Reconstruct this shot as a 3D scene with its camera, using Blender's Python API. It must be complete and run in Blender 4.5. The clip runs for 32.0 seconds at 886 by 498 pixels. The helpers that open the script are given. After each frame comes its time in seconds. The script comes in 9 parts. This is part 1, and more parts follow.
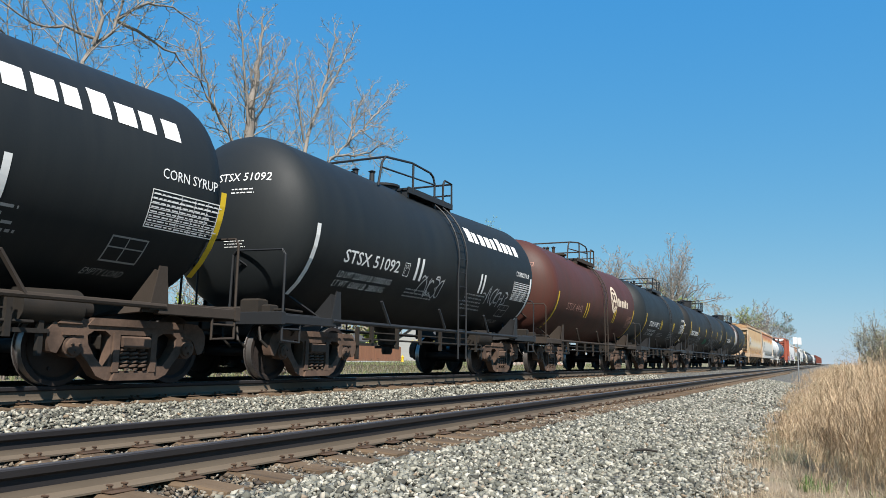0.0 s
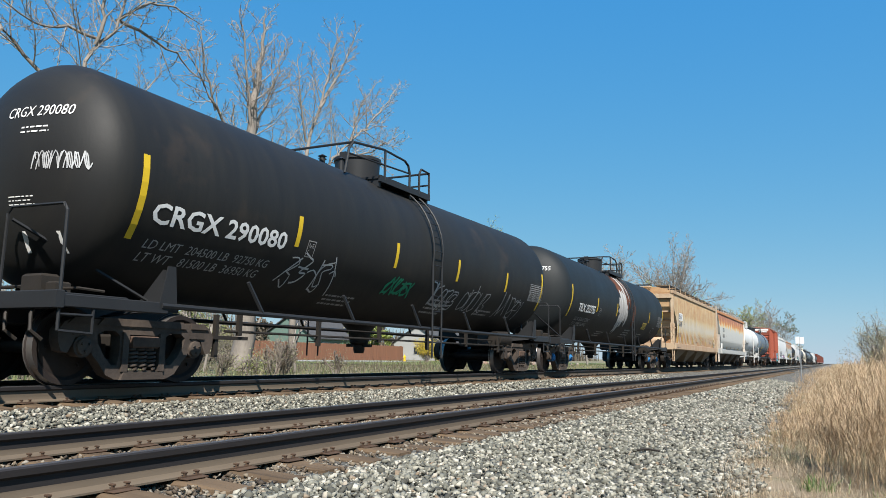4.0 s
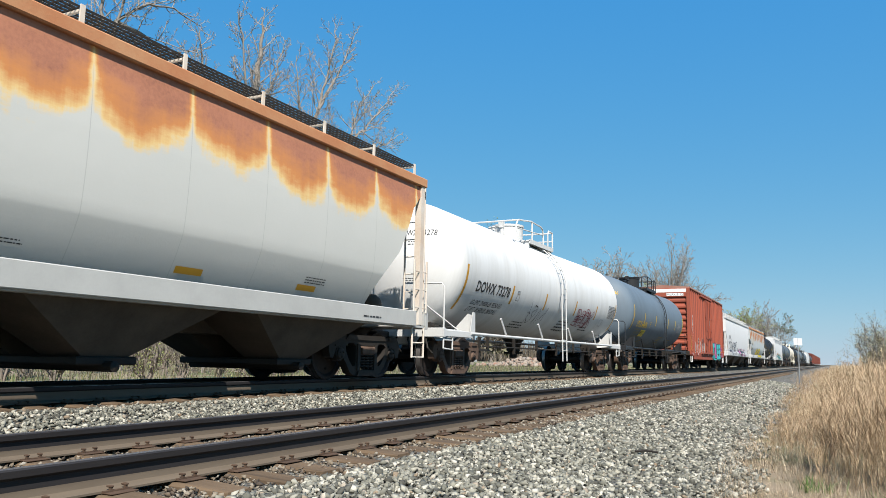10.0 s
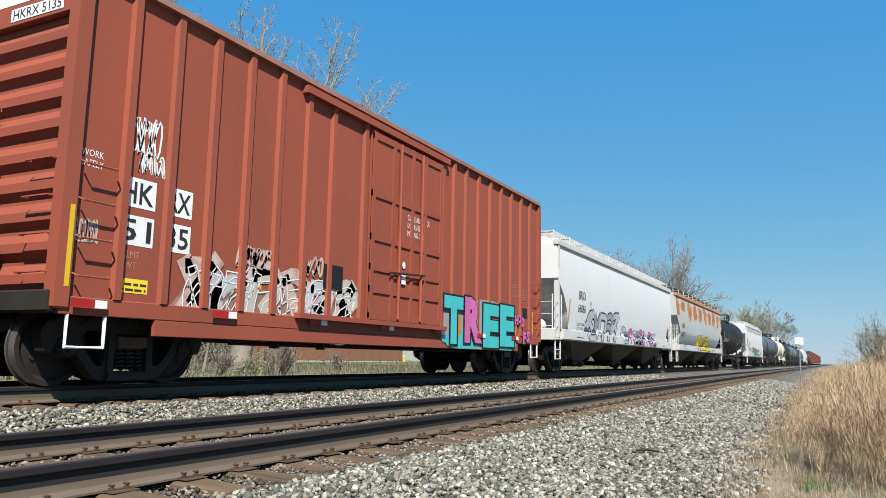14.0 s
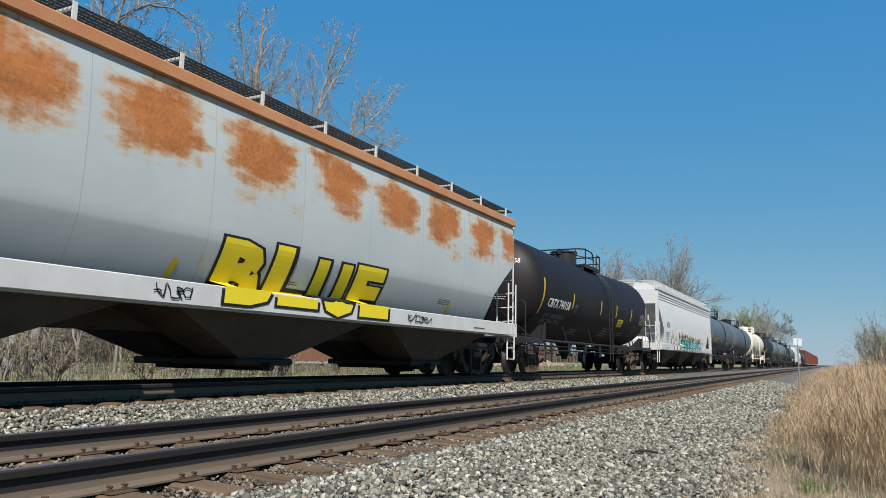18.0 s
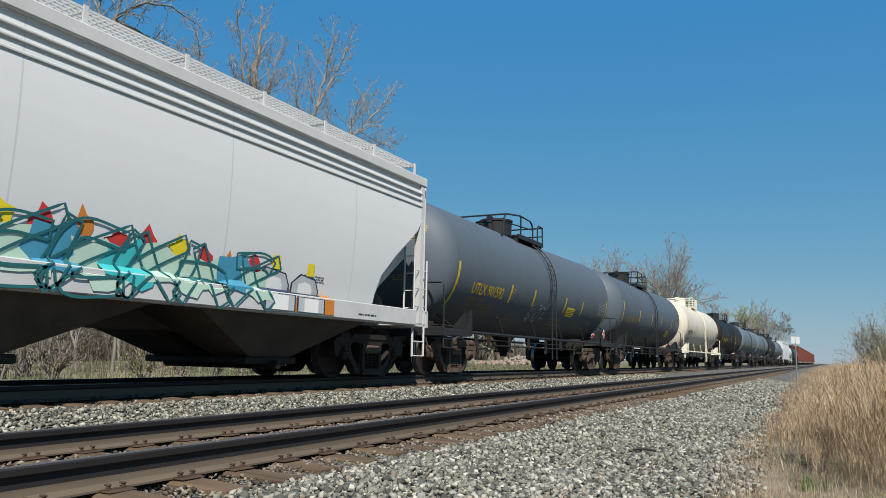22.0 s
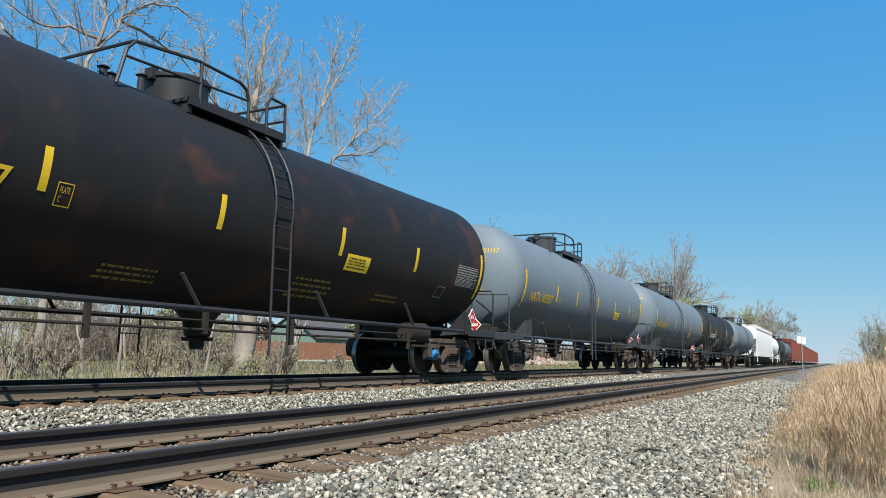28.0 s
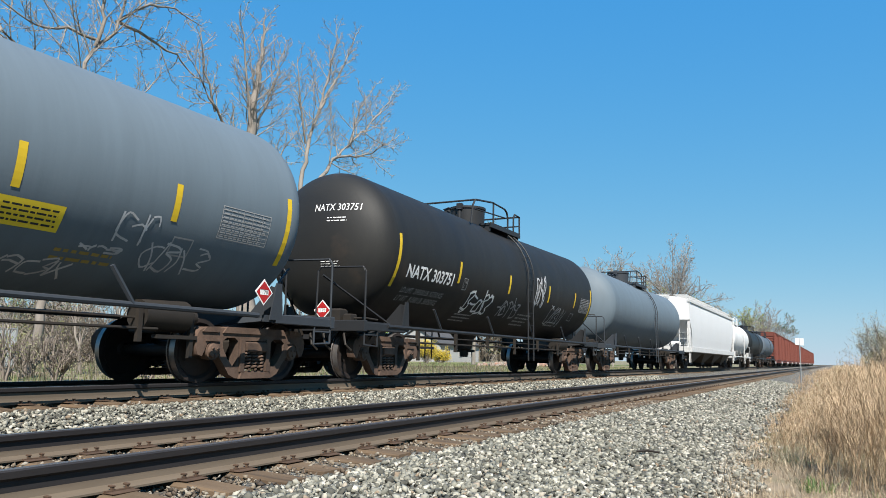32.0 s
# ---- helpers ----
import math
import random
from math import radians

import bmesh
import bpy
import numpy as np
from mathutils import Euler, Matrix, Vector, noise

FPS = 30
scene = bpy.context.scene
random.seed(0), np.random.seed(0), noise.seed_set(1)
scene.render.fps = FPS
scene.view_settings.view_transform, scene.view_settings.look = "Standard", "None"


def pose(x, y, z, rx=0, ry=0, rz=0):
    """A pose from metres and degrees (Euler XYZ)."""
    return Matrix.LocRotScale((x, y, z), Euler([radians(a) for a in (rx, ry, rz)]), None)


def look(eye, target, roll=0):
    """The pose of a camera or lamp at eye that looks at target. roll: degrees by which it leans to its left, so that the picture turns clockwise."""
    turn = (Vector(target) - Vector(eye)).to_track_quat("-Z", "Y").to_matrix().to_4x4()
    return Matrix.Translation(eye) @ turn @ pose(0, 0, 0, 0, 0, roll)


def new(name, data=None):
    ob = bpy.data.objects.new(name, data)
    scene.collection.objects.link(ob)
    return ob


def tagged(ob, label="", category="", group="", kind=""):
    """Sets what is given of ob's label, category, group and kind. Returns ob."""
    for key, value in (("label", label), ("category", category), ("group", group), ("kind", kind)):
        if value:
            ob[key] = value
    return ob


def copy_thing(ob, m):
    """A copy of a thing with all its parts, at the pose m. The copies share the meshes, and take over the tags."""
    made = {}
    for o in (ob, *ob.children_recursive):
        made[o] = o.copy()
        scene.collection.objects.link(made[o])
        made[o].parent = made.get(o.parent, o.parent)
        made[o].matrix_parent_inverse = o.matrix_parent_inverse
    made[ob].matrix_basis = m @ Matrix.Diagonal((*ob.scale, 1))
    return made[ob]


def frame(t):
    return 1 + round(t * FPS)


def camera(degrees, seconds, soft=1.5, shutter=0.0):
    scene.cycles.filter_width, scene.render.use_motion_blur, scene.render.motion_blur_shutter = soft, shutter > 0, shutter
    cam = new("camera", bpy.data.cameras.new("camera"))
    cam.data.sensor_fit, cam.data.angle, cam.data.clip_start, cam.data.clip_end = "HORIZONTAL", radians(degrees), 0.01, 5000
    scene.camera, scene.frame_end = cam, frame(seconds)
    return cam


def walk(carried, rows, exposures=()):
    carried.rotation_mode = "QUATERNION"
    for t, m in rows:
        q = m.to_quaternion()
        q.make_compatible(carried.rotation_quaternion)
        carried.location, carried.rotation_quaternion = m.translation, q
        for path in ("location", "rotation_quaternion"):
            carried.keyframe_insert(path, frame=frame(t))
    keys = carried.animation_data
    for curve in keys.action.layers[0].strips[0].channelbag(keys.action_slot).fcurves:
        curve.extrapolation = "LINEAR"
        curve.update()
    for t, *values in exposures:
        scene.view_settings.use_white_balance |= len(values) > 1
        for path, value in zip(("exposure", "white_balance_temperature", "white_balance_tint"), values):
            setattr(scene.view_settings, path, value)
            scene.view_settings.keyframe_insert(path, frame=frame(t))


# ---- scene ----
# World: x to the right of the line, y along the track, z up; z = 0 is the railhead of the near track.
EYE = Vector((0.0, 0.0, 0.594))
YAW, PITCH, ROLL = 27.38, 8.13, 1.10
SPEED = 10.16                      # metres a second, towards the camera
NEAR_X, FAR_X, FAR_Z = -4.45, -8.88, 0.17   # track centres, railhead of the far track

cam = camera(61.15, 32.0, 0.85)
# slight sway of the held camera: seconds, degrees of yaw and pitch
SWAY = (
    (0, -0.06, 0.04), (0.5, -0.11, 0.00), (1, 0.13, 0.00), (1.5, 0.00, -0.06), (2, -0.04, 0.00), (2.5, -0.13, 0.00), (3, -0.10, 0.00),
    (3.5, 0.15, 0.02), (4, 0.10, 0.00), (4.5, 0.02, 0.06), (6.5, -0.21, 0.00), (7, -0.13, 0.06), (7.5, -0.15, 0.06), (8, -0.27, 0.08),
    (8.5, -0.13, 0.10), (9, -0.11, 0.06), (9.5, -0.11, 0.04), (10, -0.02, 0.10), (10.5, -0.21, 0.06), (11, -0.27, 0.00), (11.5, -0.25, -0.06),
    (12, 0.00, -0.02), (12.5, -0.10, -0.02), (13, 0.00, 0.00), (13.5, 0.08, 0.00), (14, 0.06, 0.04), (14.5, -0.10, 0.02), (15, -0.06, -0.04),
    (15.5, -0.13, 0.00), (17.5, -0.27, 0.10), (18, -0.04, 0.12), (18.5, -0.21, 0.06), (19, -0.02, 0.06), (19.5, -0.17, 0.06), (20, -0.11, 0.04),
    (20.5, -0.06, 0.00), (21, -0.09, 0.00), (21.5, -0.15, 0.00), (22, -0.17, 0.00), (22.5, -0.15, 0.00), (23, -0.04, 0.00), (23.5, -0.17, 0.02),
    (24, 0.11, 0.00), (24.5, 0.10, 0.06), (25, 0.13, 0.10), (25.5, 0.08, 0.12), (27.5, 0.40, 0.06), (28, 0.21, -0.02), (28.5, 0.08, 0.02),
    (29, 0.49, 0.12), (29.5, 0.25, 0.17), (30, 0.06, 0.10), (30.5, 0.02, 0.10), (31, 0.42, 0.15), (31.5, 0.17, 0.10), (32, 0.08, 0.10),
)


def aim(yaw, pitch):
    y, p = radians(yaw), radians(pitch)
    way = Vector((-math.sin(y) * math.cos(p), math.cos(y) * math.cos(p), math.sin(p)))
    return look(EYE, EYE + way, ROLL)


# the camera's automatic exposure closes a little while white cars fill the view
EXPOSURES = ((0, 1.00), (10.2, 1.00), (11, 0.95), (11.6, 0.84), (12, 0.76), (12.5, 0.92), (13, 0.97), (14, 1.00), (15.5, 1.00), (16.5, 0.78), (17.5, 0.62), (18, 0.68), (18.5, 0.72), (19.2, 0.78), (20, 1.00), (21, 0.98), (21.5, 0.64), (22, 0.58), (22.6, 0.54), (23, 0.84), (23.4, 0.96), (24, 0.95), (25, 1.00), (28, 1.07), (32, 1.09))
walk(cam, [(t, aim(YAW + a, PITCH + b)) for t, a, b in SWAY], EXPOSURES)

# ---- light ----
SUN = Vector((0.56, -0.74, 1.0)).normalized()
world = bpy.data.worlds.new("sky")
scene.world = world
world.use_nodes = True
wn, wl = world.node_tree.nodes, world.node_tree.links
sky = wn.new("ShaderNodeTexSky")
sky.sky_type = "NISHITA"
sky.sun_disc = False
sky.sun_elevation = math.asin(SUN.z)
sky.sun_rotation = math.atan2(SUN.x, SUN.y)
sky.air_density, sky.dust_density, sky.ozone_density = 1.0, 0.0, 1.0
tone = wn.new("ShaderNodeMix")                # clear blue of a dry spring day, down to the horizon
tone.data_type, tone.blend_type = "RGBA", "MULTIPLY"
tone.inputs[0].default_value = 1.0
tone.inputs[7].default_value = (0.74, 0.96, 1.10, 1)
tint = wn.new("ShaderNodeHueSaturation")
tint.inputs["Saturation"].default_value = 1.25
wl.new(sky.outputs[0], tone.inputs[6])
wl.new(tone.outputs[2], tint.inputs["Color"])
split, join = wn.new("ShaderNodeSeparateColor"), wn.new("ShaderNodeCombineColor")
wl.new(tint.outputs[0], split.inputs[0])
for ch, (power, gain) in enumerate(((0.55, 1.05), (0.36, 1.86), (0.06, 4.38))):      # hazy blue that fades little towards the horizon
    pw, gn = wn.new("ShaderNodeMath"), wn.new("ShaderNodeMath")
    pw.operation, gn.operation = "POWER", "MULTIPLY"
    pw.inputs[1].default_value, gn.inputs[1].default_value = power, gain
    wl.new(split.outputs[ch], pw.inputs[0])
    wl.new(pw.outputs[0], gn.inputs[0])
    wl.new(gn.outputs[0], join.inputs[ch])
wl.new(join.outputs[0], wn["Background"].inputs[0])
wn["Background"].inputs[1].default_value = 0.074
sun = new("sun", bpy.data.lights.new("sun", "SUN"))
sun.data.energy, sun.data.angle, sun.data.color = 4.8, radians(0.53), (1.0, 0.945, 0.865)
sun.matrix_world = look(SUN * 100, (0, 0, 0))

# ---- materials ----
def nodes_of(name):
    m = bpy.data.materials.new(name)
    m.use_nodes = True
    nt = m.node_tree
    return m, nt.nodes, nt.links, nt.nodes["Principled BSDF"]


def mixed(n, l, fac, a, b):
    x = n.new("ShaderNodeMix")
    x.data_type = "RGBA"
    for sock, val in ((0, fac), (6, a), (7, b)):
        if isinstance(val, (int, float)):
            x.inputs[sock].default_value = val
        elif isinstance(val, tuple):
            x.inputs[sock].default_value = (*val, 1)
        else:
            l.new(val, x.inputs[sock])
    return x.outputs[2]


def noise_at(n, l, vec, scale, detail=4.0, rough=0.6):
    x = n.new("ShaderNodeTexNoise")
    x.inputs["Scale"].default_value, x.inputs["Detail"].default_value, x.inputs["Roughness"].default_value = scale, detail, rough
    if vec is not None:
        l.new(vec, x.inputs["Vector"])
    return x.outputs["Fac"]


def ramp(n, l, fac, stops):
    x = n.new("ShaderNodeValToRGB")
    while len(x.color_ramp.elements) < len(stops):
        x.color_ramp.elements.new(0.5)
    for e, (p, c) in zip(x.color_ramp.elements, stops):
        e.position = p
        e.color = (c, c, c, 1) if isinstance(c, (int, float)) else (*c, 1)
    l.new(fac, x.inputs[0])
    return x.outputs[0]


def calc(n, l, op, a, b=0.0, clamp=False):
    x = n.new("ShaderNodeMath")
    x.operation, x.use_clamp = op, clamp
    for i, v in enumerate((a, b)):
        if isinstance(v, (int, float)):
            x.inputs[i].default_value = v
        else:
            l.new(v, x.inputs[i])
    return x.outputs[0]


def place(n, l, scale=(1, 1, 1), own=True):
    """Object coordinates, stretched, and shifted from object to object."""
    tc = n.new("ShaderNodeTexCoord")
    mp = n.new("ShaderNodeMapping")
    mp.inputs["Scale"].default_value = scale
    l.new(tc.outputs["Object"], mp.inputs["Vector"])
    if own:
        oi = n.new("ShaderNodeObjectInfo")
        sh = calc(n, l, "MULTIPLY", oi.outputs["Random"], 37.0)
        l.new(sh, mp.inputs["Location"])
    return mp.outputs[0]


def bumped(n, l, bsdf, height, strength, distance=0.01):
    b = n.new("ShaderNodeBump")
    b.inputs["Strength"].default_value, b.inputs["Distance"].default_value = strength, distance
    l.new(height, b.inputs["Height"])
    l.new(b.outputs[0], bsdf.inputs["Normal"])


def surface(name, base, dark, rough=0.6, metal=0.0, coarse=1.3, fine=22.0, bump=0.15, dirt=0.5, stretch=(1, 1, 1)):
    """A worn surface: two colours mixed by noise at two scales, with a fine relief."""
    m, n, l, b = nodes_of(name)
    v = place(n, l, stretch)
    big = ramp(n, l, noise_at(n, l, v, coarse, 5), [(0.35, 0.0), (0.7, 1.0)])
    small = noise_at(n, l, v, fine, 6, 0.7)
    fac = calc(n, l, "MULTIPLY", calc(n, l, "ADD", big, small), 0.5 * dirt, True)
    l.new(mixed(n, l, fac, base, dark), b.inputs["Base Color"])
    l.new(calc(n, l, "ADD", calc(n, l, "MULTIPLY", small, 0.25), rough - 0.12, True), b.inputs["Roughness"])
    b.inputs["Metallic"].default_value = metal
    b.inputs["Specular IOR Level"].default_value = 0.5 if rough < 0.4 else 0.2      # dusty surfaces have little sheen
    if bump:
        bumped(n, l, b, small, bump)
    return m


def tank_paint(name, base, grime, streak=0.35, rust=0.0, rust_col=(0.13, 0.05, 0.03), rough=0.56):
    """Tank paint with run-off streaks that go down the shell, a film of road dirt and some rust bleeding through."""
    m, n, l, b = nodes_of(name)
    v = place(n, l, (1, 1, 1))
    vs = place(n, l, (0.25, 2.2, 0.22))
    run = ramp(n, l, noise_at(n, l, vs, 1.6, 6, 0.65), [(0.42, 0.0), (0.72, 1.0)])
    film = noise_at(n, l, v, 0.55, 5, 0.6)
    fine = noise_at(n, l, v, 26.0, 5, 0.7)
    fac = calc(n, l, "ADD", calc(n, l, "MULTIPLY", run, streak), calc(n, l, "MULTIPLY", film, streak * 0.9), True)
    col = mixed(n, l, fac, base, grime)
    if rust:
        patch = ramp(n, l, noise_at(n, l, v, 0.9, 7, 0.62), [(0.60 - rust * 0.12, 0.0), (0.74, 0.8)])
        col = mixed(n, l, patch, col, rust_col)
    speck = ramp(n, l, fine, [(0.66, 0.0), (0.78, 0.25)])
    col = mixed(n, l, speck, col, grime)
    l.new(col, b.inputs["Base Color"])
    l.new(calc(n, l, "ADD", calc(n, l, "MULTIPLY", film, 0.25), rough - 0.1, True), b.inputs["Roughness"])
    b.inputs["Specular IOR Level"].default_value = 0.22
    big = noise_at(n, l, v, 0.8, 2, 0.4)
    bumped(n, l, b, calc(n, l, "ADD", calc(n, l, "MULTIPLY", big, 6.0), fine), 0.12, 0.012)
    return m


def hopper_paint(name, base, rust, mode, chalk=(0.5, 0.49, 0.46), panel=1.7):
    """Painted hopper sheet. Rust bleeds down from the eaves in scallops between the seams ("eaves"), lies in blotches
    below them ("blotch"), runs all over the sheet ("runs"), or is only a faint stain ("clean")."""
    m, n, l, b = nodes_of(name)
    v = place(n, l)
    tc = n.new("ShaderNodeTexCoord")
    sep = n.new("ShaderNodeSeparateXYZ")
    l.new(tc.outputs["Object"], sep.inputs[0])
    y, z = sep.outputs[1], sep.outputs[2]
    fine = noise_at(n, l, v, 20.0, 6, 0.7)
    film = noise_at(n, l, v, 0.7, 5, 0.6)
    blot = noise_at(n, l, place(n, l, (0.8, 0.55, 1.5)), 1.6, 8, 0.66)
    runs = noise_at(n, l, place(n, l, (0.3, 2.6, 0.14)), 2.2, 6, 0.6)
    wave = calc(n, l, "ABSOLUTE", calc(n, l, "SINE", calc(n, l, "MULTIPLY", calc(n, l, "ADD", y, 0.8 if mode == "eaves" else 0.0), math.pi / panel)))
    dev = calc(n, l, "SUBTRACT", blot, 0.5)
    rdev = calc(n, l, "SUBTRACT", runs, 0.5)
    if mode == "eaves":
        edge = calc(n, l, "SUBTRACT", z, calc(n, l, "SUBTRACT", 3.22, calc(n, l, "MULTIPLY", calc(n, l, "POWER", wave, 0.5), 0.44)))
        a = calc(n, l, "ADD", calc(n, l, "ADD", calc(n, l, "MULTIPLY", edge, 1.05), calc(n, l, "MULTIPLY", dev, 0.85)), calc(n, l, "MULTIPLY", rdev, 0.42))
        stops = [(0.0, 0.0), (0.14, 0.24), (0.36, 0.55), (0.75, 1.0)]
    elif mode == "blotch":
        band = calc(n, l, "SUBTRACT", 1.0, calc(n, l, "MULTIPLY", calc(n, l, "ABSOLUTE", calc(n, l, "SUBTRACT", z, 3.30)), 1.35))
        a = calc(n, l, "ADD", calc(n, l, "ADD", calc(n, l, "MULTIPLY", band, calc(n, l, "POWER", wave, 0.9)), calc(n, l, "MULTIPLY", dev, 2.1)), calc(n, l, "SUBTRACT", calc(n, l, "MULTIPLY", rdev, 0.5), 0.17))
        stops = [(0.0, 0.0), (0.12, 0.35), (0.26, 0.75), (0.45, 1.0)]
    elif mode == "runs":
        upper = calc(n, l, "MULTIPLY", calc(n, l, "SUBTRACT", z, 2.25), 1.5, True)
        comb = calc(n, l, "POWER", calc(n, l, "ABSOLUTE", calc(n, l, "SINE", calc(n, l, "MULTIPLY", y, math.pi / 0.46))), 2.0)
        lower = calc(n, l, "MULTIPLY", calc(n, l, "MULTIPLY", calc(n, l, "SUBTRACT", 2.3, z), 2.0, True), comb)
        a = calc(n, l, "ADD", calc(n, l, "ADD", calc(n, l, "MULTIPLY", upper, 0.60), calc(n, l, "MULTIPLY", lower, 0.82)), calc(n, l, "ADD", calc(n, l, "MULTIPLY", rdev, 0.9), calc(n, l, "MULTIPLY", dev, 0.6)))
        stops = [(0.06, 0.0), (0.38, 0.38), (0.72, 0.78), (1.0, 1.0)]
    else:
        a = calc(n, l, "ADD", calc(n, l, "MULTIPLY", rdev, 0.5), calc(n, l, "MULTIPLY", dev, 0.6))
        stops = [(0.25, 0.0), (0.6, 0.35)]
    fac = ramp(n, l, a, stops)
    if mode == "eaves":                                   # the paint holds longer along the welded seams
        fac = calc(n, l, "MULTIPLY", fac, ramp(n, l, calc(n, l, "ADD", wave, calc(n, l, "MULTIPLY", dev, 0.25)), [(0.0, 0.30), (0.16, 1.0)]))
    if mode in ("eaves", "blotch"):                       # the end sheets have kept their paint
        nrm = n.new("ShaderNodeSeparateXYZ")
        l.new(tc.outputs["Normal"], nrm.inputs[0])
        fac = calc(n, l, "MULTIPLY", fac, ramp(n, l, calc(n, l, "ABSOLUTE", nrm.outputs[0]), [(0.5, 0.0), (0.8, 1.0)]))
    paint = mixed(n, l, calc(n, l, "MULTIPLY", film, 0.6), base, chalk)
    seam = calc(n, l, "LESS_THAN", wave, 0.012)
    paint = mixed(n, l, calc(n, l, "MULTIPLY", seam, 0.35), paint, tuple(c * 0.5 for c in base))
    halo = tuple(min(1.0, 0.55 * c + 0.45 * d) for c, d in zip(base, (rust[0] * 1.25, rust[1] * 1.9, rust[2] * 1.6)))
    deep = mixed(n, l, ramp(n, l, calc(n, l, "ADD", fine, dev), [(0.35, 0.0), (0.8, 1.0)]), rust, tuple(c * 0.5 for c in rust))
    if mode == "eaves":
        ochre = mixed(n, l, ramp(n, l, fac, [(0.02, 0.0), (0.3, 1.0)]), paint, (0.60, 0.43, 0.19))
        low = mixed(n, l, ramp(n, l, fac, [(0.25, 0.0), (0.6, 1.0)]), ochre, (0.46, 0.19, 0.065))
        deep = mixed(n, l, ramp(n, l, calc(n, l, "ADD", fine, dev), [(0.35, 0.0), (0.8, 1.0)]), (0.35, 0.15, 0.088), (0.25, 0.105, 0.066))
        l.new(mixed(n, l, ramp(n, l, fac, [(0.6, 0.0), (1.0, 1.0)]), low, deep), b.inputs["Base Color"])
    else:
        low = mixed(n, l, ramp(n, l, fac, [(0.0, 0.0), (0.5, 1.0)]), paint, halo)
        l.new(mixed(n, l, ramp(n, l, fac, [(0.45, 0.0), (1.0, 1.0)]), low, deep), b.inputs["Base Color"])
    b.inputs["Roughness"].default_value = 0.62
    b.inputs["Specular IOR Level"].default_value = 0.25
    bumped(n, l, b, calc(n, l, "ADD", fine, calc(n, l, "MULTIPLY", film, 5.0)), 0.15, 0.01)
    return m


def plain(name, col, rough=0.6, var=0.25, metal=0.0):
    return surface(name, col, tuple(c * 0.55 for c in col), rough, metal, 2.0, 30.0, 0.06, var * 2)


STEEL_DARK = surface("dark oily steel", (0.015, 0.014, 0.013), (0.034, 0.027, 0.021), 0.62, 0.0, 2.0, 25.0, 0.2, 0.8)
FRAME_RUST = surface("rusty cast steel", (0.140, 0.090, 0.065), (0.024, 0.018, 0.015), 0.8, 0.0, 2.5, 18.0, 0.35, 1.0)
FRAME_GREY = surface("dusty cast steel", (0.098, 0.076, 0.061), (0.020, 0.017, 0.016), 0.8, 0.0, 2.5, 18.0, 0.35, 1.0)
WHEEL = surface("wheel steel", (0.030, 0.023, 0.020), (0.012, 0.010, 0.010), 0.6, 0.0, 3.0, 20.0, 0.15, 1.0)
TREAD = surface("polished wheel tread", (0.33, 0.31, 0.30), (0.16, 0.14, 0.13), 0.35, 0.8, 3.0, 30.0, 0.05, 0.8)
BEARING_BLUE = plain("blue bearing cap", (0.03, 0.16, 0.36))
YELLOW = surface("yellow reflective strip", (0.5813, 0.3937, 0.0187), (0.3375, 0.225, 0.0275), 0.5, 0.0, 1.5, 30.0, 0.0, 0.5)
AMBER = surface("faded amber strip", (0.4688, 0.2438, 0.0187), (0.2812, 0.15, 0.0275), 0.5, 0.0, 1.5, 30.0, 0.0, 0.5)
WHITE_MARK = surface("white stencil paint", (0.6938, 0.6938, 0.6838), (0.4225, 0.4225, 0.4125), 0.6, 0.0, 1.0, 30.0, 0.0, 0.45)
GREY_MARK = surface("weathered stencil paint", (0.3187, 0.3187, 0.3187), (0.14, 0.14, 0.14), 0.7, 0.0, 1.0, 30.0, 0.0, 0.7)
YELLOW_MARK = surface("yellow stencil paint", (0.5437, 0.3562, 0.0187), (0.2812, 0.1875, 0.0275), 0.6, 0.0, 1.0, 30.0, 0.0, 0.6)
BLACK_MARK = surface("black stencil paint", (0.015, 0.015, 0.017), (0.06, 0.06, 0.06), 0.6, 0.0, 1.0, 30.0, 0.0, 0.5)
RAIL_GRIME = surface("greasy dark rail", (0.016, 0.015, 0.016), (0.030, 0.026, 0.025), 0.6, 0.0, 1.2, 25.0, 0.15, 0.9, (1, 0.12, 1))
RAIL_SIDE = surface("dusty brown rail web", (0.1332, 0.1044, 0.0756), (0.054, 0.0418, 0.0317), 0.85, 0.0, 1.2, 25.0, 0.15, 0.9, (1, 0.12, 1))
RAIL_TOP = surface("worn railhead", (0.22, 0.215, 0.22), (0.10, 0.09, 0.09), 0.35, 0.7, 1.5, 20.0, 0.05, 0.7, (1, 0.08, 1))
TIE_WOOD = surface("weathered tie wood", (0.1477, 0.1009, 0.0619), (0.036, 0.0252, 0.0173), 0.9, 0.0, 2.2, 14.0, 0.6, 1.0, (0.3, 2.0, 1))
PLATE_RUST = surface("rusty tie plate", (0.105, 0.066, 0.044), (0.045, 0.030, 0.022), 0.85, 0.2, 4.0, 30.0, 0.3, 1.0)

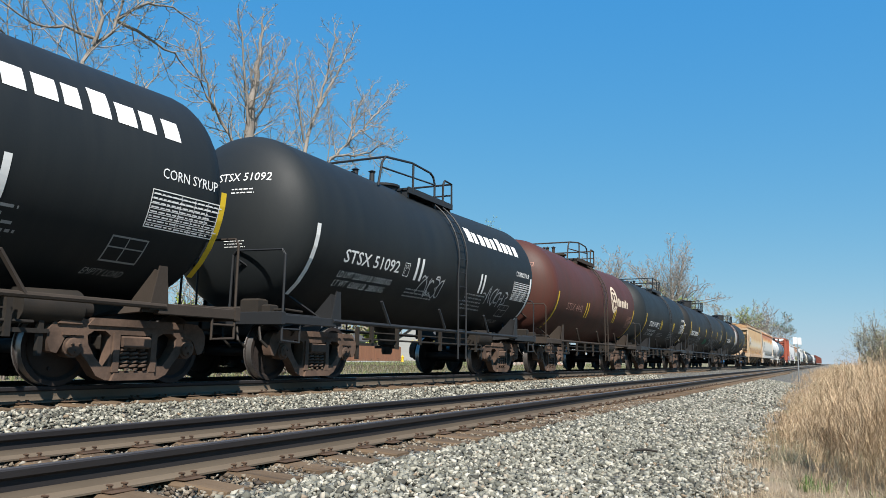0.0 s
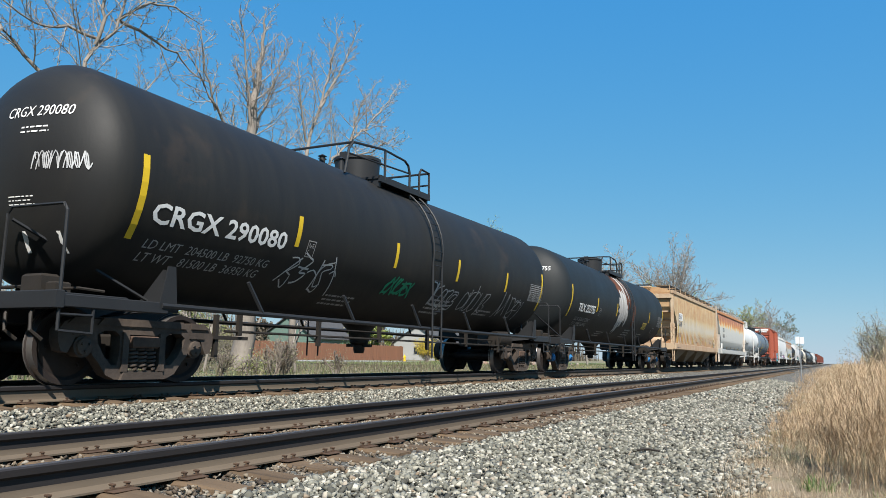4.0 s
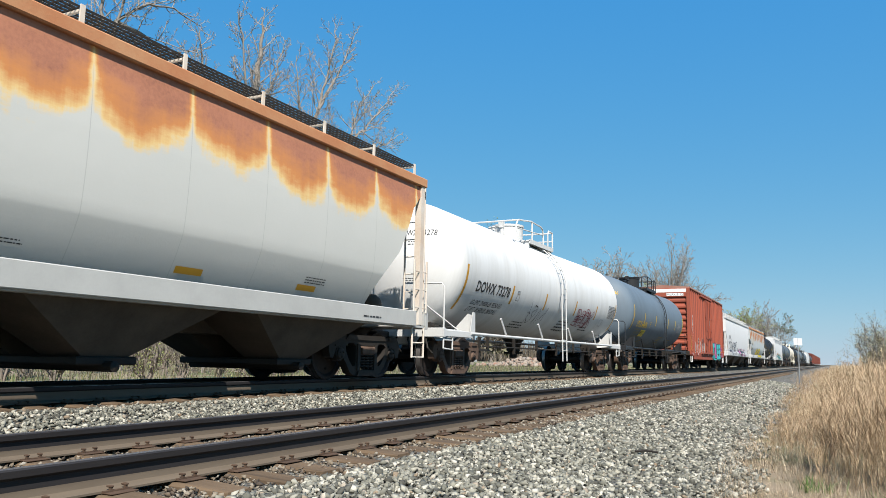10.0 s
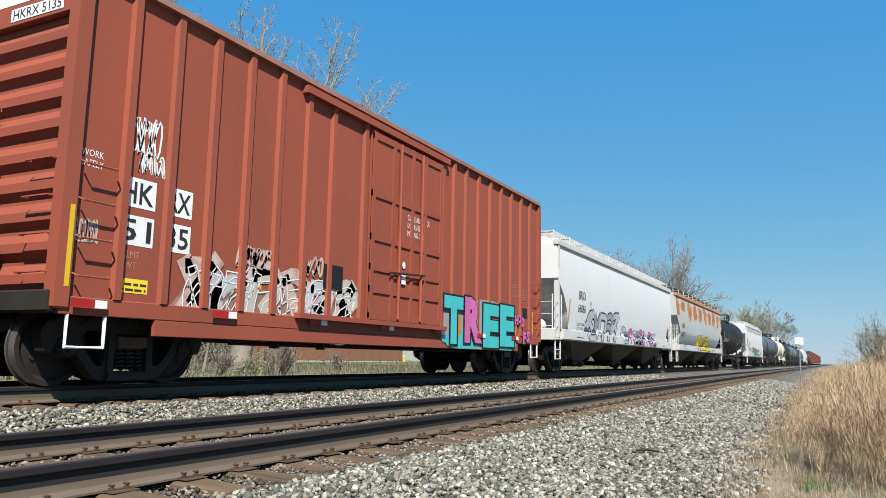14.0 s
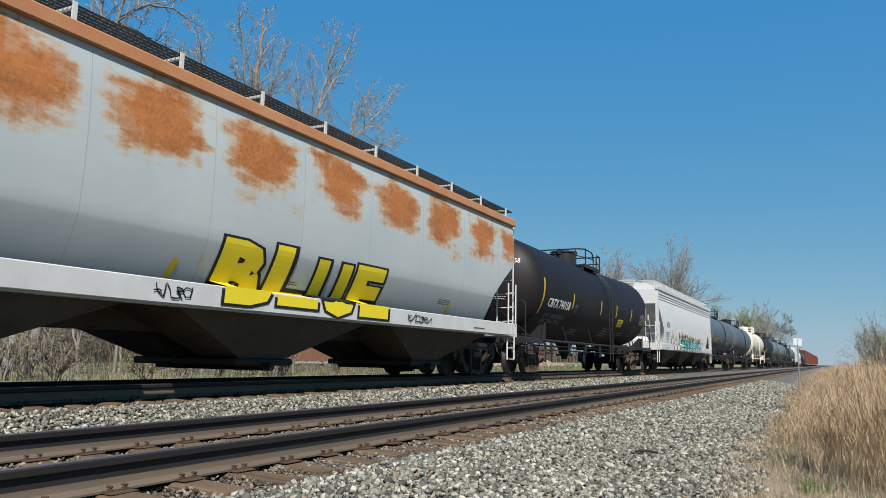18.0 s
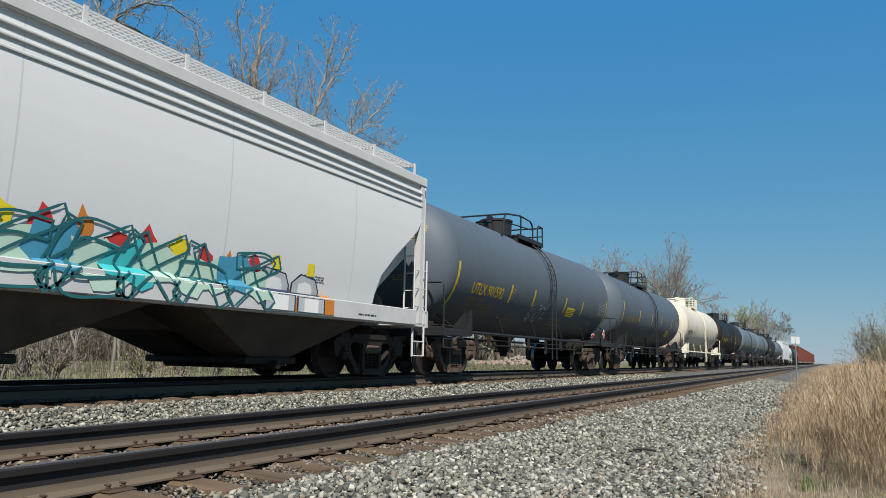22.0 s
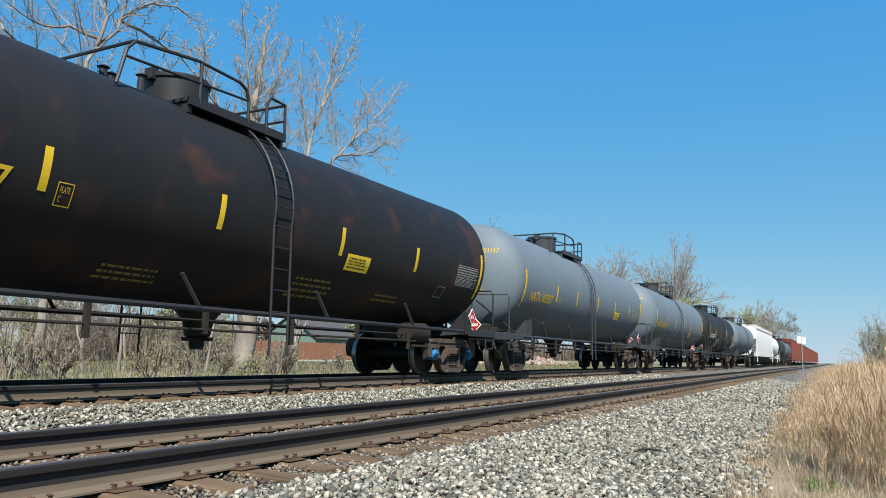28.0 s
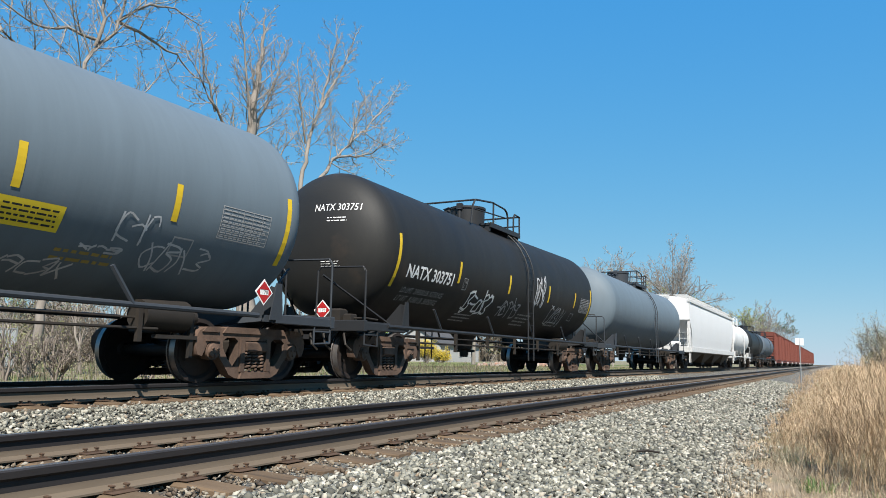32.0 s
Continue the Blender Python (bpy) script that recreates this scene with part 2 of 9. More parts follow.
# ---- mesh helpers ----
class Geo:
    """Collects the vertices and faces of one mesh."""

    def __init__(self):
        self.v, self.f = [], []

    def add(self, verts, faces):
        k = len(self.v)
        self.v += [tuple(p) for p in verts]
        self.f += [tuple(i + k for i in q) for q in faces]
        return self

    def box(self, x0, x1, y0, y1, z0, z1, c=0.0):
        if c <= 0:
            p = [(x, y, z) for x in (x0, x1) for y in (y0, y1) for z in (z0, z1)]
            return self.add(p, [(0, 1, 3, 2), (4, 6, 7, 5), (0, 4, 5, 1), (2, 3, 7, 6), (0, 2, 6, 4), (1, 5, 7, 3)])
        # chamfered: three nested rings over z
        rings = []
        for z, d in ((z0, c), (z0 + c, 0), (z1 - c, 0), (z1, c)):
            rings.append([(x0 + d, y0 + d, z), (x1 - d, y0 + d, z), (x1 - d, y1 - d, z), (x0 + d, y1 - d, z)])
        return self.loft(rings)

    def loft(self, rings, caps=True, closed=True):
        n = len(rings[0])
        verts = [p for r in rings for p in r]
        faces = []
        for i in range(len(rings) - 1):
            for j in range(n if closed else n - 1):
                a, b = i * n + j, i * n + (j + 1) % n
                faces.append((a, b, b + n, a + n))
        if caps:
            faces.append(tuple(range(n))[::-1])
            faces.append(tuple((len(rings) - 1) * n + j for j in range(n)))
        return self.add(verts, faces)

    def tube(self, pts, r, n=6, caps=True):
        pts = [Vector(p) for p in pts]
        rings = []
        side = None
        for i, p in enumerate(pts):
            d = (pts[min(i + 1, len(pts) - 1)] - pts[max(i - 1, 0)]).normalized()
            if side is None:
                side = d.orthogonal().normalized()
            side = (side - d * side.dot(d)).normalized()
            up = d.cross(side)
            rr = r[i] if isinstance(r, (list, tuple)) else r
            rings.append([p + (side * math.cos(a) + up * math.sin(a)) * rr for a in (2 * math.pi * k / n for k in range(n))])
        return self.loft(rings, caps)

    def lathe(self, profile, n=32, axis="y", at=(0, 0, 0)):
        """profile: (along, radius) pairs; a radius of 0 closes an end."""
        rings = []
        for s, r in profile:
            ring = []
            for k in range(n):
                a = 2 * math.pi * k / n
                c, d = math.cos(a) * max(r, 0.001), math.sin(a) * max(r, 0.001)
                q = {"y": (c, s, d), "x": (s, c, d), "z": (c, d, s)}[axis]
                ring.append((q[0] + at[0], q[1] + at[1], q[2] + at[2]))
            rings.append(ring)
        return self.loft(rings)

    def prism(self, poly, x0, x1):
        """A polygon in (y, z), extruded from x0 to x1."""
        return self.loft([[(x0, y, z) for y, z in poly], [(x1, y, z) for y, z in poly]])

    def mesh(self, name, material=None, smooth=None):
        me = bpy.data.meshes.new(name)
        me.from_pydata(self.v, [], self.f)
        bm = bmesh.new()
        bm.from_mesh(me)
        bmesh.ops.recalc_face_normals(bm, faces=bm.faces)
        bm.to_mesh(me)
        bm.free()
        if smooth:
            me.shade_smooth()
            me.set_sharp_from_angle(angle=radians(smooth))
        if material:
            me.materials.append(material)
        return me


def part(name, geo, material, parent, label="", smooth=None, at=(0, 0, 0)):
    """One mesh object under a thing or under a part; geo may be a mesh that is shared."""
    data = geo.mesh(name, material, smooth) if isinstance(geo, Geo) else geo
    ob = new(name, data)
    ob.parent = parent
    ob.location = at
    if label:
        tagged(ob, label)
    return ob


def thing(name, label, category, group="", at=(0, 0, 0), kind=""):
    return tagged(new(name), label, category, group, kind)


def bulk(name, verts, faces, material, label, category="", smooth=None, parent=None, sizes=None):
    """A large mesh from arrays, with faces all of one size."""
    me = bpy.data.meshes.new(name)
    verts = np.asarray(verts, np.float32)
    faces = np.asarray(faces, np.int32)
    k = faces.shape[1]
    me.vertices.add(len(verts))
    me.vertices.foreach_set("co", verts.ravel())
    me.loops.add(faces.size)
    me.loops.foreach_set("vertex_index", faces.ravel())
    me.polygons.add(len(faces))
    me.polygons.foreach_set("loop_start", np.arange(0, faces.size, k, dtype=np.int32))
    me.update(calc_edges=True)
    me.validate()
    if smooth:
        me.shade_smooth()
    me.materials.append(material)
    ob = new(name, me)
    if parent:
        ob.parent = parent
    return tagged(ob, label, category, kind="stuff")

# ---- ground and tracks ----
def ground_z(x):
    """Height of the ground across the line."""
    return float(np.interp(x, (-400, -60, -45, -30, -22, -16, -12.8, -11.9, -10.5, -7.2, -6.3, -5.9, -3.1, -2.75, -1.2, 0.0, 60, 400),
                           (-0.3, -0.12, -0.1, -0.08, -0.08, -0.10, -0.18, -0.20, -0.065, -0.065, -0.235, -0.236, -0.236, -0.242, -0.45, -0.48, -0.5, -0.6)))


def sheet(name, xs, ys, material, label, category, lift=0.0, rough=0.02, seed=0.0):
    v, f = [], []
    for y in ys:
        for x in xs:
            fade = 1.0 if -60 < x < 40 and y < 120 else 0.0
            if name == "ballast" and x == xs[-1]:
                x += 0.3 * noise.noise((y * 0.9, 2.0, 1.0)) + 0.15 * noise.noise((y * 3.1, 5.0, 1.0))
            v.append((x, y, ground_z(x) + lift + fade * rough * noise.noise((x * 1.3 + seed, y * 1.3, 0.5)) + fade * 0.4 * rough * noise.noise((x * 6, y * 6, seed))))
    w = len(xs)
    for i in range(len(ys) - 1):
        for j in range(w - 1):
            f.append((i * w + j, i * w + j + 1, (i + 1) * w + j + 1, (i + 1) * w + j))
    me = bpy.data.meshes.new(name)
    me.from_pydata(v, [], f)
    me.shade_smooth()
    me.materials.append(material)
    return tagged(new(name, me), label, category, kind="structure")


def ground_material():
    m, n, l, b = nodes_of("dry grass and soil")
    v = place(n, l, own=False)
    big = ramp(n, l, noise_at(n, l, v, 0.35, 6, 0.65), [(0.4, 0.0), (0.62, 1.0)])
    fine = noise_at(n, l, v, 9.0, 8, 0.75)
    straw = mixed(n, l, fine, (0.075, 0.056, 0.038), (0.36, 0.28, 0.185))
    green = mixed(n, l, fine, (0.035, 0.055, 0.014), (0.12, 0.14, 0.05))
    l.new(mixed(n, l, big, straw, green), b.inputs["Base Color"])
    b.inputs["Roughness"].default_value = 0.95
    bumped(n, l, b, fine, 0.6, 0.05)
    return m


def ballast_material(name, lo, hi, brown):
    """Crushed stone: each stone has a grey of its own."""
    m, n, l, b = nodes_of(name)
    v = place(n, l, own=False)
    cell = n.new("ShaderNodeTexVoronoi")
    cell.inputs["Scale"].default_value = 30.0
    l.new(v, cell.inputs["Vector"])
    sep = n.new("ShaderNodeSeparateColor")
    l.new(cell.outputs["Color"], sep.inputs[0])
    grey = mixed(n, l, sep.outputs[0], lo, hi)
    tan = mixed(n, l, ramp(n, l, sep.outputs[1], [(0.72, 0.0), (0.8, 0.7)]), grey, brown)
    # shade in the crevices between stones, painted into the colour
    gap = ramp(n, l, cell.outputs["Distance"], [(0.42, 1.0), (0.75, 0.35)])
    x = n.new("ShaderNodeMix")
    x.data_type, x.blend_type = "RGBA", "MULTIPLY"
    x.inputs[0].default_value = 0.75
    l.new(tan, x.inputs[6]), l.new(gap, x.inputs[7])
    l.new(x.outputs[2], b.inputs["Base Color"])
    b.inputs["Roughness"].default_value = 0.9
    h = calc(n, l, "SUBTRACT", 1.0, cell.outputs["Distance"])
    bumped(n, l, b, calc(n, l, "ADD", h, calc(n, l, "MULTIPLY", noise_at(n, l, v, 60.0), 0.2)), 1.0, 0.045)
    return m


SOIL = ground_material()
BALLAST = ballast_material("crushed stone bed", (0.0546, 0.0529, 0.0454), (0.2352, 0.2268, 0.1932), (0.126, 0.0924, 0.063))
GX = [-3000, -1200, -400, -150, -80, -60, -50, -42, -36, -30, -26, -22, -19, -16, -14.5, -13.5, -12.4, -11.5, -10.6, -9, -7.3, -6.4, -5.9, -4, -2.9, -2, -1.2, -0.4, 0.6, 2, 4, 7, 12, 20, 40, 100, 400, 1200, 3000]
GY = [-3000, -800, -200, -60, -20, -10, -5] + [0.8 * i for i in range(0, 60)] + [50, 60, 80, 110, 150, 220, 350, 600, 1200, 3000]
sheet("ground", GX, GY, SOIL, "level ground of dry grass, moss and bare soil", "ground", -0.03)
BX = [-12.9, -12.2, -11.6, -11, -10.5, -10, -9.4, -8.88, -8.3, -7.8, -7.3, -6.9, -6.6, -6.3, -6.0, -5.7, -5.2, -4.8, -4.45, -4, -3.6, -3.2, -2.9, -2.6, -2.3, -2, -1.7, -1.4, -1.2, -1.0]
BY = [-900, -300, -100, -40, -15, -6] + [0.4 * i for i in range(-5, 110)] + [46, 50, 56, 64, 75, 90, 120, 170, 250, 400, 700, 1500, 2600]
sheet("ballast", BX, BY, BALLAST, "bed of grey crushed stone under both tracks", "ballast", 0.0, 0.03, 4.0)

RAIL_PROFILE = [(-0.075, 0.0), (0.075, 0.0), (0.075, 0.012), (0.016, 0.032), (0.009, 0.06), (0.009, 0.070), (0.009, 0.125), (0.034, 0.142), (0.037, 0.176),
                (0.028, 0.185), (-0.028, 0.185), (-0.037, 0.176), (-0.034, 0.142), (-0.009, 0.125), (-0.009, 0.070), (-0.009, 0.06), (-0.016, 0.032), (-0.075, 0.012)]


def rail(parent, x, top, grime):
    g = Geo()
    ys = [-900, -100, -20, 0, 10, 20, 40, 80, 200, 800, 2600]
    g.loft([[(x + a, y, top - 0.185 + b) for a, b in RAIL_PROFILE] for y in ys])
    me = g.mesh("rail", RAIL_SIDE, 30)
    me.materials.append(RAIL_TOP)
    me.materials.append(RAIL_GRIME)
    for p in me.polygons:
        if p.center.z > top - grime:
            p.material_index = 2
        if p.normal.z > 0.8 and p.center.z > top - 0.02:
            p.material_index = 1
    return part("rail", me, None, parent)


def track(name, cx, top, label, grime):
    tr = tagged(new(name), label, "railway track", kind="structure")
    for s in (-1, 1):
        rail(tr, cx + s * 0.754, top, grime)
    return tr


track_near = track("track_near", NEAR_X, 0.0, "empty railway track with rusty steel rails on wooden ties", 0.10)
track_far = track("track_far", FAR_X, FAR_Z, "railway track on stone ballast that carries the freight train", 0.075)
rnd = random.Random(5)
TIES = []
for k in range(8):
    g = Geo()
    hw = 0.115 + rnd.uniform(-0.008, 0.008)
    rings = []
    for i in range(9):
        x = -1.3 + 2.6 * i / 8
        j = [rnd.uniform(-0.007, 0.007) for _ in range(6)]
        end = 0.01 if i in (0, 8) else 0
        rings.append([(x, -hw + end + j[0], -0.17), (x, hw - end + j[1], -0.17), (x, hw + j[2] - end, -0.018), (x, hw - 0.022 + j[3], j[4] * 0.6 - end),
                      (x, -hw + 0.022 + j[5], j[3] * 0.6 - end), (x, -hw + j[0] + end, -0.018)])
    g.loft(rings)
    TIES.append(g.mesh("tie", TIE_WOOD))
PLATE = Geo().box(-0.16, 0.16, -0.09, 0.09, 0.0, 0.009, 0.003).box(-0.105, -0.08, -0.09, 0.09, 0.008, 0.016).box(0.08, 0.105, -0.09, 0.09, 0.008, 0.016)
for sx in (-0.098, 0.098):
    for sy in (-0.05, 0.05):
        PLATE.box(sx - 0.008, sx + 0.008, sy - 0.008, sy + 0.008, 0.0, 0.040).box(sx - 0.012 - (0.012 if sx > 0 else 0), sx + 0.012 + (0.012 if sx < 0 else 0), sy - 0.011, sy + 0.011, 0.032, 0.044, 0.003)
PLATE = PLATE.mesh("tie_plate", PLATE_RUST)
for tr, cx, top, y0, count in ((track_near, NEAR_X, 0.0, -4.35, 158), (track_far, FAR_X, FAR_Z, -1.96, 118)):
    for i in range(count):
        y = y0 + 0.495 * i + rnd.uniform(-0.035, 0.035)
        o = part("tie", TIES[rnd.randrange(8)], None, tr, at=(cx + rnd.uniform(-0.05, 0.05), y, top - 0.194 + rnd.uniform(-0.012, 0.005)))
        o.rotation_euler = (0, rnd.uniform(-0.004, 0.004), rnd.uniform(-0.025, 0.025))
        if i < 66:
            for s in (-1, 1):
                part("tie_plate", PLATE, None, tr, at=(cx + s * 0.754, y, top - 0.187))
from mathutils.geometry import tessellate_polygon

# ---- train: running gear ----
def coil(cx, cy, z0, z1, r, wire, turns, g):
    pts = [(cx + r * math.cos(a), cy + r * math.sin(a), z0 + (z1 - z0) * a / (2 * math.pi * turns)) for a in (2 * math.pi * i / 8 for i in range(8 * turns + 1))]
    g.tube(pts, wire, 5)


def plate(g, loops, x0, x1):
    """A flat plate in the y-z plane from an outline and its holes, from x0 to x1."""
    pts = [p for loop in loops for p in loop]
    tris = tessellate_polygon([[Vector((y, z, 0)) for y, z in loop] for loop in loops])
    for x, flip in ((x0, 1), (x1, -1)):
        k = len(g.v)
        g.v += [(x, y, z) for y, z in pts]
        g.f += [tuple(k + i for i in t[::flip]) for t in tris]
    k, n, at = len(g.v) - 2 * len(pts), len(pts), 0
    for loop in loops:
        m = len(loop)
        g.f += [(k + at + i, k + at + (i + 1) % m, k + n + at + (i + 1) % m, k + n + at + i) for i in range(m)]
        at += m


def bogie_meshes(suffix, frame_mat):
    """Cast side frame of a freight truck, about its centre, with the axles 0.8636 m off at 0.457 m height."""
    g = Geo()
    half = [(0.0, 0.80), (0.35, 0.795), (0.62, 0.78), (0.85, 0.795), (1.02, 0.785), (1.13, 0.735), (1.20, 0.64), (1.20, 0.52), (1.15, 0.40), (1.07, 0.38), (1.02, 0.47), (0.98, 0.56), (0.8636, 0.595), (0.80, 0.56),
            (0.76, 0.47), (0.745, 0.37), (0.655, 0.28), (0.53, 0.12), (0.40, 0.065), (0.0, 0.055)]
    outline = half + [(-y, z) for y, z in half[-2:0:-1]]
    egg = [(0.36, 0.60), (0.44, 0.655), (0.60, 0.650), (0.685, 0.595), (0.665, 0.49), (0.57, 0.345), (0.46, 0.235), (0.385, 0.235), (0.355, 0.36)]
    plate(g, [outline, egg, [(-y, z) for y, z in egg], [(-0.25, 0.17), (0.25, 0.17), (0.25, 0.615), (-0.25, 0.615)]], -0.07, 0.09)
    g.prism([(-0.34, 0.06), (0.34, 0.06), (0.30, 0.15), (-0.30, 0.15)], -0.14, 0.13)
    for s in (-1, 1):
        g.prism([(s * 0.24, 0.16), (s * 0.33, 0.16), (s * 0.33, 0.64), (s * 0.24, 0.64)], -0.12, 0.12)
        g.prism([(s * 0.76, 0.62), (s * 1.02, 0.62), (s * 1.02, 0.59), (s * 0.76, 0.59)], -0.10, 0.11)
        g.prism([(s * 0.78, 0.80), (s * 1.02, 0.79), (s * 1.10, 0.72), (s * 0.78, 0.72)], -0.10, 0.115)
    g.prism([(-0.70, 0.715), (0.70, 0.715), (0.62, 0.805), (-0.62, 0.805)], -0.10, 0.115)
    frame_me = g.mesh("side_frame", frame_mat, 40)
    g = Geo()
    coil(0.06, 0.0, 0.19, 0.44, 0.06, 0.018, 5, g)
    spring_me = g.mesh("spring", frame_mat, 60)
    g = Geo().lathe([(-0.11, 0.0), (-0.11, 0.125), (0.05, 0.13), (0.05, 0.105), (0.085, 0.10), (0.09, 0.085), (0.10, 0.0)], 16, "x", (0, 0, 0.457))
    for k in range(3):
        a = 2 * math.pi * k / 3 + 0.5
        g.lathe([(0.08, 0.0), (0.08, 0.02), (0.115, 0.018), (0.115, 0.0)], 6, "x", (0, 0.055 * math.cos(a), 0.457 + 0.055 * math.sin(a)))
    cap_me = g.mesh("bearing", frame_mat, 40)
    return frame_me, spring_me, cap_me


BOGIE_RUST = bogie_meshes("rust", FRAME_RUST)
BOGIE_GREY = bogie_meshes("grey", FRAME_GREY)
BOGIE_DARK = bogie_meshes("dark", STEEL_DARK)
BLUE_CAP = BOGIE_GREY[2].copy()
BLUE_CAP.materials[0] = BEARING_BLUE


def wheelset_mesh(sides=30, lugs=3):
    g = Geo()
    prof = [(-0.11, 0.0), (-0.11, 0.10), (-0.075, 0.13), (-0.02, 0.36), (-0.055, 0.40), (-0.055, 0.457), (0.045, 0.463), (0.055, 0.483), (0.072, 0.488), (0.078, 0.47),
            (0.078, 0.40), (0.03, 0.36), (0.02, 0.13), (0.06, 0.10), (0.06, 0.0)]
    for s in (-1, 1):
        g.lathe([(s * (0.754 - a), r) for a, r in prof], sides, "x")
    g.lathe([(-1.02, 0.0), (-1.02, 0.075), (-0.70, 0.085), (-0.1, 0.09), (0.1, 0.09), (0.70, 0.085), (1.02, 0.075), (1.02, 0.0)], 14, "x")
    # chalk marks and casting lugs on the plates
    for s in (-1, 1):
        for a in (0.3, 2.2, 4.4)[:lugs]:
            y, z = 0.27 * math.cos(a), 0.27 * math.sin(a)
            g.lathe([(s * 0.735, 0.0), (s * 0.735, 0.03), (s * 0.815, 0.025), (s * 0.815, 0.0)], 6, "x", (0, y, z))
    me = g.mesh("wheelset", WHEEL, 35)
    me.materials.append(TREAD)
    for p in me.polygons:
        r = math.hypot(p.center.y, p.center.z)
        if r > 0.445 and len(p.vertices) == 4 and abs(p.normal.x) < 0.7:
            p.material_index = 1
    return me


WHEELSET = wheelset_mesh()
WHEELSET_FAR = wheelset_mesh(14, 0)
BOLSTER = Geo().box(-1.0, 1.0, -0.19, 0.19, 0.40, 0.62, 0.03).lathe([(0.60, 0.0), (0.60, 0.2), (0.72, 0.2), (0.72, 0.0)], 16, "z").box(-0.62, -0.5, -0.62, 0.62, 0.42, 0.5).box(0.5, 0.62, -0.62, 0.62, 0.42, 0.5)
for s in (-1, 1):
    BOLSTER.box(-0.8, 0.8, s * 0.36 - 0.04, s * 0.36 + 0.04, 0.30, 0.42)
BOLSTER = BOLSTER.mesh("bogie", STEEL_DARK)
BOLSTER_END = Geo().box(-0.14, 0.14, -0.21, 0.21, 0.45, 0.60, 0.02).mesh("bolster_end", FRAME_RUST)
SPIN = []


def bogie(car, y, look_=BOGIE_RUST, cap=None, spin=True):
    b = part("bogie", BOLSTER, None, car, at=(0, y, 0))
    tagged(b, "two-axle truck with cast steel side frames and coil springs")
    fr, sp, cp = look_
    for s in (-1, 1):
        o = part("side_frame", fr, None, b, at=(s * 0.99, 0, 0))
        for dy in (-0.14, 0.0, 0.14) if spin else ():
            part("spring", sp, None, b, at=(s * 0.99 + (0 if s > 0 else -0.12), dy, 0))
        part("bolster_end", BOLSTER_END, None, b, at=(s * 1.0, 0, 0))
        for a in (-0.8636, 0.8636):
            o = part("bearing", cap or cp, None, b, at=(s * 1.03, a, 0))
            o.rotation_euler = (0, 0, 0 if s > 0 else math.pi)
    for a in (-0.8636, 0.8636):
        w = part("wheelset", WHEELSET if spin else WHEELSET_FAR, None, b, at=(0, a, 0.457))
        if spin:
            SPIN.append((w, a))
    return b


COUPLER = Geo().box(-0.11, 0.11, -0.55, 0.25, 0.76, 0.98, 0.03).box(-0.16, 0.17, 0.2, 0.42, 0.72, 1.02, 0.05).box(-0.17, -0.06, 0.38, 0.56, 0.74, 1.0, 0.04).box(0.07, 0.16, 0.38, 0.5, 0.76, 0.98, 0.03).tube([(0.2, 0.1, 0.8), (0.32, 0.2, 0.62), (0.3, 0.42, 0.45), (0.12, 0.6, 0.42)], 0.028, 6)
COUPLER = COUPLER.mesh("coupler", STEEL_DARK)


def couplers(car, y0, y1):
    """Couplers at both ends; y0 and y1 are the ends of the centre sill."""
    o = part("coupler", COUPLER, None, car, at=(0, y1 + 0.1, 0))
    o = part("coupler", COUPLER, None, car, at=(0, y0 - 0.1, 0))
    o.rotation_euler = (0, 0, math.pi)


# ---- train: tank cars ----
def hoop(points, r=0.019):
    return Geo().tube(points, r, 6)


def tank_geo(length, radius, zc, sag, head=0.5, yc=0.0):
    """Shell with elliptical heads; both halves slope a little down to the middle."""
    half = length / 2
    hd = radius * head
    prof = [(half - hd + hd * math.sin(a), radius * math.cos(a)) for a in (math.pi / 2 * i / 12 for i in range(13))]
    steps = [half - hd - 0.02, (half - hd) * 0.66, (half - hd) * 0.33, 0.12]
    side = [(y, radius) for y in steps][::-1]
    right = side + prof
    full = [(-y, r) for y, r in right[::-1]] + right
    g = Geo().lathe(full, 56, "y")
    k = sag / half
    g.v = [(x, y + yc, z + zc - sag + abs(y) * k) for x, y, z in g.v]
    return g


def on_tank(car_spec, y, z_or_arc, lift=0.004):
    """The point of the shell's camera side at y along it and arc metres above the shell's mid height."""
    R, zc, sag, half = car_spec[:4]
    a = z_or_arc / R
    return Vector(((R + lift) * math.cos(a), y, zc - sag + abs(y - car_spec[4]) * sag / half + (R + lift) * math.sin(a)))


def strip_on_tank(spec, y, arc0, arc1, width, lean=0.0, lift=0.004):
    g = Geo()
    n = max(2, int(abs(arc1 - arc0) / 0.08))
    rows = []
    for i in range(n + 1):
        a = arc0 + (arc1 - arc0) * i / n
        yy = y + lean * i / n
        rows.append([on_tank(spec, yy - width / 2, a, lift), on_tank(spec, yy + width / 2, a, lift)])
    g.loft(rows, caps=False, closed=False)
    return g


def ladder_curve(spec, y, off, arc0, arc1, z_low):
    """Side rail of the ladder from the top of the shell down to z_low."""
    R, zc, sag, half = spec[:4]
    pts = []
    for i in range(9):
        a = arc1 + (arc0 - arc1) * i / 8
        pts.append(on_tank(spec, y, a * 1.0, off))
    last = pts[-1]
    pts.append(Vector((last.x + 0.02, y, z_low)))
    return pts


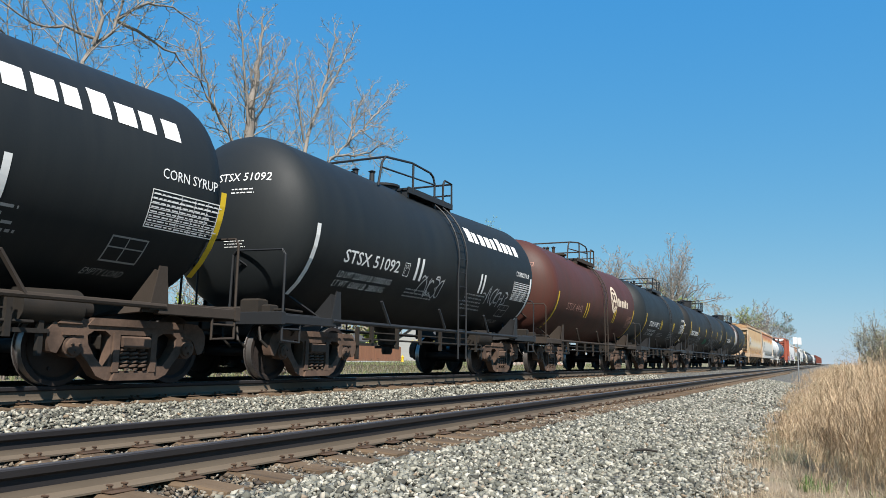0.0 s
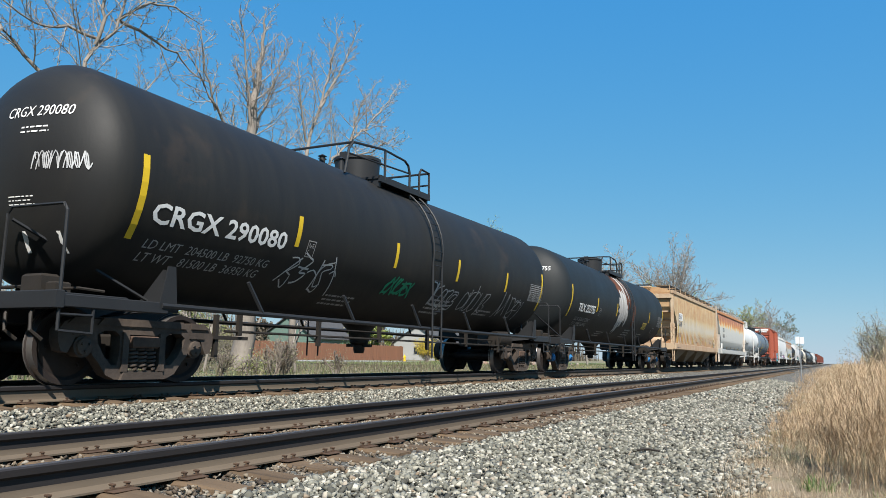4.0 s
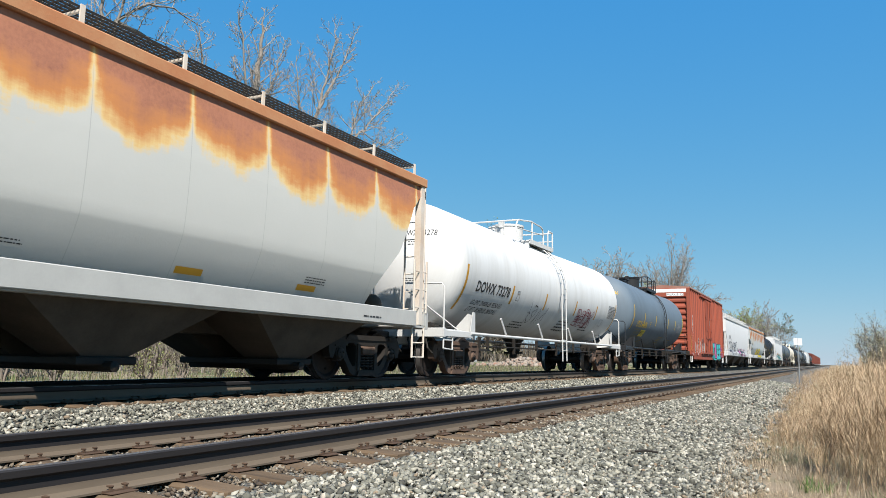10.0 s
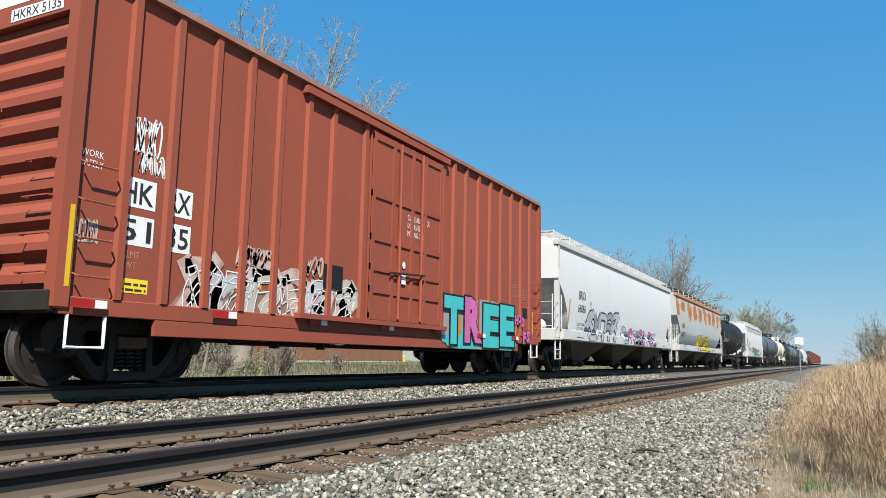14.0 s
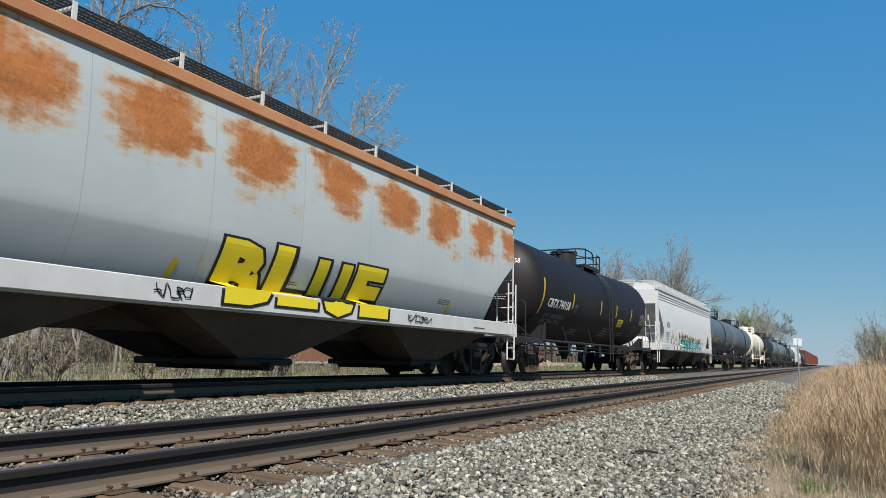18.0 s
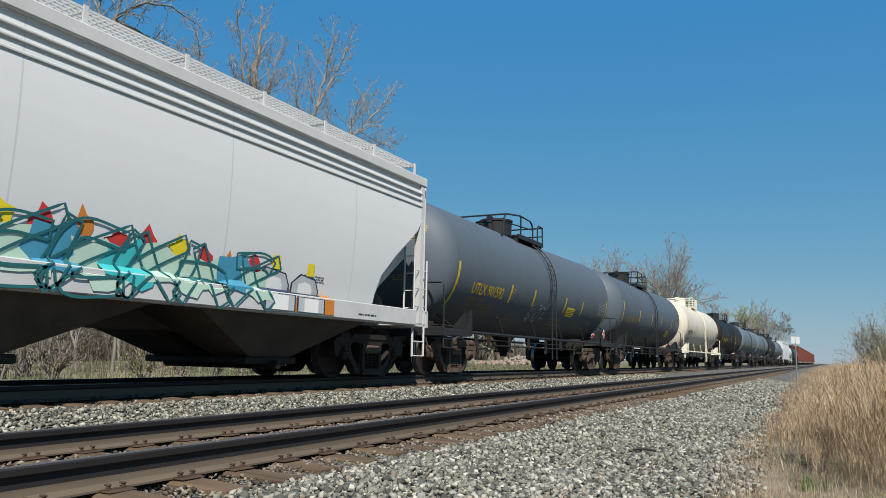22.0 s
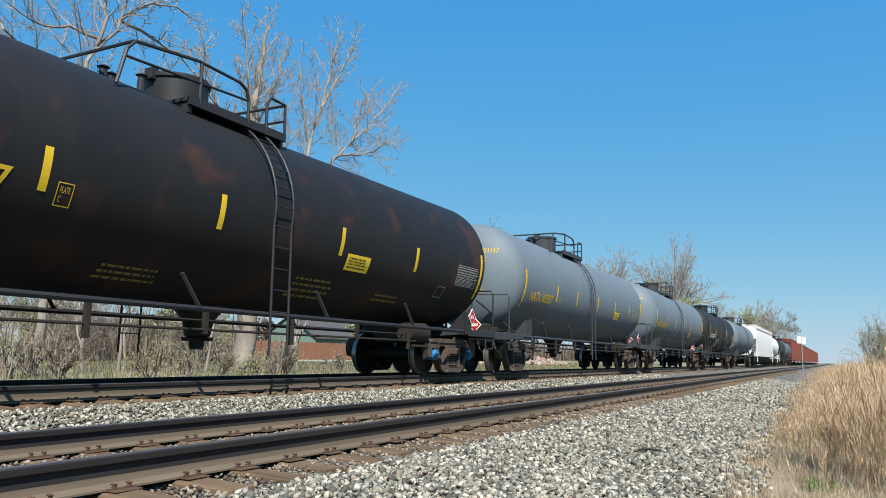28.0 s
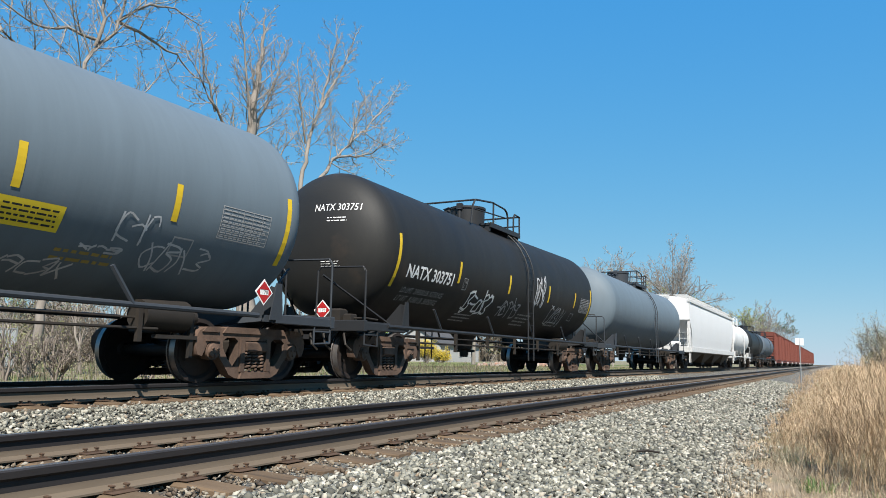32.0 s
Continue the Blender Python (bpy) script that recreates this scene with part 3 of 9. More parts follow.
def tank_car(spec, pf, pr, L, R, zc, sag, paint, trim, end0, end1, frame=BOGIE_RUST, dome=0.42, plat=0.0, rail_style=0, cap=None, label="", spin=True, ladder=0.5, yc=0.0, name="tank_car", shift=(0.0, 0.0)):
    """A tank car about the middle between its trucks: shell, saddles, side rails, end platforms, ladder, top platform, trucks."""
    mid = (pf + pr) / 2
    base = pr - pf
    car = thing(name, label, "tank car", "freight train")
    sp = (R, zc, sag, L / 2, yc)
    part("tank", tank_geo(L, R, zc, sag, 0.5, yc), paint, car, smooth=40)
    f, r = shift[0] - base / 2, shift[1] + base / 2
    for y in (f, r):
        bogie(car, y, frame, cap, spin)
    y0, y1 = end0 - mid, end1 - mid
    couplers(car, y0 + 0.45, y1 - 0.45)
    for s, ye in ((-1, y0 + 0.5), (1, y1 - 0.5)):
        yb = f if s < 0 else r
        # stub sill
        part("stub_sill", Geo().box(-0.28, 0.28, min(ye, yb - s * 1.2), max(ye, yb - s * 1.2), 0.70, 1.08, 0.02), trim, car)
        # saddle plates beside the bolster
        for sx in (-1, 1):
            g = Geo()
            g.loft([[(sx * 0.25, yb - 0.05, 0.85), (sx * 1.42, yb - 0.05, 0.93), (sx * 1.48, yb - 0.03, 1.40), (sx * 1.34, yb, 1.45), (sx * 0.9, yb, 1.0)],
                    [(sx * 0.25, yb + 0.05, 0.85), (sx * 1.42, yb + 0.05, 0.93), (sx * 1.48, yb + 0.03, 1.40), (sx * 1.34, yb, 1.45), (sx * 0.9, yb, 1.0)]])
            g.box(sx * 1.40 - 0.02, sx * 1.40 + 0.02, yb - 0.22, yb + 0.22, 0.90, 1.0)
            g.loft([[(sx * 1.45, yb - 0.15, 0.93), (sx * 1.45, yb + 0.15, 0.93), (sx * 1.48, yb + 0.06, 1.48), (sx * 1.48, yb - 0.06, 1.48)],
                    [(sx * 1.47, yb - 0.15, 0.93), (sx * 1.47, yb + 0.15, 0.93), (sx * 1.50, yb + 0.06, 1.48), (sx * 1.50, yb - 0.06, 1.48)]])
            part("saddle", g, trim, car)
        # end platform and its beam
        g = Geo().box(-1.45, 1.45, min(ye, ye - s * 0.9), max(ye, ye - s * 0.9), 0.98, 1.04, 0.01).box(-1.48, 1.48, ye - 0.05, ye + 0.05, 0.86, 1.06, 0.01)
        for sx in (-1, 1):
            g.box(sx * 1.42 - 0.05, sx * 1.42 + 0.05, min(ye, yb), max(ye, yb), 0.88, 1.02, 0.01)
        part("end_platform", g, trim, car)
        # hoops of pipe that guard the platform
        for sx in (-1, 1):
            part("handrail", hoop([(sx * 1.44, ye - s * 0.02, 0.62), (sx * 1.44, ye - s * 0.02, 1.95), (sx * 1.38, ye - s * 0.02, 2.03), (sx * 0.45, ye - s * 0.02, 2.05), (sx * 0.38, ye - s * 0.02, 1.98), (sx * 0.36, ye - s * 0.02, 1.05)]), trim, car)
            g = Geo().tube([(sx * 1.44, ye - s * 0.02, 0.62), (sx * 1.44, ye - s * 0.45, 0.60), (sx * 1.44, ye - s * 0.45, 1.0)], 0.019, 6)
            g.tube([(sx * 1.44, ye - s * 0.02, 0.80), (sx * 1.44, ye - s * 0.45, 0.80)], 0.016, 6)
            part("step", g, trim, car)
            part("brace", Geo().tube([(sx * 0.5, ye, 1.9), (sx * 1.1, yb, 1.05)], 0.022, 5), trim, car)
    # brake gear on the platform that leads
    ye = y0 + 0.5
    g = Geo().box(0.35, 0.72, ye + 0.28, ye + 0.52, 1.04, 1.30, 0.03).box(0.78, 0.95, ye + 0.3, ye + 0.5, 1.04, 1.20, 0.02)
    g.tube([(-0.9, ye + 0.4, 1.16), (0.4, ye + 0.4, 1.16)], 0.022, 6).tube([(0.7, ye + 0.4, 1.12), (1.2, ye + 0.42, 1.12), (1.28, ye + 0.7, 1.1)], 0.018, 6)
    part("brake_valve", g, STEEL_DARK, car, smooth=40)
    for sx, dz in ((0.25, 0.0), (0.55, 0.05), (1.0, 0.02)):
        part("air_hose", Geo().tube([(sx, ye + 0.1, 0.98 + dz), (sx + 0.03, ye - 0.02, 0.80), (sx + 0.1, ye - 0.06, 0.62), (sx + 0.14, ye + 0.06, 0.52)], 0.022, 6), STEEL_DARK, car)
    part("brake_lever", Geo().box(1.02, 1.08, f + 1.25, f + 1.31, 0.35, 0.95).box(1.0, 1.1, f + 1.2, f + 1.9, 0.60, 0.65), STEEL_DARK, car)
    part("brake_lever", Geo().box(1.02, 1.08, r - 1.31, r - 1.25, 0.35, 0.95).box(1.0, 1.1, r - 1.9, r - 1.2, 0.60, 0.65), STEEL_DARK, car)
    # side rails with slanted struts
    for sx in (-1, 1):
        part("side_rail", Geo().tube([(sx * 1.46, -base / 2 - 0.1, 0.98), (sx * 1.46, base / 2 + 0.1, 0.98)], 0.038, 8), trim, car)
        n = max(2, int(base / 2.6))
        for i in range(n):
            y = -base / 2 + base * (i + 0.75) / (n + 0.5)
            part("strut", Geo().tube([(sx * 1.47, y, 0.98), (sx * (R * 0.96), y - 0.32, 1.42)], 0.030, 5), trim, car)
    # pipe and hangers below the tank
    g = Geo().tube([(1.1, -base / 2 + 1.4, 0.72), (1.1, base / 2 - 1.4, 0.72)], 0.02, 6).tube([(0.9, -base / 2 + 1.4, 0.86), (0.9, base / 2 - 1.4, 0.86)], 0.015, 6)
    part("brake_pipe", g, STEEL_DARK, car)
    for i in range(6):
        y = -base / 2 + 1.7 + (base - 3.4) * i / 5
        part("hanger", Geo().box(1.07, 1.13, y - 0.035, y + 0.035, 0.55 if i % 2 else 0.66, 1.0), STEEL_DARK, car)
    part("outlet_valve", Geo().lathe([(0.45, 0.0), (0.45, 0.10), (0.52, 0.12), (0.62, 0.12), (0.66, 0.2), (0.9, 0.24), (1.2, 0.5), (1.2, 0.0)], 14, "z").box(-0.3, 0.3, -0.04, 0.04, 0.58, 0.64), STEEL_DARK, car, smooth=40)
    part("brake_cylinder", Geo().lathe([(-0.45, 0.0), (-0.45, 0.2), (0.3, 0.22), (0.34, 0.12), (0.5, 0.1), (0.5, 0.0)], 14, "y", (0.95, base / 2 - 1.15 if base > 9 else base / 2 - 1.1, 0.9)), STEEL_DARK, car, smooth=40)
    # top fittings; the platform lies about plat
    top = zc - sag + R
    if dome:
        dm = part("manway", Geo().lathe([(top - 0.1, 0.0), (top - 0.1, dome * 0.98), (top + 0.40, dome), (top + 0.42, dome * 1.06), (top + 0.48, dome * 1.06), (top + 0.52, dome * 0.6), (top + 0.53, 0.0)], 24, "z", (0.0, plat - 0.35, 0)), trim, car, smooth=35)
        part("hinge", Geo().box(-0.08, 0.08, plat - 0.35 - dome * 1.15, plat - 0.35 - dome * 0.9, top + 0.36, top + 0.54, 0.01), trim, dm)
    else:
        dm = part("manway", Geo().lathe([(top - 0.1, 0.0), (top - 0.1, 0.30), (top + 0.10, 0.30), (top + 0.11, 0.36), (top + 0.16, 0.36), (top + 0.18, 0.2), (top + 0.19, 0.0)], 20, "z", (0.0, plat - 0.4, 0)), trim, car, smooth=35)
    for k in range(3):
        yy = plat - 1.75 + 0.32 * k
        part("valve", Geo().lathe([(top - 0.05, 0.0), (top - 0.05, 0.11), (top + 0.06, 0.11), (top + 0.07, 0.06), (top + 0.2 + 0.05 * k, 0.055), (top + 0.21 + 0.05 * k, 0.09), (top + 0.26 + 0.05 * k, 0.0)], 10, "z", (0.12 * (-1) ** k, yy, 0)), trim, car, smooth=35)
    pa, pb = plat - 1.0, plat + 1.1
    for sx in (-1, 1):
        part("top_platform", Geo().box(min(sx * 0.55, sx * 0.98), max(sx * 0.55, sx * 0.98), pa, pb, top - 0.14, top - 0.09).box(sx * 0.98 - 0.02, sx * 0.98 + 0.02, pa, pb, top - 0.2, top - 0.07), trim, car)
    part("top_platform", Geo().box(-0.96, 0.96, plat + 0.55, pb - 0.01, top - 0.13, top - 0.08), trim, car)
    for yy in (pa + 0.06, plat + 0.3, pb - 0.06):
        part("platform_bracket", Geo().box(-0.95, 0.95, yy - 0.035, yy + 0.035, top - 0.30, top - 0.145), trim, car)
    ht = 0.48
    for sx in (-1, 1):
        x = sx * 0.98
        part("railing", Geo().tube([(x, plat - 2.2, top - 0.3), (x, plat - 2.08, top + ht - 0.28), (x, plat - 1.95, top + ht - 0.13), (x, plat - 0.85, top + ht), (x, plat - 0.02, top + ht - 0.03), (x, plat + 0.13, top + ht - 0.10), (x, plat + 0.20, top + ht - 0.25), (x, plat + 0.20, top - 0.15)], 0.026, 6), trim, car)
        part("railing", Geo().tube([(x, plat - 2.1, top + 0.1), (x, plat + 0.20, top + 0.22)], 0.02, 6), trim, car)
        part("railing", Geo().tube([(x, plat - 0.80, top - 0.15), (x, plat - 0.80, top + ht)], 0.026, 6), trim, car)
        part("railing", Geo().tube([(x, plat + 0.62, top - 0.15), (x, plat + 0.62, top + ht - 0.16), (x, plat + 0.70, top + ht - 0.05), (x, plat + 1.06, top + ht - 0.06), (x, plat + 1.08, top - 0.2)], 0.026, 6), trim, car)
    part("railing", Geo().tube([(-0.98, plat + 1.07, top + ht - 0.06), (0.98, plat + 1.07, top + ht - 0.06)], 0.024, 6), trim, car)
    part("railing", Geo().tube([(-0.98, plat + 1.07, top + 0.15), (0.98, plat + 1.07, top + 0.15)], 0.02, 6), trim, car)
    part("railing", Geo().tube([(-0.98, plat - 1.98, top + ht - 0.14), (0.98, plat - 1.98, top + ht - 0.14)], 0.024, 6), trim, car)
    # ladders on both sides
    for sx in (-1, 1):
        ya, yb2 = ladder - 0.2, ladder + 0.2
        rails = [[Vector((sx * p.x, p.y, p.z)) for p in ladder_curve(sp, y, 0.09, -0.25, R * 0.98, 0.38)] for y in (ya, yb2)]
        lad = part("ladder", Geo().tube(rails[0], 0.02, 6).tube(rails[1], 0.02, 6), trim, car)
        n = 13
        g0, g1 = rails
        flat = []
        for i in range(len(g0) - 1):
            for k in range(6):
                flat.append(g0[i].lerp(g0[i + 1], k / 6))
        acc, last = 0.0, flat[0]
        for p in flat[1:]:
            acc += (p - last).length
            last = p
            if acc > 0.30:
                acc = 0.0
                part("rung", Geo().tube([p, p + Vector((0, yb2 - ya, 0))], 0.011, 5), trim, lad)
    car.location = (FAR_X, mid, FAR_Z)
    return car, sp, mid


def strips(car, sp, mid, ps, arc0, arc1, mat=None, width=0.10):
    """Reflective strips at places along the train."""
    for p in ps:
        part("reflective_strip", strip_on_tank(sp, p - mid, arc0, arc1, width), mat or YELLOW, car)


# ---- train: covered hoppers ----
def hop_x(half, z):
    """Half width of the barrel-shaped side at height z."""
    tuck = 0.34 * max(0.0, 1.98 - z) ** 1.3 if half > 1.583 else 0.0      # the widest cars turn in above the sill
    return half + 0.035 - 0.085 * ((z - 2.85) / 1.3) ** 2 - tuck


def hopper_body(levels):
    """levels: (z, half width, front end y, rear end y) from the bottom up."""
    rings = []
    for z, w, a, b in levels:
        ring = []
        for i in range(9):
            ring.append((w, a + (b - a) * i / 8, z))
        for i in range(9):
            ring.append((-w, b + (a - b) * i / 8, z))
        rings.append(ring)
    return Geo().loft(rings)


def grating(x0, x1, y0, y1, z, bars=7, step=0.11):
    g = Geo()
    for i in range(bars):
        x = x0 + (x1 - x0) * i / (bars - 1)
        g.box(x - 0.005, x + 0.005, y0, y1, z - 0.03, z)
    n = int((y1 - y0) / step)
    for i in range(n + 1):
        y = y0 + (y1 - y0) * i / n
        g.box(x0, x1, y - 0.005, y + 0.005, z - 0.02, z - 0.005)
    return g


def end_ladder(car, x, y, z0, z1, trim, wide=0.42, along="x"):
    d = Vector((wide, 0, 0)) if along == "x" else Vector((0, wide, 0))
    a = Vector((x, y, z0))
    b = Vector((x, y, z1))
    lad = part("ladder", Geo().tube([a, b], 0.022, 5).tube([a + d, b + d], 0.022, 5), trim, car)
    n = int((z1 - z0) / 0.36)
    for i in range(n + 1):
        z = z0 + 0.1 + 0.36 * i
        if z < z1:
            part("rung", Geo().tube([(x, y, z), (x + d.x, y + d.y, z)], 0.012, 5), trim, lad)
    return lad


def hopper_car(pf, pr, end0, end1, paint, sill_paint, trim, under, label, half=1.58, eave=3.92, ridge=4.28, bays=3, ribs=0, frame=BOGIE_DARK, open_end=True, walk_mat=None, spin=True, slope=1.0, cut=0.2, lip=True, chord=None, name="hopper_car", cuts=None, shift=(0.0, 0.0), gap=0.55, recessed=False, post_top=None, braced=False, overhang=0.0):
    """recessed: the front end stands open, with tall ladder posts before an upright end sheet."""
    cuts = cuts or [(1.12, 1.45), (1.5, 1.2), (1.9, 1.0), (2.36, 0.6), (2.7, 0.15), (2.85, 0.0)]
    zs = 2.75
    mid = (pf + pr) / 2
    base = pr - pf
    car = thing(name, label, "hopper car", "freight train")
    y0, y1 = end0 - mid + gap, end1 - mid - 0.55
    for y in (shift[0] - base / 2, shift[1] + base / 2):
        bogie(car, y, frame, None, spin)
    couplers(car, y0 + 0.0, y1 - 0.0)
    a, b = y0 + (0.04 if recessed else cut), y1 - cut                    # ends of the body's upper part
    inn = cuts[0][1]                              # how far the end sheets slope in
    zz = [c[0] for c in cuts] + [eave]
    dd = [c[1] for c in cuts] + [0.0]
    rows = sorted(set(zz[:-1] + [1.3 + 0.2 * k for k in range(13)]))
    lv = [(z, hop_x(half, z), a + float(np.interp(z, zz, dd)), b - float(np.interp(z, zz, dd))) for z in rows if z < eave - 0.1]
    lv += [(eave - 0.02, hop_x(half, eave), a, b), (eave, hop_x(half, eave) - 0.02, a, b)]
    part("body", hopper_body(lv), paint, car, smooth=30)
    rings = []
    for y in (a + 0.02, b - 0.02):
        arc = [(half * 0.985 * math.cos(t), y, eave - 0.02 + (ridge - eave) * math.sin(t)) for t in (math.pi * i / 14 for i in range(15))]
        rings.append(arc + [(-half * 0.98, y, eave - 0.1), (half * 0.98, y, eave - 0.1)])
    part("roof", Geo().loft(rings), paint, car, smooth=40)
    if lip:
        for sx in (-1, 1):
            part("top_chord", Geo().box(sx * half - 0.07, sx * half + 0.05, a - 0.04, b + 0.04, eave - 0.06, eave + 0.13, 0.02), chord or trim, car)
    for sx in (-1, 1):
        part("side_sill", Geo().box(sx * (half + 0.03) - 0.05, sx * (half + 0.03) + 0.05, y0 + (1.2 if recessed else 0.55), y1 - 0.55, 1.02, 1.32, 0.012).box(sx * (half - 0.05) - 0.08, sx * (half - 0.05) + 0.08, y0 + 0.15, y1 - 0.15, 1.0, 1.04), sill_paint, car)
        for i in range(ribs):
            y = a + inn * 0.8 + (b - a - inn * 1.6) * i / max(1, ribs - 1)
            part("rib", Geo().loft([[(sx * (hop_x(half, z) + e), y + d, z) for d, e in ((-0.13, -0.004), (-0.06, 0.010), (0.0, 0.014), (0.06, 0.010), (0.13, -0.004))] for z in (1.33, 1.6, 1.9, 2.2, 2.5, 2.8, 3.1, 3.4, 3.7, eave - 0.06)]), paint, car, smooth=60)
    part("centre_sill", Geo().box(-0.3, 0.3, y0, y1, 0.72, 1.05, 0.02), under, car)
    span = b - a - 2 * inn + 0.5
    for i in range(bays):
        c = a + inn - 0.25 + span * (i + 0.5) / bays
        hw = span / bays / 2 - 0.26
        g = Geo()
        for sx in (-1, 1):
            g.loft([[(sx * 0.30, c - hw, 1.06), (sx * 1.52, c - hw, 1.06), (sx * 1.52, c + hw, 1.06), (sx * 0.30, c + hw, 1.06)],
                    [(sx * 0.30, c - hw * 0.22, 0.36), (sx * 1.02, c - hw * 0.22, 0.36), (sx * 1.02, c + hw * 0.22, 0.36), (sx * 0.30, c + hw * 0.22, 0.36)]])
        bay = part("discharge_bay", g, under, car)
        part("outlet_gate", Geo().box(-1.06, 1.06, c - hw * 0.28, c + hw * 0.28, 0.25, 0.36, 0.02).lathe([(-1.22, 0.0), (-1.22, 0.07), (1.2, 0.07), (1.22, 0.0)], 10, "x", (0, c, 0.24)), STEEL_DARK, bay)
    # ends: posts, platform, ladders, steps
    for s, ye, yb in ((-1, y0, a), (1, y1, b)):
        part("end_platform", Geo().box(-1.5, 1.5, min(ye, ye - s * 0.95), max(ye, ye - s * 0.95), 1.0, 1.06).box(-1.6, 1.6, ye - 0.05, ye + 0.05, 0.98, 1.32, 0.01), sill_paint, car)
        for sx in (-1, 1):
            tall = recessed and s < 0
            if tall:
                part("corner_post", Geo().box(sx * 1.54 - 0.04, sx * 1.54 + 0.04, ye - 0.14, ye - 0.04, 1.05, eave + 0.38, 0.012).box(min(sx * 0.9, sx * 1.54), max(sx * 0.9, sx * 1.54), ye - 0.13, ye - 0.05, eave + 0.33, eave + 0.38), RUST_POST, car)
                part("jacking_plate", Geo().loft([[(sx * (half + 0.05) + d, y, z) for y, z in ((ye + 0.98, 1.0), (ye + 1.7, 1.0), (ye + 1.7, 1.74), (ye + 1.47, 1.74), (ye + 1.15, 1.42), (ye + 0.98, 1.36))] for d in (-0.04, 0.045)]), sill_paint, car)
            else:
                part("corner_post", Geo().box(sx * 1.54 - 0.07, sx * 1.54 + 0.07, yb - s * 0.1 - 0.05, yb - s * 0.1 + 0.05 + 0.04, 1.05, post_top or eave, 0.012), trim, car)
            part("corner_post", Geo().box(sx * 1.54 - 0.05, sx * 1.54 + 0.05, min(ye, yb + s * 0.1) + (0.05 if tall else 0.0), ye + 1.0 if tall else max(ye, yb + s * 0.1), 1.04, 1.33, 0.01), sill_paint, car)
            part("step", Geo().tube([(sx * 1.56, ye - s * 0.06, 1.0), (sx * 1.56, ye - s * 0.06, 0.42), (sx * 1.56, ye - s * 0.52, 0.42), (sx * 1.56, ye - s * 0.52, 1.0)], 0.024, 6).tube([(sx * 1.56, ye - s * 0.06, 0.7), (sx * 1.56, ye - s * 0.52, 0.7)], 0.016, 5), trim, car)
            if braced:
                part("brace", Geo().loft([[(sx * 0.9, yb - s * 1.6, 1.1), (sx * 0.9 + 0.05, yb - s * 1.6, 1.1), (sx * 0.9 + 0.05, yb - s * 1.7, 1.3), (sx * 0.9, yb - s * 1.7, 1.3)], [(sx * 1.1, yb - s * 0.02, zs - 0.35), (sx * 1.1 + 0.05, yb - s * 0.02, zs - 0.35), (sx * 1.1 + 0.05, yb - s * 0.02, zs - 0.1), (sx * 1.1, yb - s * 0.02, zs - 0.1)]]), trim, car)
            end_ladder(car, sx * 1.60, min(ye + 0.05, ye - 0.05 - s * 0.5) if s > 0 else ye + 0.03, 1.3, 2.35, trim, 0.5, "y")
            end_ladder(car, min(sx * 1.05, sx * 1.5), ye, 1.3, eave + 0.34 if tall else 2.35 if s < 0 else eave, trim, 0.45, "x")
        if recessed and s < 0:
            sheet = part("end_sheet", Geo().loft([[(-0.95, yb + 0.7, z), (-0.95, yb + 0.2, z), (0.95, yb + 0.2, z), (0.95, yb + 0.7, z)] for z in (2.98, eave - 0.03)]), paint, car)
            for x in (-0.95, -0.35, 0.35, 0.91):
                part("gusset", Geo().loft([[(x + d, yb + 0.21, 2.98), (x + d, yb + 0.62, 2.98), (x + d, yb + 0.62, 2.62)] for d in (0.0, 0.04)]), trim, sheet)
            tank_part = part("brake_valve", Geo().box(0.7, 1.2, ye + 0.5, ye + 0.8, 1.06, 1.5, 0.03).box(0.2, 0.5, ye + 0.4, ye + 0.75, 1.06, 1.9, 0.02), trim, car)
            for x, z in ((0.75, 2.15), (1.0, 2.05), (1.2, 1.95)):
                part("air_hose", Geo().tube([(x, ye + 0.35, 1.3), (x, ye + 0.3, z - 0.2), (x + 0.06, ye + 0.38, z), (x + 0.14, ye + 0.52, z + 0.02), (x + 0.18, ye + 0.6, z - 0.25)], 0.02, 6), trim, tank_part)
        zr, rr = (1.80, 0.29) if recessed and s < 0 else (1.42, 0.22)
        part("air_reservoir", Geo().lathe([(-0.55, 0.0), (-0.5, rr * 0.73), (-0.42, rr), (0.42, rr), (0.5, rr * 0.73), (0.55, 0.0)], 14, "x", (0.75 if rr > 0.25 else 0.45, ye - s * 0.85, zr)), trim if s < 0 else under, car, smooth=40)
        part("brake_wheel", Geo().lathe([(-0.015, 0.24), (0.0, 0.265), (0.015, 0.24), (0.0, 0.225), (-0.015, 0.24)], 18, "y", (-0.7, ye + s * 0.02, 2.0)).box(-0.94, -0.46, ye - 0.01, ye + 0.01, 1.985, 2.015).box(-0.715, -0.685, ye - 0.01, ye + 0.01, 1.76, 2.24), STEEL_DARK, car)
    # roof walk of steel grating round the hatches
    wm = walk_mat or STEEL_DARK
    wz = eave + 0.41
    for sx in (-1, 1):
        part("roof_walk", grating(min(sx * 0.72, sx * 1.42), max(sx * 0.72, sx * 1.42), a + 0.1, b - 0.1 + overhang, wz, 10, 0.10), wm, car)
        n = int((b - a) / 1.5)
        for i in range(n + 1):
            y = a + 0.15 + (b - a - 0.3) * i / n
            part("stanchion", Geo().box(sx * 1.43 - 0.012, sx * 1.43 + 0.012, y - 0.03, y + 0.03, eave, wz + 0.02).box(min(sx * 0.7, sx * 1.43), max(sx * 0.7, sx * 1.43), y - 0.02, y + 0.02, wz - 0.06, wz - 0.03), trim, car)
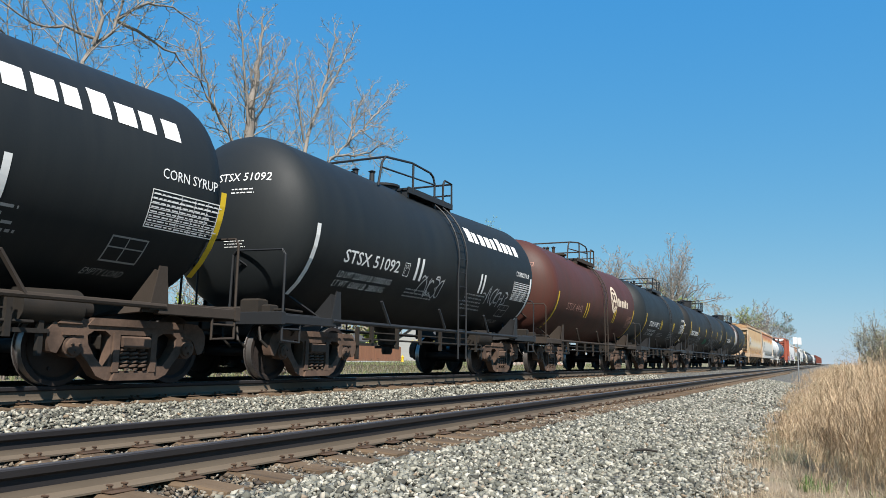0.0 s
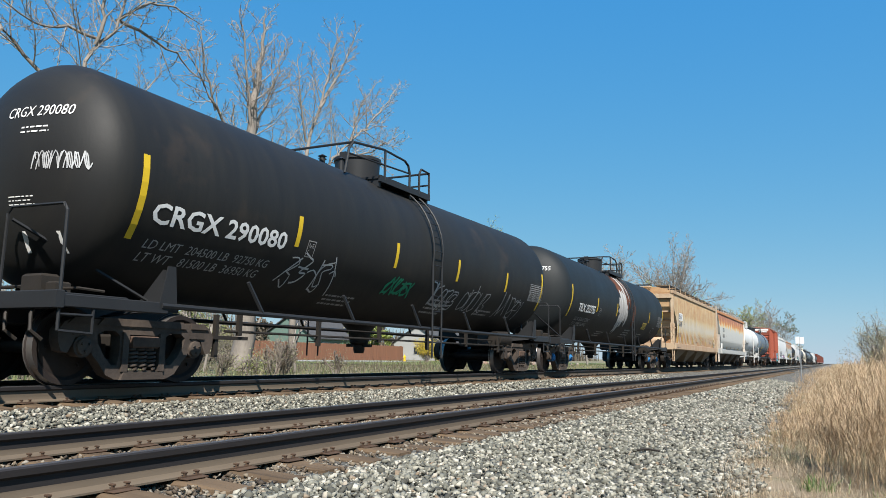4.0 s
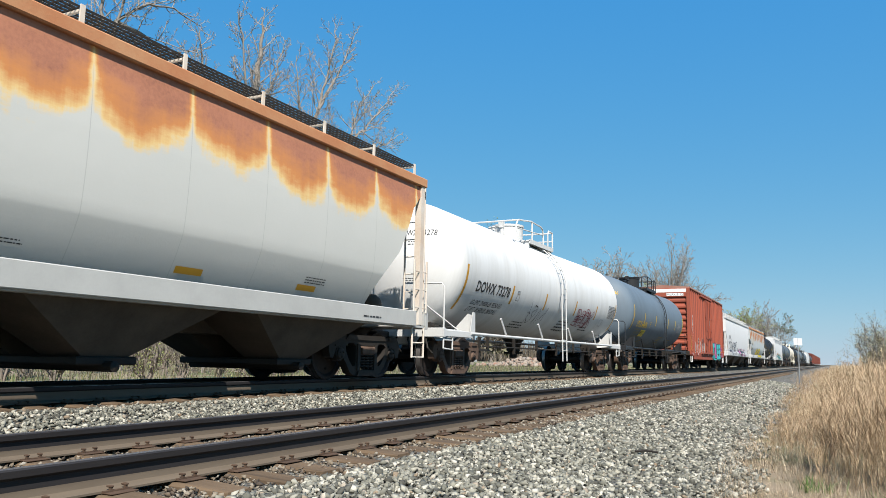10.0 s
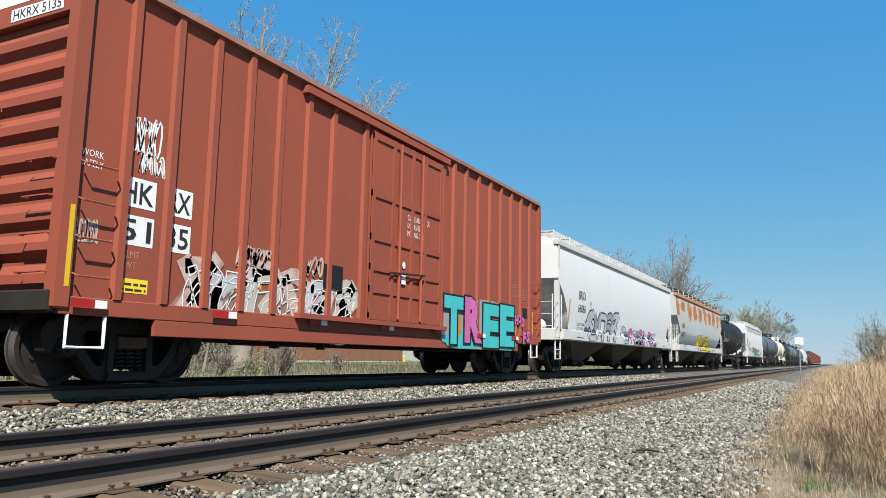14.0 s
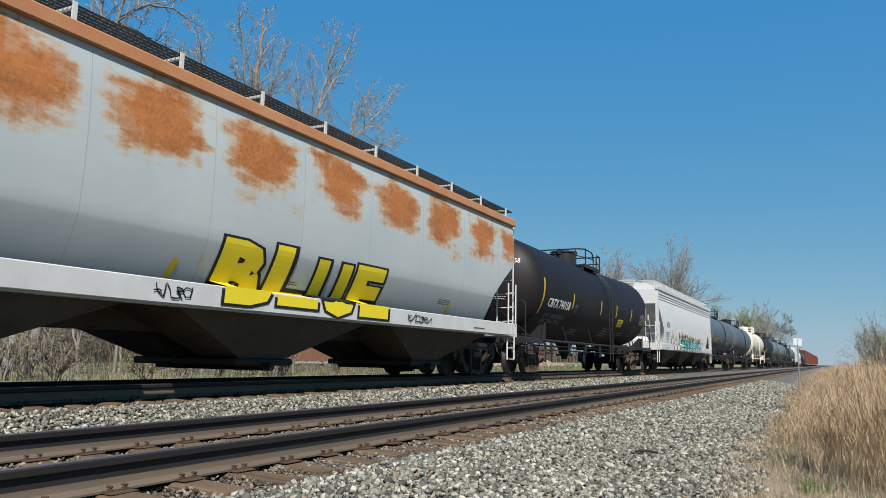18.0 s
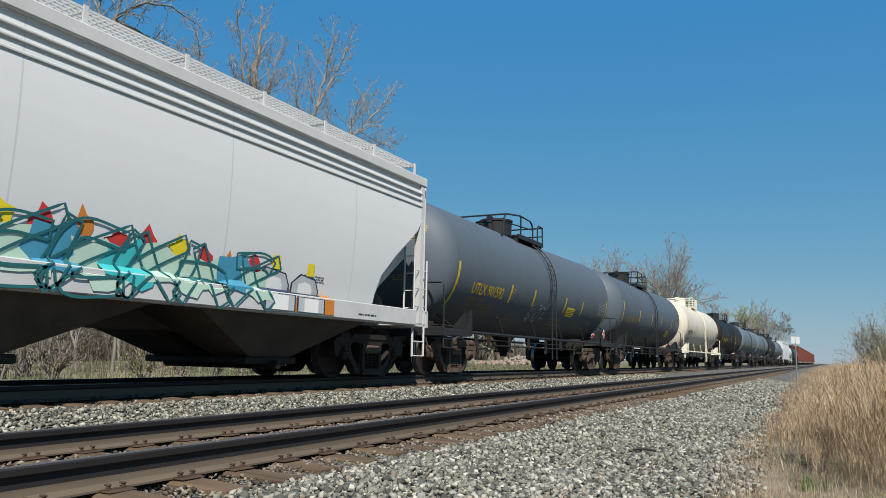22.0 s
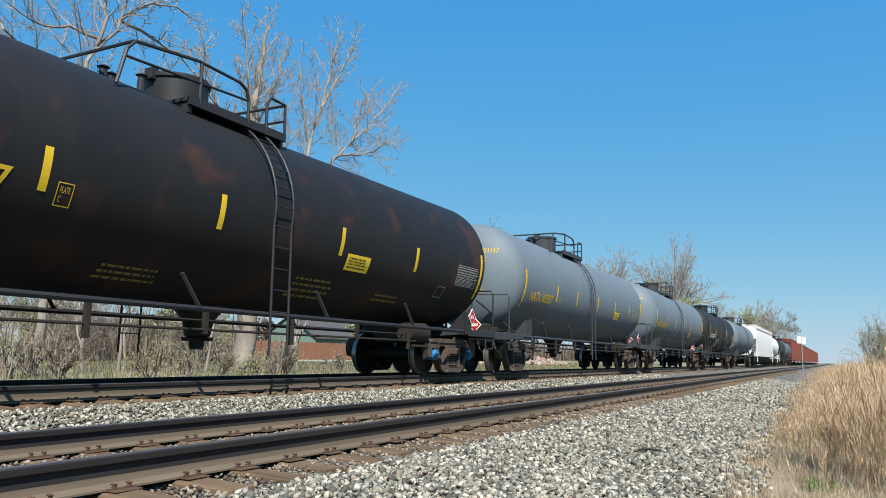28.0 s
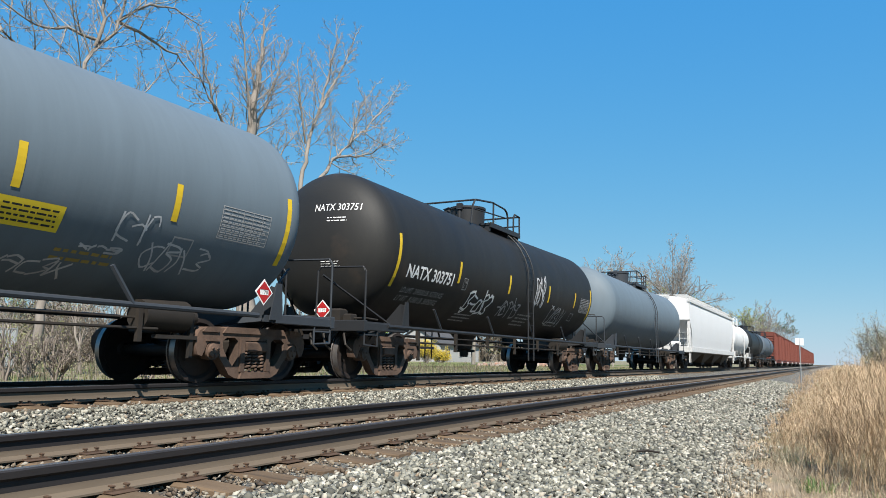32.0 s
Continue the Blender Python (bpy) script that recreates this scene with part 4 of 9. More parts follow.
    for yy, s in ((a, -1), (b, 1)):
        part("end_walk", grating(-0.55, 0.55, min(yy - s * 0.05, yy + s * 0.42), max(yy - s * 0.05, yy + s * 0.42), wz, 14, 0.06), wm, car)
    g = Geo().box(-0.28, 0.28, a + 0.9, b - 0.9, ridge - 0.03, ridge + 0.08, 0.02)
    part("hatch", g, trim, car)
    car.location = (FAR_X, mid, FAR_Z)
    return car, (half, y0, y1, a, b, eave, tuple(zz), tuple(dd)), mid


# ---- train: box cars ----
def box_car(pf, pr, end0, end1, paint, roof_paint, label, top=4.78, half=1.5, frame=BOGIE_DARK, spin=True, group="freight train"):
    mid = (pf + pr) / 2
    base = pr - pf
    car = thing("box_car", label, "box car", group)
    y0, y1 = end0 - mid + 0.72, end1 - mid - 0.72
    for y in (-base / 2, base / 2):
        bogie(car, y, frame, None, spin)
    couplers(car, y0 - 0.05, y1 + 0.05)
    dy0, dy1 = -1.46, 1.30                                  # doorway
    part("body", Geo().box(-half, half, y0 + 0.06, y1 - 0.06, 0.95, top), paint, car)
    part("roof", Geo().loft([[(half + 0.09, y, top - 0.02), (half + 0.09, y, top + 0.06), (0, y, top + 0.2), (-half - 0.09, y, top + 0.06), (-half - 0.09, y, top - 0.02)] for y in (y0, y1)]), roof_paint, car)
    for sx in (-1, 1):
        part("side_sill", Geo().box(sx * (half + 0.012) - 0.03, sx * (half + 0.012) + 0.03, y0, y1, 0.80, 1.0, 0.01).box(sx * (half + 0.012) - 0.025, sx * (half + 0.012) + 0.026, y0 + 1.3, y1 - 1.6, 0.60, 0.80, 0.008), paint, car)
        for y in [y0 + 0.72 + 0.685 * k for k in range(7)] + [dy0 - 0.16, dy1 + 0.16, 1.98] + [y1 - 0.69 - 0.685 * k for k in range(7)]:
            part("post", Geo().loft([[(sx * half, y - 0.075, z), (sx * (half + 0.06), y - 0.05, z), (sx * (half + 0.06), y + 0.05, z), (sx * half, y + 0.075, z)] for z in (1.0, top - 0.02)]), paint, car)
        door = part("door", Geo().box(sx * (half + 0.05) - 0.03, sx * (half + 0.05) + 0.03, dy0, dy1, 1.05, top - 0.25, 0.01), paint, car)
        for y in (dy0 + 0.05, dy0 + 0.75, (dy0 + dy1) / 2 + 0.1, dy1 - 0.75, dy1 - 0.06):
            part("stiffener", Geo().box(sx * (half + 0.09) - 0.02, sx * (half + 0.09) + 0.02, y - 0.05, y + 0.05, 1.08, top - 0.28), paint, door)
        for z in (1.12, 1.6, 2.0, 2.55, 3.35, top - 0.35):
            part("stiffener", Geo().box(sx * (half + 0.085) - 0.02, sx * (half + 0.085) + 0.02, dy0, dy1, z - 0.06, z + 0.06), paint, door)
        for y in (dy0 + 0.95, dy1 - 0.95):
            part("lock_bar", Geo().tube([(sx * (half + 0.13), y, 1.1), (sx * (half + 0.13), y, top - 0.3)], 0.034, 6), paint, door)
        part("handle", Geo().tube([(sx * (half + 0.15), dy0 + 0.6, 1.95), (sx * (half + 0.17), dy0 + 1.9, 2.02)], 0.02, 5), STEEL_DARK, door)
        part("door_track", Geo().box(sx * (half + 0.09) - 0.06, sx * (half + 0.09) + 0.06, dy0 - 2.0, dy1 + 0.2, 0.97, 1.05), paint, car)
        part("door_track", Geo().box(sx * (half + 0.06) - 0.06, sx * (half + 0.06) + 0.06, dy0 - 2.0, dy1 + 0.3, top - 0.2, top - 0.08), paint, car)
    for s, ye in ((-1, y0), (1, y1)):
        # corrugated end
        n = 9
        for i in range(n):
            z = 1.05 + (top - 0.55 - 1.05) * i / n
            h = (top - 0.55 - 1.05) / n
            ys = [(z + 0.02, 0.0), (z + h * 0.25, 0.075), (z + h * 0.55, 0.075), (z + h * 0.86, 0.0)]
            rings = [[(x, ye - s * 0.06 + s * d, zz) for zz, d in ys] for x in (-half + 0.1, half - 0.1)]
            part("end_corrugation", Geo().loft(rings), paint, car)
        part("end_panel", Geo().box(-half + 0.02, half - 0.02, ye - 0.05, ye + 0.05, top - 0.52, top - 0.02, 0.01), paint, car)
        for sx in (-1, 1):
            part("corner_post", Geo().box(sx * (half - 0.02) - 0.09, sx * (half - 0.02) + 0.09, ye - 0.09, ye + 0.09, 0.86, top, 0.02), paint, car)
            part("step", Geo().tube([(sx * 1.52, ye - s * 0.12, 0.86), (sx * 1.52, ye - s * 0.12, 0.45), (sx * 1.52, ye - s * 0.6, 0.45), (sx * 1.52, ye - s * 0.6, 0.86)], 0.022, 5), WHITE_MARK, car)
            for k in range(4):
                z = 1.25 + 0.42 * k
                part("grab_iron", Geo().tube([(sx * (half + 0.07), ye - s * 0.1, z), (sx * (half + 0.14), ye - s * 0.12, z - 0.03), (sx * (half + 0.14), ye - s * 0.52, z - 0.03), (sx * (half + 0.07), ye - s * 0.55, z)], 0.013, 5), paint, car)
                part("grab_iron", Geo().tube([(sx * (half - 0.1), ye + s * 0.08, z), (sx * (half - 0.1), ye + s * 0.15, z), (sx * (half - 0.55), ye + s * 0.15, z), (sx * (half - 0.55), ye + s * 0.08, z)], 0.013, 5), paint, car)
        part("end_sill", Geo().box(-1.5, 1.5, ye - 0.12, ye + 0.12, 0.82, 1.06, 0.02), STEEL_DARK, car)
    part("centre_sill", Geo().box(-0.3, 0.3, y0 + 0.3, y1 - 0.3, 0.62, 0.92), STEEL_DARK, car)
    for i in range(9):
        y = y0 + 1.5 + (y1 - y0 - 3) * i / 8
        part("cross_bearer", Geo().box(-1.4, 1.4, y - 0.05, y + 0.05, 0.72, 0.92), STEEL_DARK, car)
    part("brake_rigging", Geo().tube([(1.15, y0 + 3, 0.55), (1.15, y1 - 4, 0.55)], 0.02, 5).box(1.05, 1.2, y0 + 4, y0 + 4.06, 0.5, 0.9).box(1.05, 1.2, y0 + 5.2, y0 + 5.26, 0.5, 0.9), STEEL_DARK, car)
    car.location = (FAR_X, mid, FAR_Z)
    return car, (half, y0, y1, top), mid


# ---- the train, car by car ----
BLACK = tank_paint("black tank paint", (0.010, 0.0125, 0.0145), (0.020, 0.0225, 0.022), 0.35)
BLACK_OLD = tank_paint("weathered black tank paint", (0.010, 0.0105, 0.0115), (0.022, 0.021, 0.018), 0.5, 0.15, (0.034, 0.026, 0.020))
BLACK_RUSTY = tank_paint("black tank paint with rust patches", (0.0085, 0.009, 0.0105), (0.016, 0.015, 0.0135), 0.4, 0.5, (0.055, 0.022, 0.014))
BLACK_BROWN = tank_paint("brown black tank paint", (0.0095, 0.0075, 0.0088), (0.013, 0.011, 0.0115), 0.3)
MAROON = tank_paint("maroon tank paint", (0.070, 0.0205, 0.0145), (0.036, 0.024, 0.019), 0.5)
GREY = tank_paint("slate grey tank paint", (0.0792, 0.099, 0.1188), (0.0506, 0.0605, 0.0693), 0.25)
GREY_BLUE = tank_paint("light blue grey tank paint", (0.1078, 0.1408, 0.1738), (0.0682, 0.0836, 0.0968), 0.28)
GREY_MID = tank_paint("blue grey tank paint", (0.0748, 0.0946, 0.1144), (0.0495, 0.0594, 0.0682), 0.25)
GREY_PALE = tank_paint("pale grey tank paint", (0.1056, 0.1353, 0.1595), (0.0594, 0.0737, 0.0847), 0.25)
WHITE = tank_paint("white tank paint", (0.559, 0.5655, 0.5655), (0.351, 0.338, 0.312), 0.32)
CREAM = tank_paint("cream tank paint", (0.559, 0.5199, 0.4472), (0.3242, 0.2627, 0.1901), 0.4)
TRIM_BLACK = plain("black trim paint", (0.022, 0.023, 0.025), 0.5)
TRIM_BROWN = plain("grimy brown trim", (0.045, 0.035, 0.028), 0.8, 0.5)
TRIM_GREY = plain("grey trim paint", (0.034, 0.039, 0.046), 0.6)
TRIM_WHITE = plain("white trim paint", (0.4955, 0.4955, 0.4845), 0.55)
TRIM_CREAM = plain("cream trim paint", (0.7038, 0.6569, 0.5396), 0.6)
SILL_PALE = plain("off-white sill paint", (0.387, 0.387, 0.369), 0.6)
TRIM_PALE = surface("pale grey paint with rust stains", (0.552, 0.5382, 0.4968), (0.3726, 0.2346, 0.138), 0.65, 0.0, 1.2, 20.0, 0.1, 0.8)
TRIM_TAN = surface("beige trim with rust stains", (0.46, 0.38, 0.27), (0.26, 0.14, 0.075), 0.75, 0.0, 1.6, 18.0, 0.1, 1.0)
HOP_TAN = hopper_paint("beige hopper sheet stained with rust", (0.4096, 0.352, 0.2624), (0.3712, 0.1562, 0.0589), "runs")
SILL_RUST = surface("rust streaked beige sill", (0.42, 0.345, 0.245), (0.29, 0.145, 0.075), 0.8, 0.0, 1.6, 16.0, 0.2, 1.0, (0.3, 2.6, 0.25))
HOP_GREY = hopper_paint("pale hopper sheet rusting from the eaves", (0.425, 0.425, 0.395), (0.2903, 0.1075, 0.043), "eaves", panel=1.5)
HOP_BLOTCH = hopper_paint("pale grey hopper sheet with rust blotches", (0.3008, 0.3456, 0.3648), (0.3968, 0.1472, 0.0448), "blotch", panel=1.95)
HOP_WHITE = hopper_paint("white hopper paint", (0.5511, 0.5564, 0.5617), (0.3815, 0.3179, 0.2438), "clean", (0.477, 0.477, 0.4664), 3.1)
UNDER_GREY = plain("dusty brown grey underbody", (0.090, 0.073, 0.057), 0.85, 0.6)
UNDER_TAN = plain("dusty beige underbody", (0.198, 0.156, 0.108), 0.85, 0.6)
RUST_POST = surface("pale post with rust", (0.42, 0.39, 0.33), (0.30, 0.20, 0.125), 0.8, 0.0, 2.0, 20, 0.3, 1.0)
RUST_CHORD = surface("rusted top chord", (0.3456, 0.128, 0.0576), (0.4224, 0.2432, 0.128), 0.85, 0.0, 1.5, 20, 0.3, 1.0)
BOX_RED = surface("oxide red box car paint", (0.2752, 0.064, 0.0358), (0.1728, 0.0538, 0.0358), 0.7, 0.0, 0.8, 22, 0.15, 0.9, (0.5, 1.0, 0.4))
BOX_OLD = surface("dull oxide red paint", (0.150, 0.042, 0.030), (0.095, 0.036, 0.028), 0.75, 0.0, 0.8, 22, 0.1, 0.9, (0.5, 1.0, 0.4))
BOX_ROOF = surface("oxide red roof", (0.20, 0.07, 0.05), (0.34, 0.22, 0.17), 0.75, 0.0, 0.8, 20, 0.1, 0.8)

# places of the truck centres along the train at the start, front and rear of each car
TRUCKS = [(-1.56, 6.69), (10.47, 18.6), (22.54, 30.88), (35.08, 43.43), (47.43, 60.5), (64.1, 77.8), (81.63, 95.0), (98.95, 113.62), (117.5, 129.85), (133.55, 144.7),
          (148.83, 161.0), (165.08, 180.28), (184.5, 199.8), (203.7, 216.4), (220.9, 235.32), (239.6, 250.3), (253.9, 266.0), (270.1, 282.4), (286.8, 299.6), (303.5, 316.6),
          (320.8, 333.5), (337.3, 349.8), (353.9, 367.1), (371.4, 389.7), (393.7, 404.7), (408.7, 421.7), (425.7, 439.0)]
# how far the trucks of some cars stand from those places
SHIFT = {7: (0.2, 0.0), 14: (0.0, 0.44), 15: (-0.23, 0.52), 16: (0.5, 0.13), 17: (-0.27, 0.5), 18: (0.0, 0.39), 19: (0.41, 0.41), 20: (0.0, 0.5), 21: (0.55, 0.0)}
TRUE = [(a + SHIFT.get(i, (0, 0))[0], b + SHIFT.get(i, (0, 0))[1]) for i, (a, b) in enumerate(TRUCKS)]
JOIN = [TRUE[0][0] - 2.0] + [(a[1] + b[0]) / 2 for a, b in zip(TRUE, TRUE[1:])] + [TRUE[-1][1] + 2.0]
CARS = []


def tank(i, paint, trim, frame=BOGIE_RUST, dome=0.48, plat=0.0, R=1.50, zc=2.62, sag=0.06, cap=None, label="", spin=True):
    pf, pr = TRUCKS[i]
    e0, e1 = JOIN[i], JOIN[i + 1]
    mid = (pf + pr) / 2
    a, b = SEAMS[i]
    ladder = LADDERS.get(i, 0.5)
    out = tank_car(None, pf, pr, b - a + R, R, zc, sag, paint, trim, e0, e1, frame, dome, ladder - 0.45 + plat, 0, cap, label, spin, ladder, (a + b) / 2, shift=SHIFT.get(i, (0.0, 0.0)))
    CARS.append(out[0])
    return out


def hopper(i, paint, sill, trim, under, label, shift=SHIFT.get(i, (0.0, 0.0)), **kw):
    pf, pr = TRUCKS[i]
    out = hopper_car(pf, pr, JOIN[i], JOIN[i + 1], paint, sill, trim, under, label, shift=SHIFT.get(i, (0.0, 0.0)), **kw)
    CARS.append(out[0])
    return out


# shell ends (front and rear weld seam) measured from the middle between the trucks
SEAMS = {0: (-4.85, 4.8), 1: (-4.75, 5.1), 2: (-4.75, 5.25), 3: (-4.9, 5.0), 4: (-7.2, 7.2), 5: (-7.1, 7.35), 8: (-6.55, 7.0), 9: (-5.5, 6.2), 13: (-6.45, 7.2), 15: (-6.3, 6.6),
         16: (-5.9, 6.9), 17: (-6.4, 6.9), 18: (-7.15, 7.5), 19: (-6.65, 7.1), 20: (-6.7, 7.1), 21: (-6.1, 7.0), 22: (-6.5, 6.9), 24: (-5.6, 5.6), 25: (-6.5, 6.5), 26: (-6.6, 6.6)}
LADDERS = {13: 0.8, 19: -0.38, 1: 0.53, 3: 0.49, 4: 0.5, 5: 0.87, 8: 0.28, 9: 0.87, 15: 0.15, 16: 0.28, 17: -0.1, 18: 0.05, 20: -0.5, 21: 0.9}
SHORT = dict(dome=0.0, R=1.53, zc=2.64, sag=0.08)
T1 = tank(0, BLACK, TRIM_BROWN, **SHORT, label="black corn syrup tank car with white lettering")
T2 = tank(1, BLACK, TRIM_BLACK, **SHORT, label="black corn syrup tank car with white stripes and graffiti")
T3 = tank(2, MAROON, TRIM_BROWN, **SHORT, label="maroon tank car with a round cream emblem")
T4 = tank(3, BLACK, TRIM_BLACK, **SHORT, label="black tank car with white lettering and short yellow strips")
T5 = tank(4, BLACK_OLD, TRIM_BLACK, BOGIE_GREY, label="long black tank car with yellow strips and chalk graffiti")
T6 = tank(5, BLACK, TRIM_BLACK, BOGIE_GREY, cap=BLUE_CAP, label="long black tank car with a white and rusty spill")
H7 = hopper(6, HOP_TAN, SILL_RUST, TRIM_TAN, UNDER_TAN, "beige ribbed hopper car stained all over with rust", ribs=30, bays=4, cuts=[(1.12, 1.6), (1.5, 1.6), (1.9, 1.5), (2.4, 1.0), (2.9, 0.4), (3.2, 0.15), (3.7, 0.1)])
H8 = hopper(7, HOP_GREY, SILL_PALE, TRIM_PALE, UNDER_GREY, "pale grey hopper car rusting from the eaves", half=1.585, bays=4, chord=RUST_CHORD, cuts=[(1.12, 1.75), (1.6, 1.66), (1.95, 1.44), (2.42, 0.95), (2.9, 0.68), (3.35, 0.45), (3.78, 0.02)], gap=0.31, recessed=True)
for z in (1.75, 2.15, 2.55, 2.95):
    y = H7[1][3] + float(np.interp(z, H7[1][6], H7[1][7])) - 0.03
    part("end_beam", Geo().box(-1.5, 1.5, y - 0.05, y + 0.05, z - 0.045, z + 0.045, 0.015), TRIM_TAN, H7[0])
part("end_beam", Geo().box(-1.55, 1.55, H7[1][3] - 0.02, H7[1][3] + 0.08, 3.62, 3.86, 0.02), TRIM_TAN, H7[0])
T9 = tank(8, WHITE, TRIM_WHITE, BOGIE_RUST, label="white tank car with black lettering and red graffiti")
T10 = tank(9, GREY_BLUE, TRIM_BLACK, label="slate grey tank car with yellow strips")
pf, pr = TRUCKS[10]
B11 = box_car(pf, pr, JOIN[10], JOIN[11], BOX_RED, BOX_ROOF, "oxide red box car with a plug door and graffiti")
CARS.append(B11[0])
H12 = hopper(11, HOP_WHITE, TRIM_WHITE, TRIM_WHITE, UNDER_GREY, "clean white hopper car with black and silver graffiti", bays=3, walk_mat=TRIM_WHITE)
H13 = hopper(12, HOP_BLOTCH, TRIM_WHITE, TRIM_WHITE, UNDER_GREY, "pale grey hopper car with rust blotches and yellow graffiti", half=1.585, bays=3, chord=RUST_CHORD, post_top=1.34, overhang=0.4, cuts=[(1.12, 1.3), (1.5, 1.3), (1.95, 1.25), (2.4, 0.7), (2.85, 0.02)])
T14 = tank(13, BLACK_BROWN, TRIM_BLACK, label="brown black tank car with white lettering and yellow strips", sag=0.12)
H15 = hopper(14, HOP_WHITE, TRIM_WHITE, TRIM_WHITE, UNDER_GREY, "white hopper car with a wave of coloured graffiti", bays=3, walk_mat=TRIM_WHITE, cuts=[(1.12, 1.75), (1.5, 1.7), (1.88, 1.55), (2.3, 1.1), (2.9, 0.3), (3.2, 0.05)], braced=True)
T16 = tank(15, GREY, TRIM_BLACK, label="slate grey tank car with yellow lettering")
T17 = tank(16, GREY_MID, TRIM_BLACK, label="slate grey tank car with yellow lettering and hazard placard")
T18 = tank(17, CREAM, TRIM_CREAM, BOGIE_DARK, label="cream white tank car with black lettering")
T19 = tank(18, BLACK_RUSTY, TRIM_BLACK, BOGIE_GREY, cap=BLUE_CAP, label="black tank car with rust patches and yellow lettering")
T20 = tank(19, GREY_PALE, TRIM_GREY, BOGIE_GREY, label="pale grey tank car with yellow lettering")
T21 = tank(20, GREY_PALE, TRIM_GREY, BOGIE_RUST, label="pale grey tank car with outlined graffiti")
T22 = tank(21, BLACK_OLD, TRIM_BLACK, label="weathered black tank car with white graffiti")
T23 = tank(22, GREY_PALE, TRIM_GREY, label="pale grey tank car", spin=True)
H24 = hopper(23, HOP_WHITE, TRIM_WHITE, TRIM_WHITE, UNDER_GREY, "white hopper car far along the train", bays=4, walk_mat=TRIM_WHITE)
T25 = tank(24, WHITE, TRIM_WHITE, BOGIE_DARK, label="short white tank car far along the train", spin=False)
T26 = tank(25, BLACK, TRIM_BLACK, label="black tank car far along the train", spin=False)
T27 = tank(26, GREY, TRIM_BLACK, label="blue grey tank car far along the train", spin=False)
pos = JOIN[-1]
for k in range(14):
    out = box_car(pos + 2.0, pos + 14.2, pos, pos + 16.2, BOX_OLD, BOX_OLD, "oxide red box car far along the train", spin=False) if k == 0 else None
    if out:
        far_box, far_mid = out[0], out[2]
        CARS.append(far_box)
    else:
        CARS.append(copy_thing(far_box, pose(FAR_X, far_mid + 16.2 * k, FAR_Z)))
    pos += 16.2


# ---- lettering, strips, panels and graffiti on the cars ----
def letters_2d(text, height, width=None, slant=0.0, bold=0.0):
    """Filled letters in the plane, capital height given, squeezed to a width, baseline at 0."""
    cu = bpy.data.curves.new("letters", "FONT")
    cu.body, cu.size, cu.resolution_u, cu.shear, cu.offset = text, 1.0, 2, slant, bold
    ob = bpy.data.objects.new("letters", cu)
    me = bpy.data.meshes.new_from_object(ob)
    bpy.data.objects.remove(ob)
    v = np.array([p.co[:2] for p in me.vertices]) if len(me.vertices) else np.zeros((1, 2))
    f = [tuple(p.vertices) for p in me.polygons]
    bpy.data.meshes.remove(me)
    v -= v.min(0)
    k = height / (0.70 * (1 + text.count("\n") * 1.45)) if "\n" not in text else height / max(v[:, 1].max(), 0.01)
    v[:, 1] *= k
    v[:, 0] *= (width / max(v[:, 0].max(), 0.01)) if width else k
    return v, f


def wrap(flat_v, flat_f, surf, y, z, slices=None):
    """Lays a flat mesh on a surface, cut into slices so that it follows the curve."""
    bm = bmesh.new()
    vs = [bm.verts.new((a, b, 0)) for a, b in flat_v]
    for q in flat_f:
        try:
            bm.faces.new([vs[i] for i in q])
        except ValueError:
            pass
    if slices:
        lo, hi = flat_v[:, 1].min(), flat_v[:, 1].max()
        n = int((hi - lo) / slices)
        for i in range(1, n + 1):
            bmesh.ops.bisect_plane(bm, geom=bm.verts[:] + bm.edges[:] + bm.faces[:], plane_co=(0, lo + (hi - lo) * i / (n + 1), 0), plane_no=(0, 1, 0))
    for v in bm.verts:
        v.co = surf(y + v.co.x, z + v.co.y)
    me = bpy.data.meshes.new("lettering")
    bm.to_mesh(me)
    bm.free()
    return me


def tank_surf(out, lift=0.005):
    car, sp, mid = out
    R, zc, sag, half, yc = sp

    def surf(y, z):
        mz = zc - sag + abs(y - yc) * sag / half
        return on_tank(sp, y, R * math.asin(max(-0.99, min(0.99, (z - mz) / R))), lift)
    return surf


def hopper_surf(out, lift=0.006):
    half = out[1][0]
    return lambda y, z: Vector((hop_x(half, z) + lift if z > 1.33 else half + lift + 0.08, y, z))


def box_surf(out, lift=0.006):
    half = out[1][0]
    return lambda y, z: Vector((half + lift, y, z))


def end_surf(y_end):
    """The end that faces the camera: across the car and up."""
    return lambda x, z: Vector((x, y_end, z))


def write(out, surf, text, y0, y1, z, h, mat, slant=0.0, bold=0.0):
    """Letters from y0 to y1 with their baseline at z."""
    v, f = letters_2d(text, h, (y1 - y0) if y1 is not None else None, slant, bold)
    me = wrap(v, f, surf, y0, z, 0.09)
    me.materials.append(mat)
    o = part("lettering", me, None, out[0])
    return o


def quad_rows(rects):
    v, f = [], []
    for a, b, c, d in rects:
        k = len(v)
        v += [(a, b), (c, b), (c, d), (a, d)]
        f.append((k, k + 1, k + 2, k + 3))
    return np.array(v), f


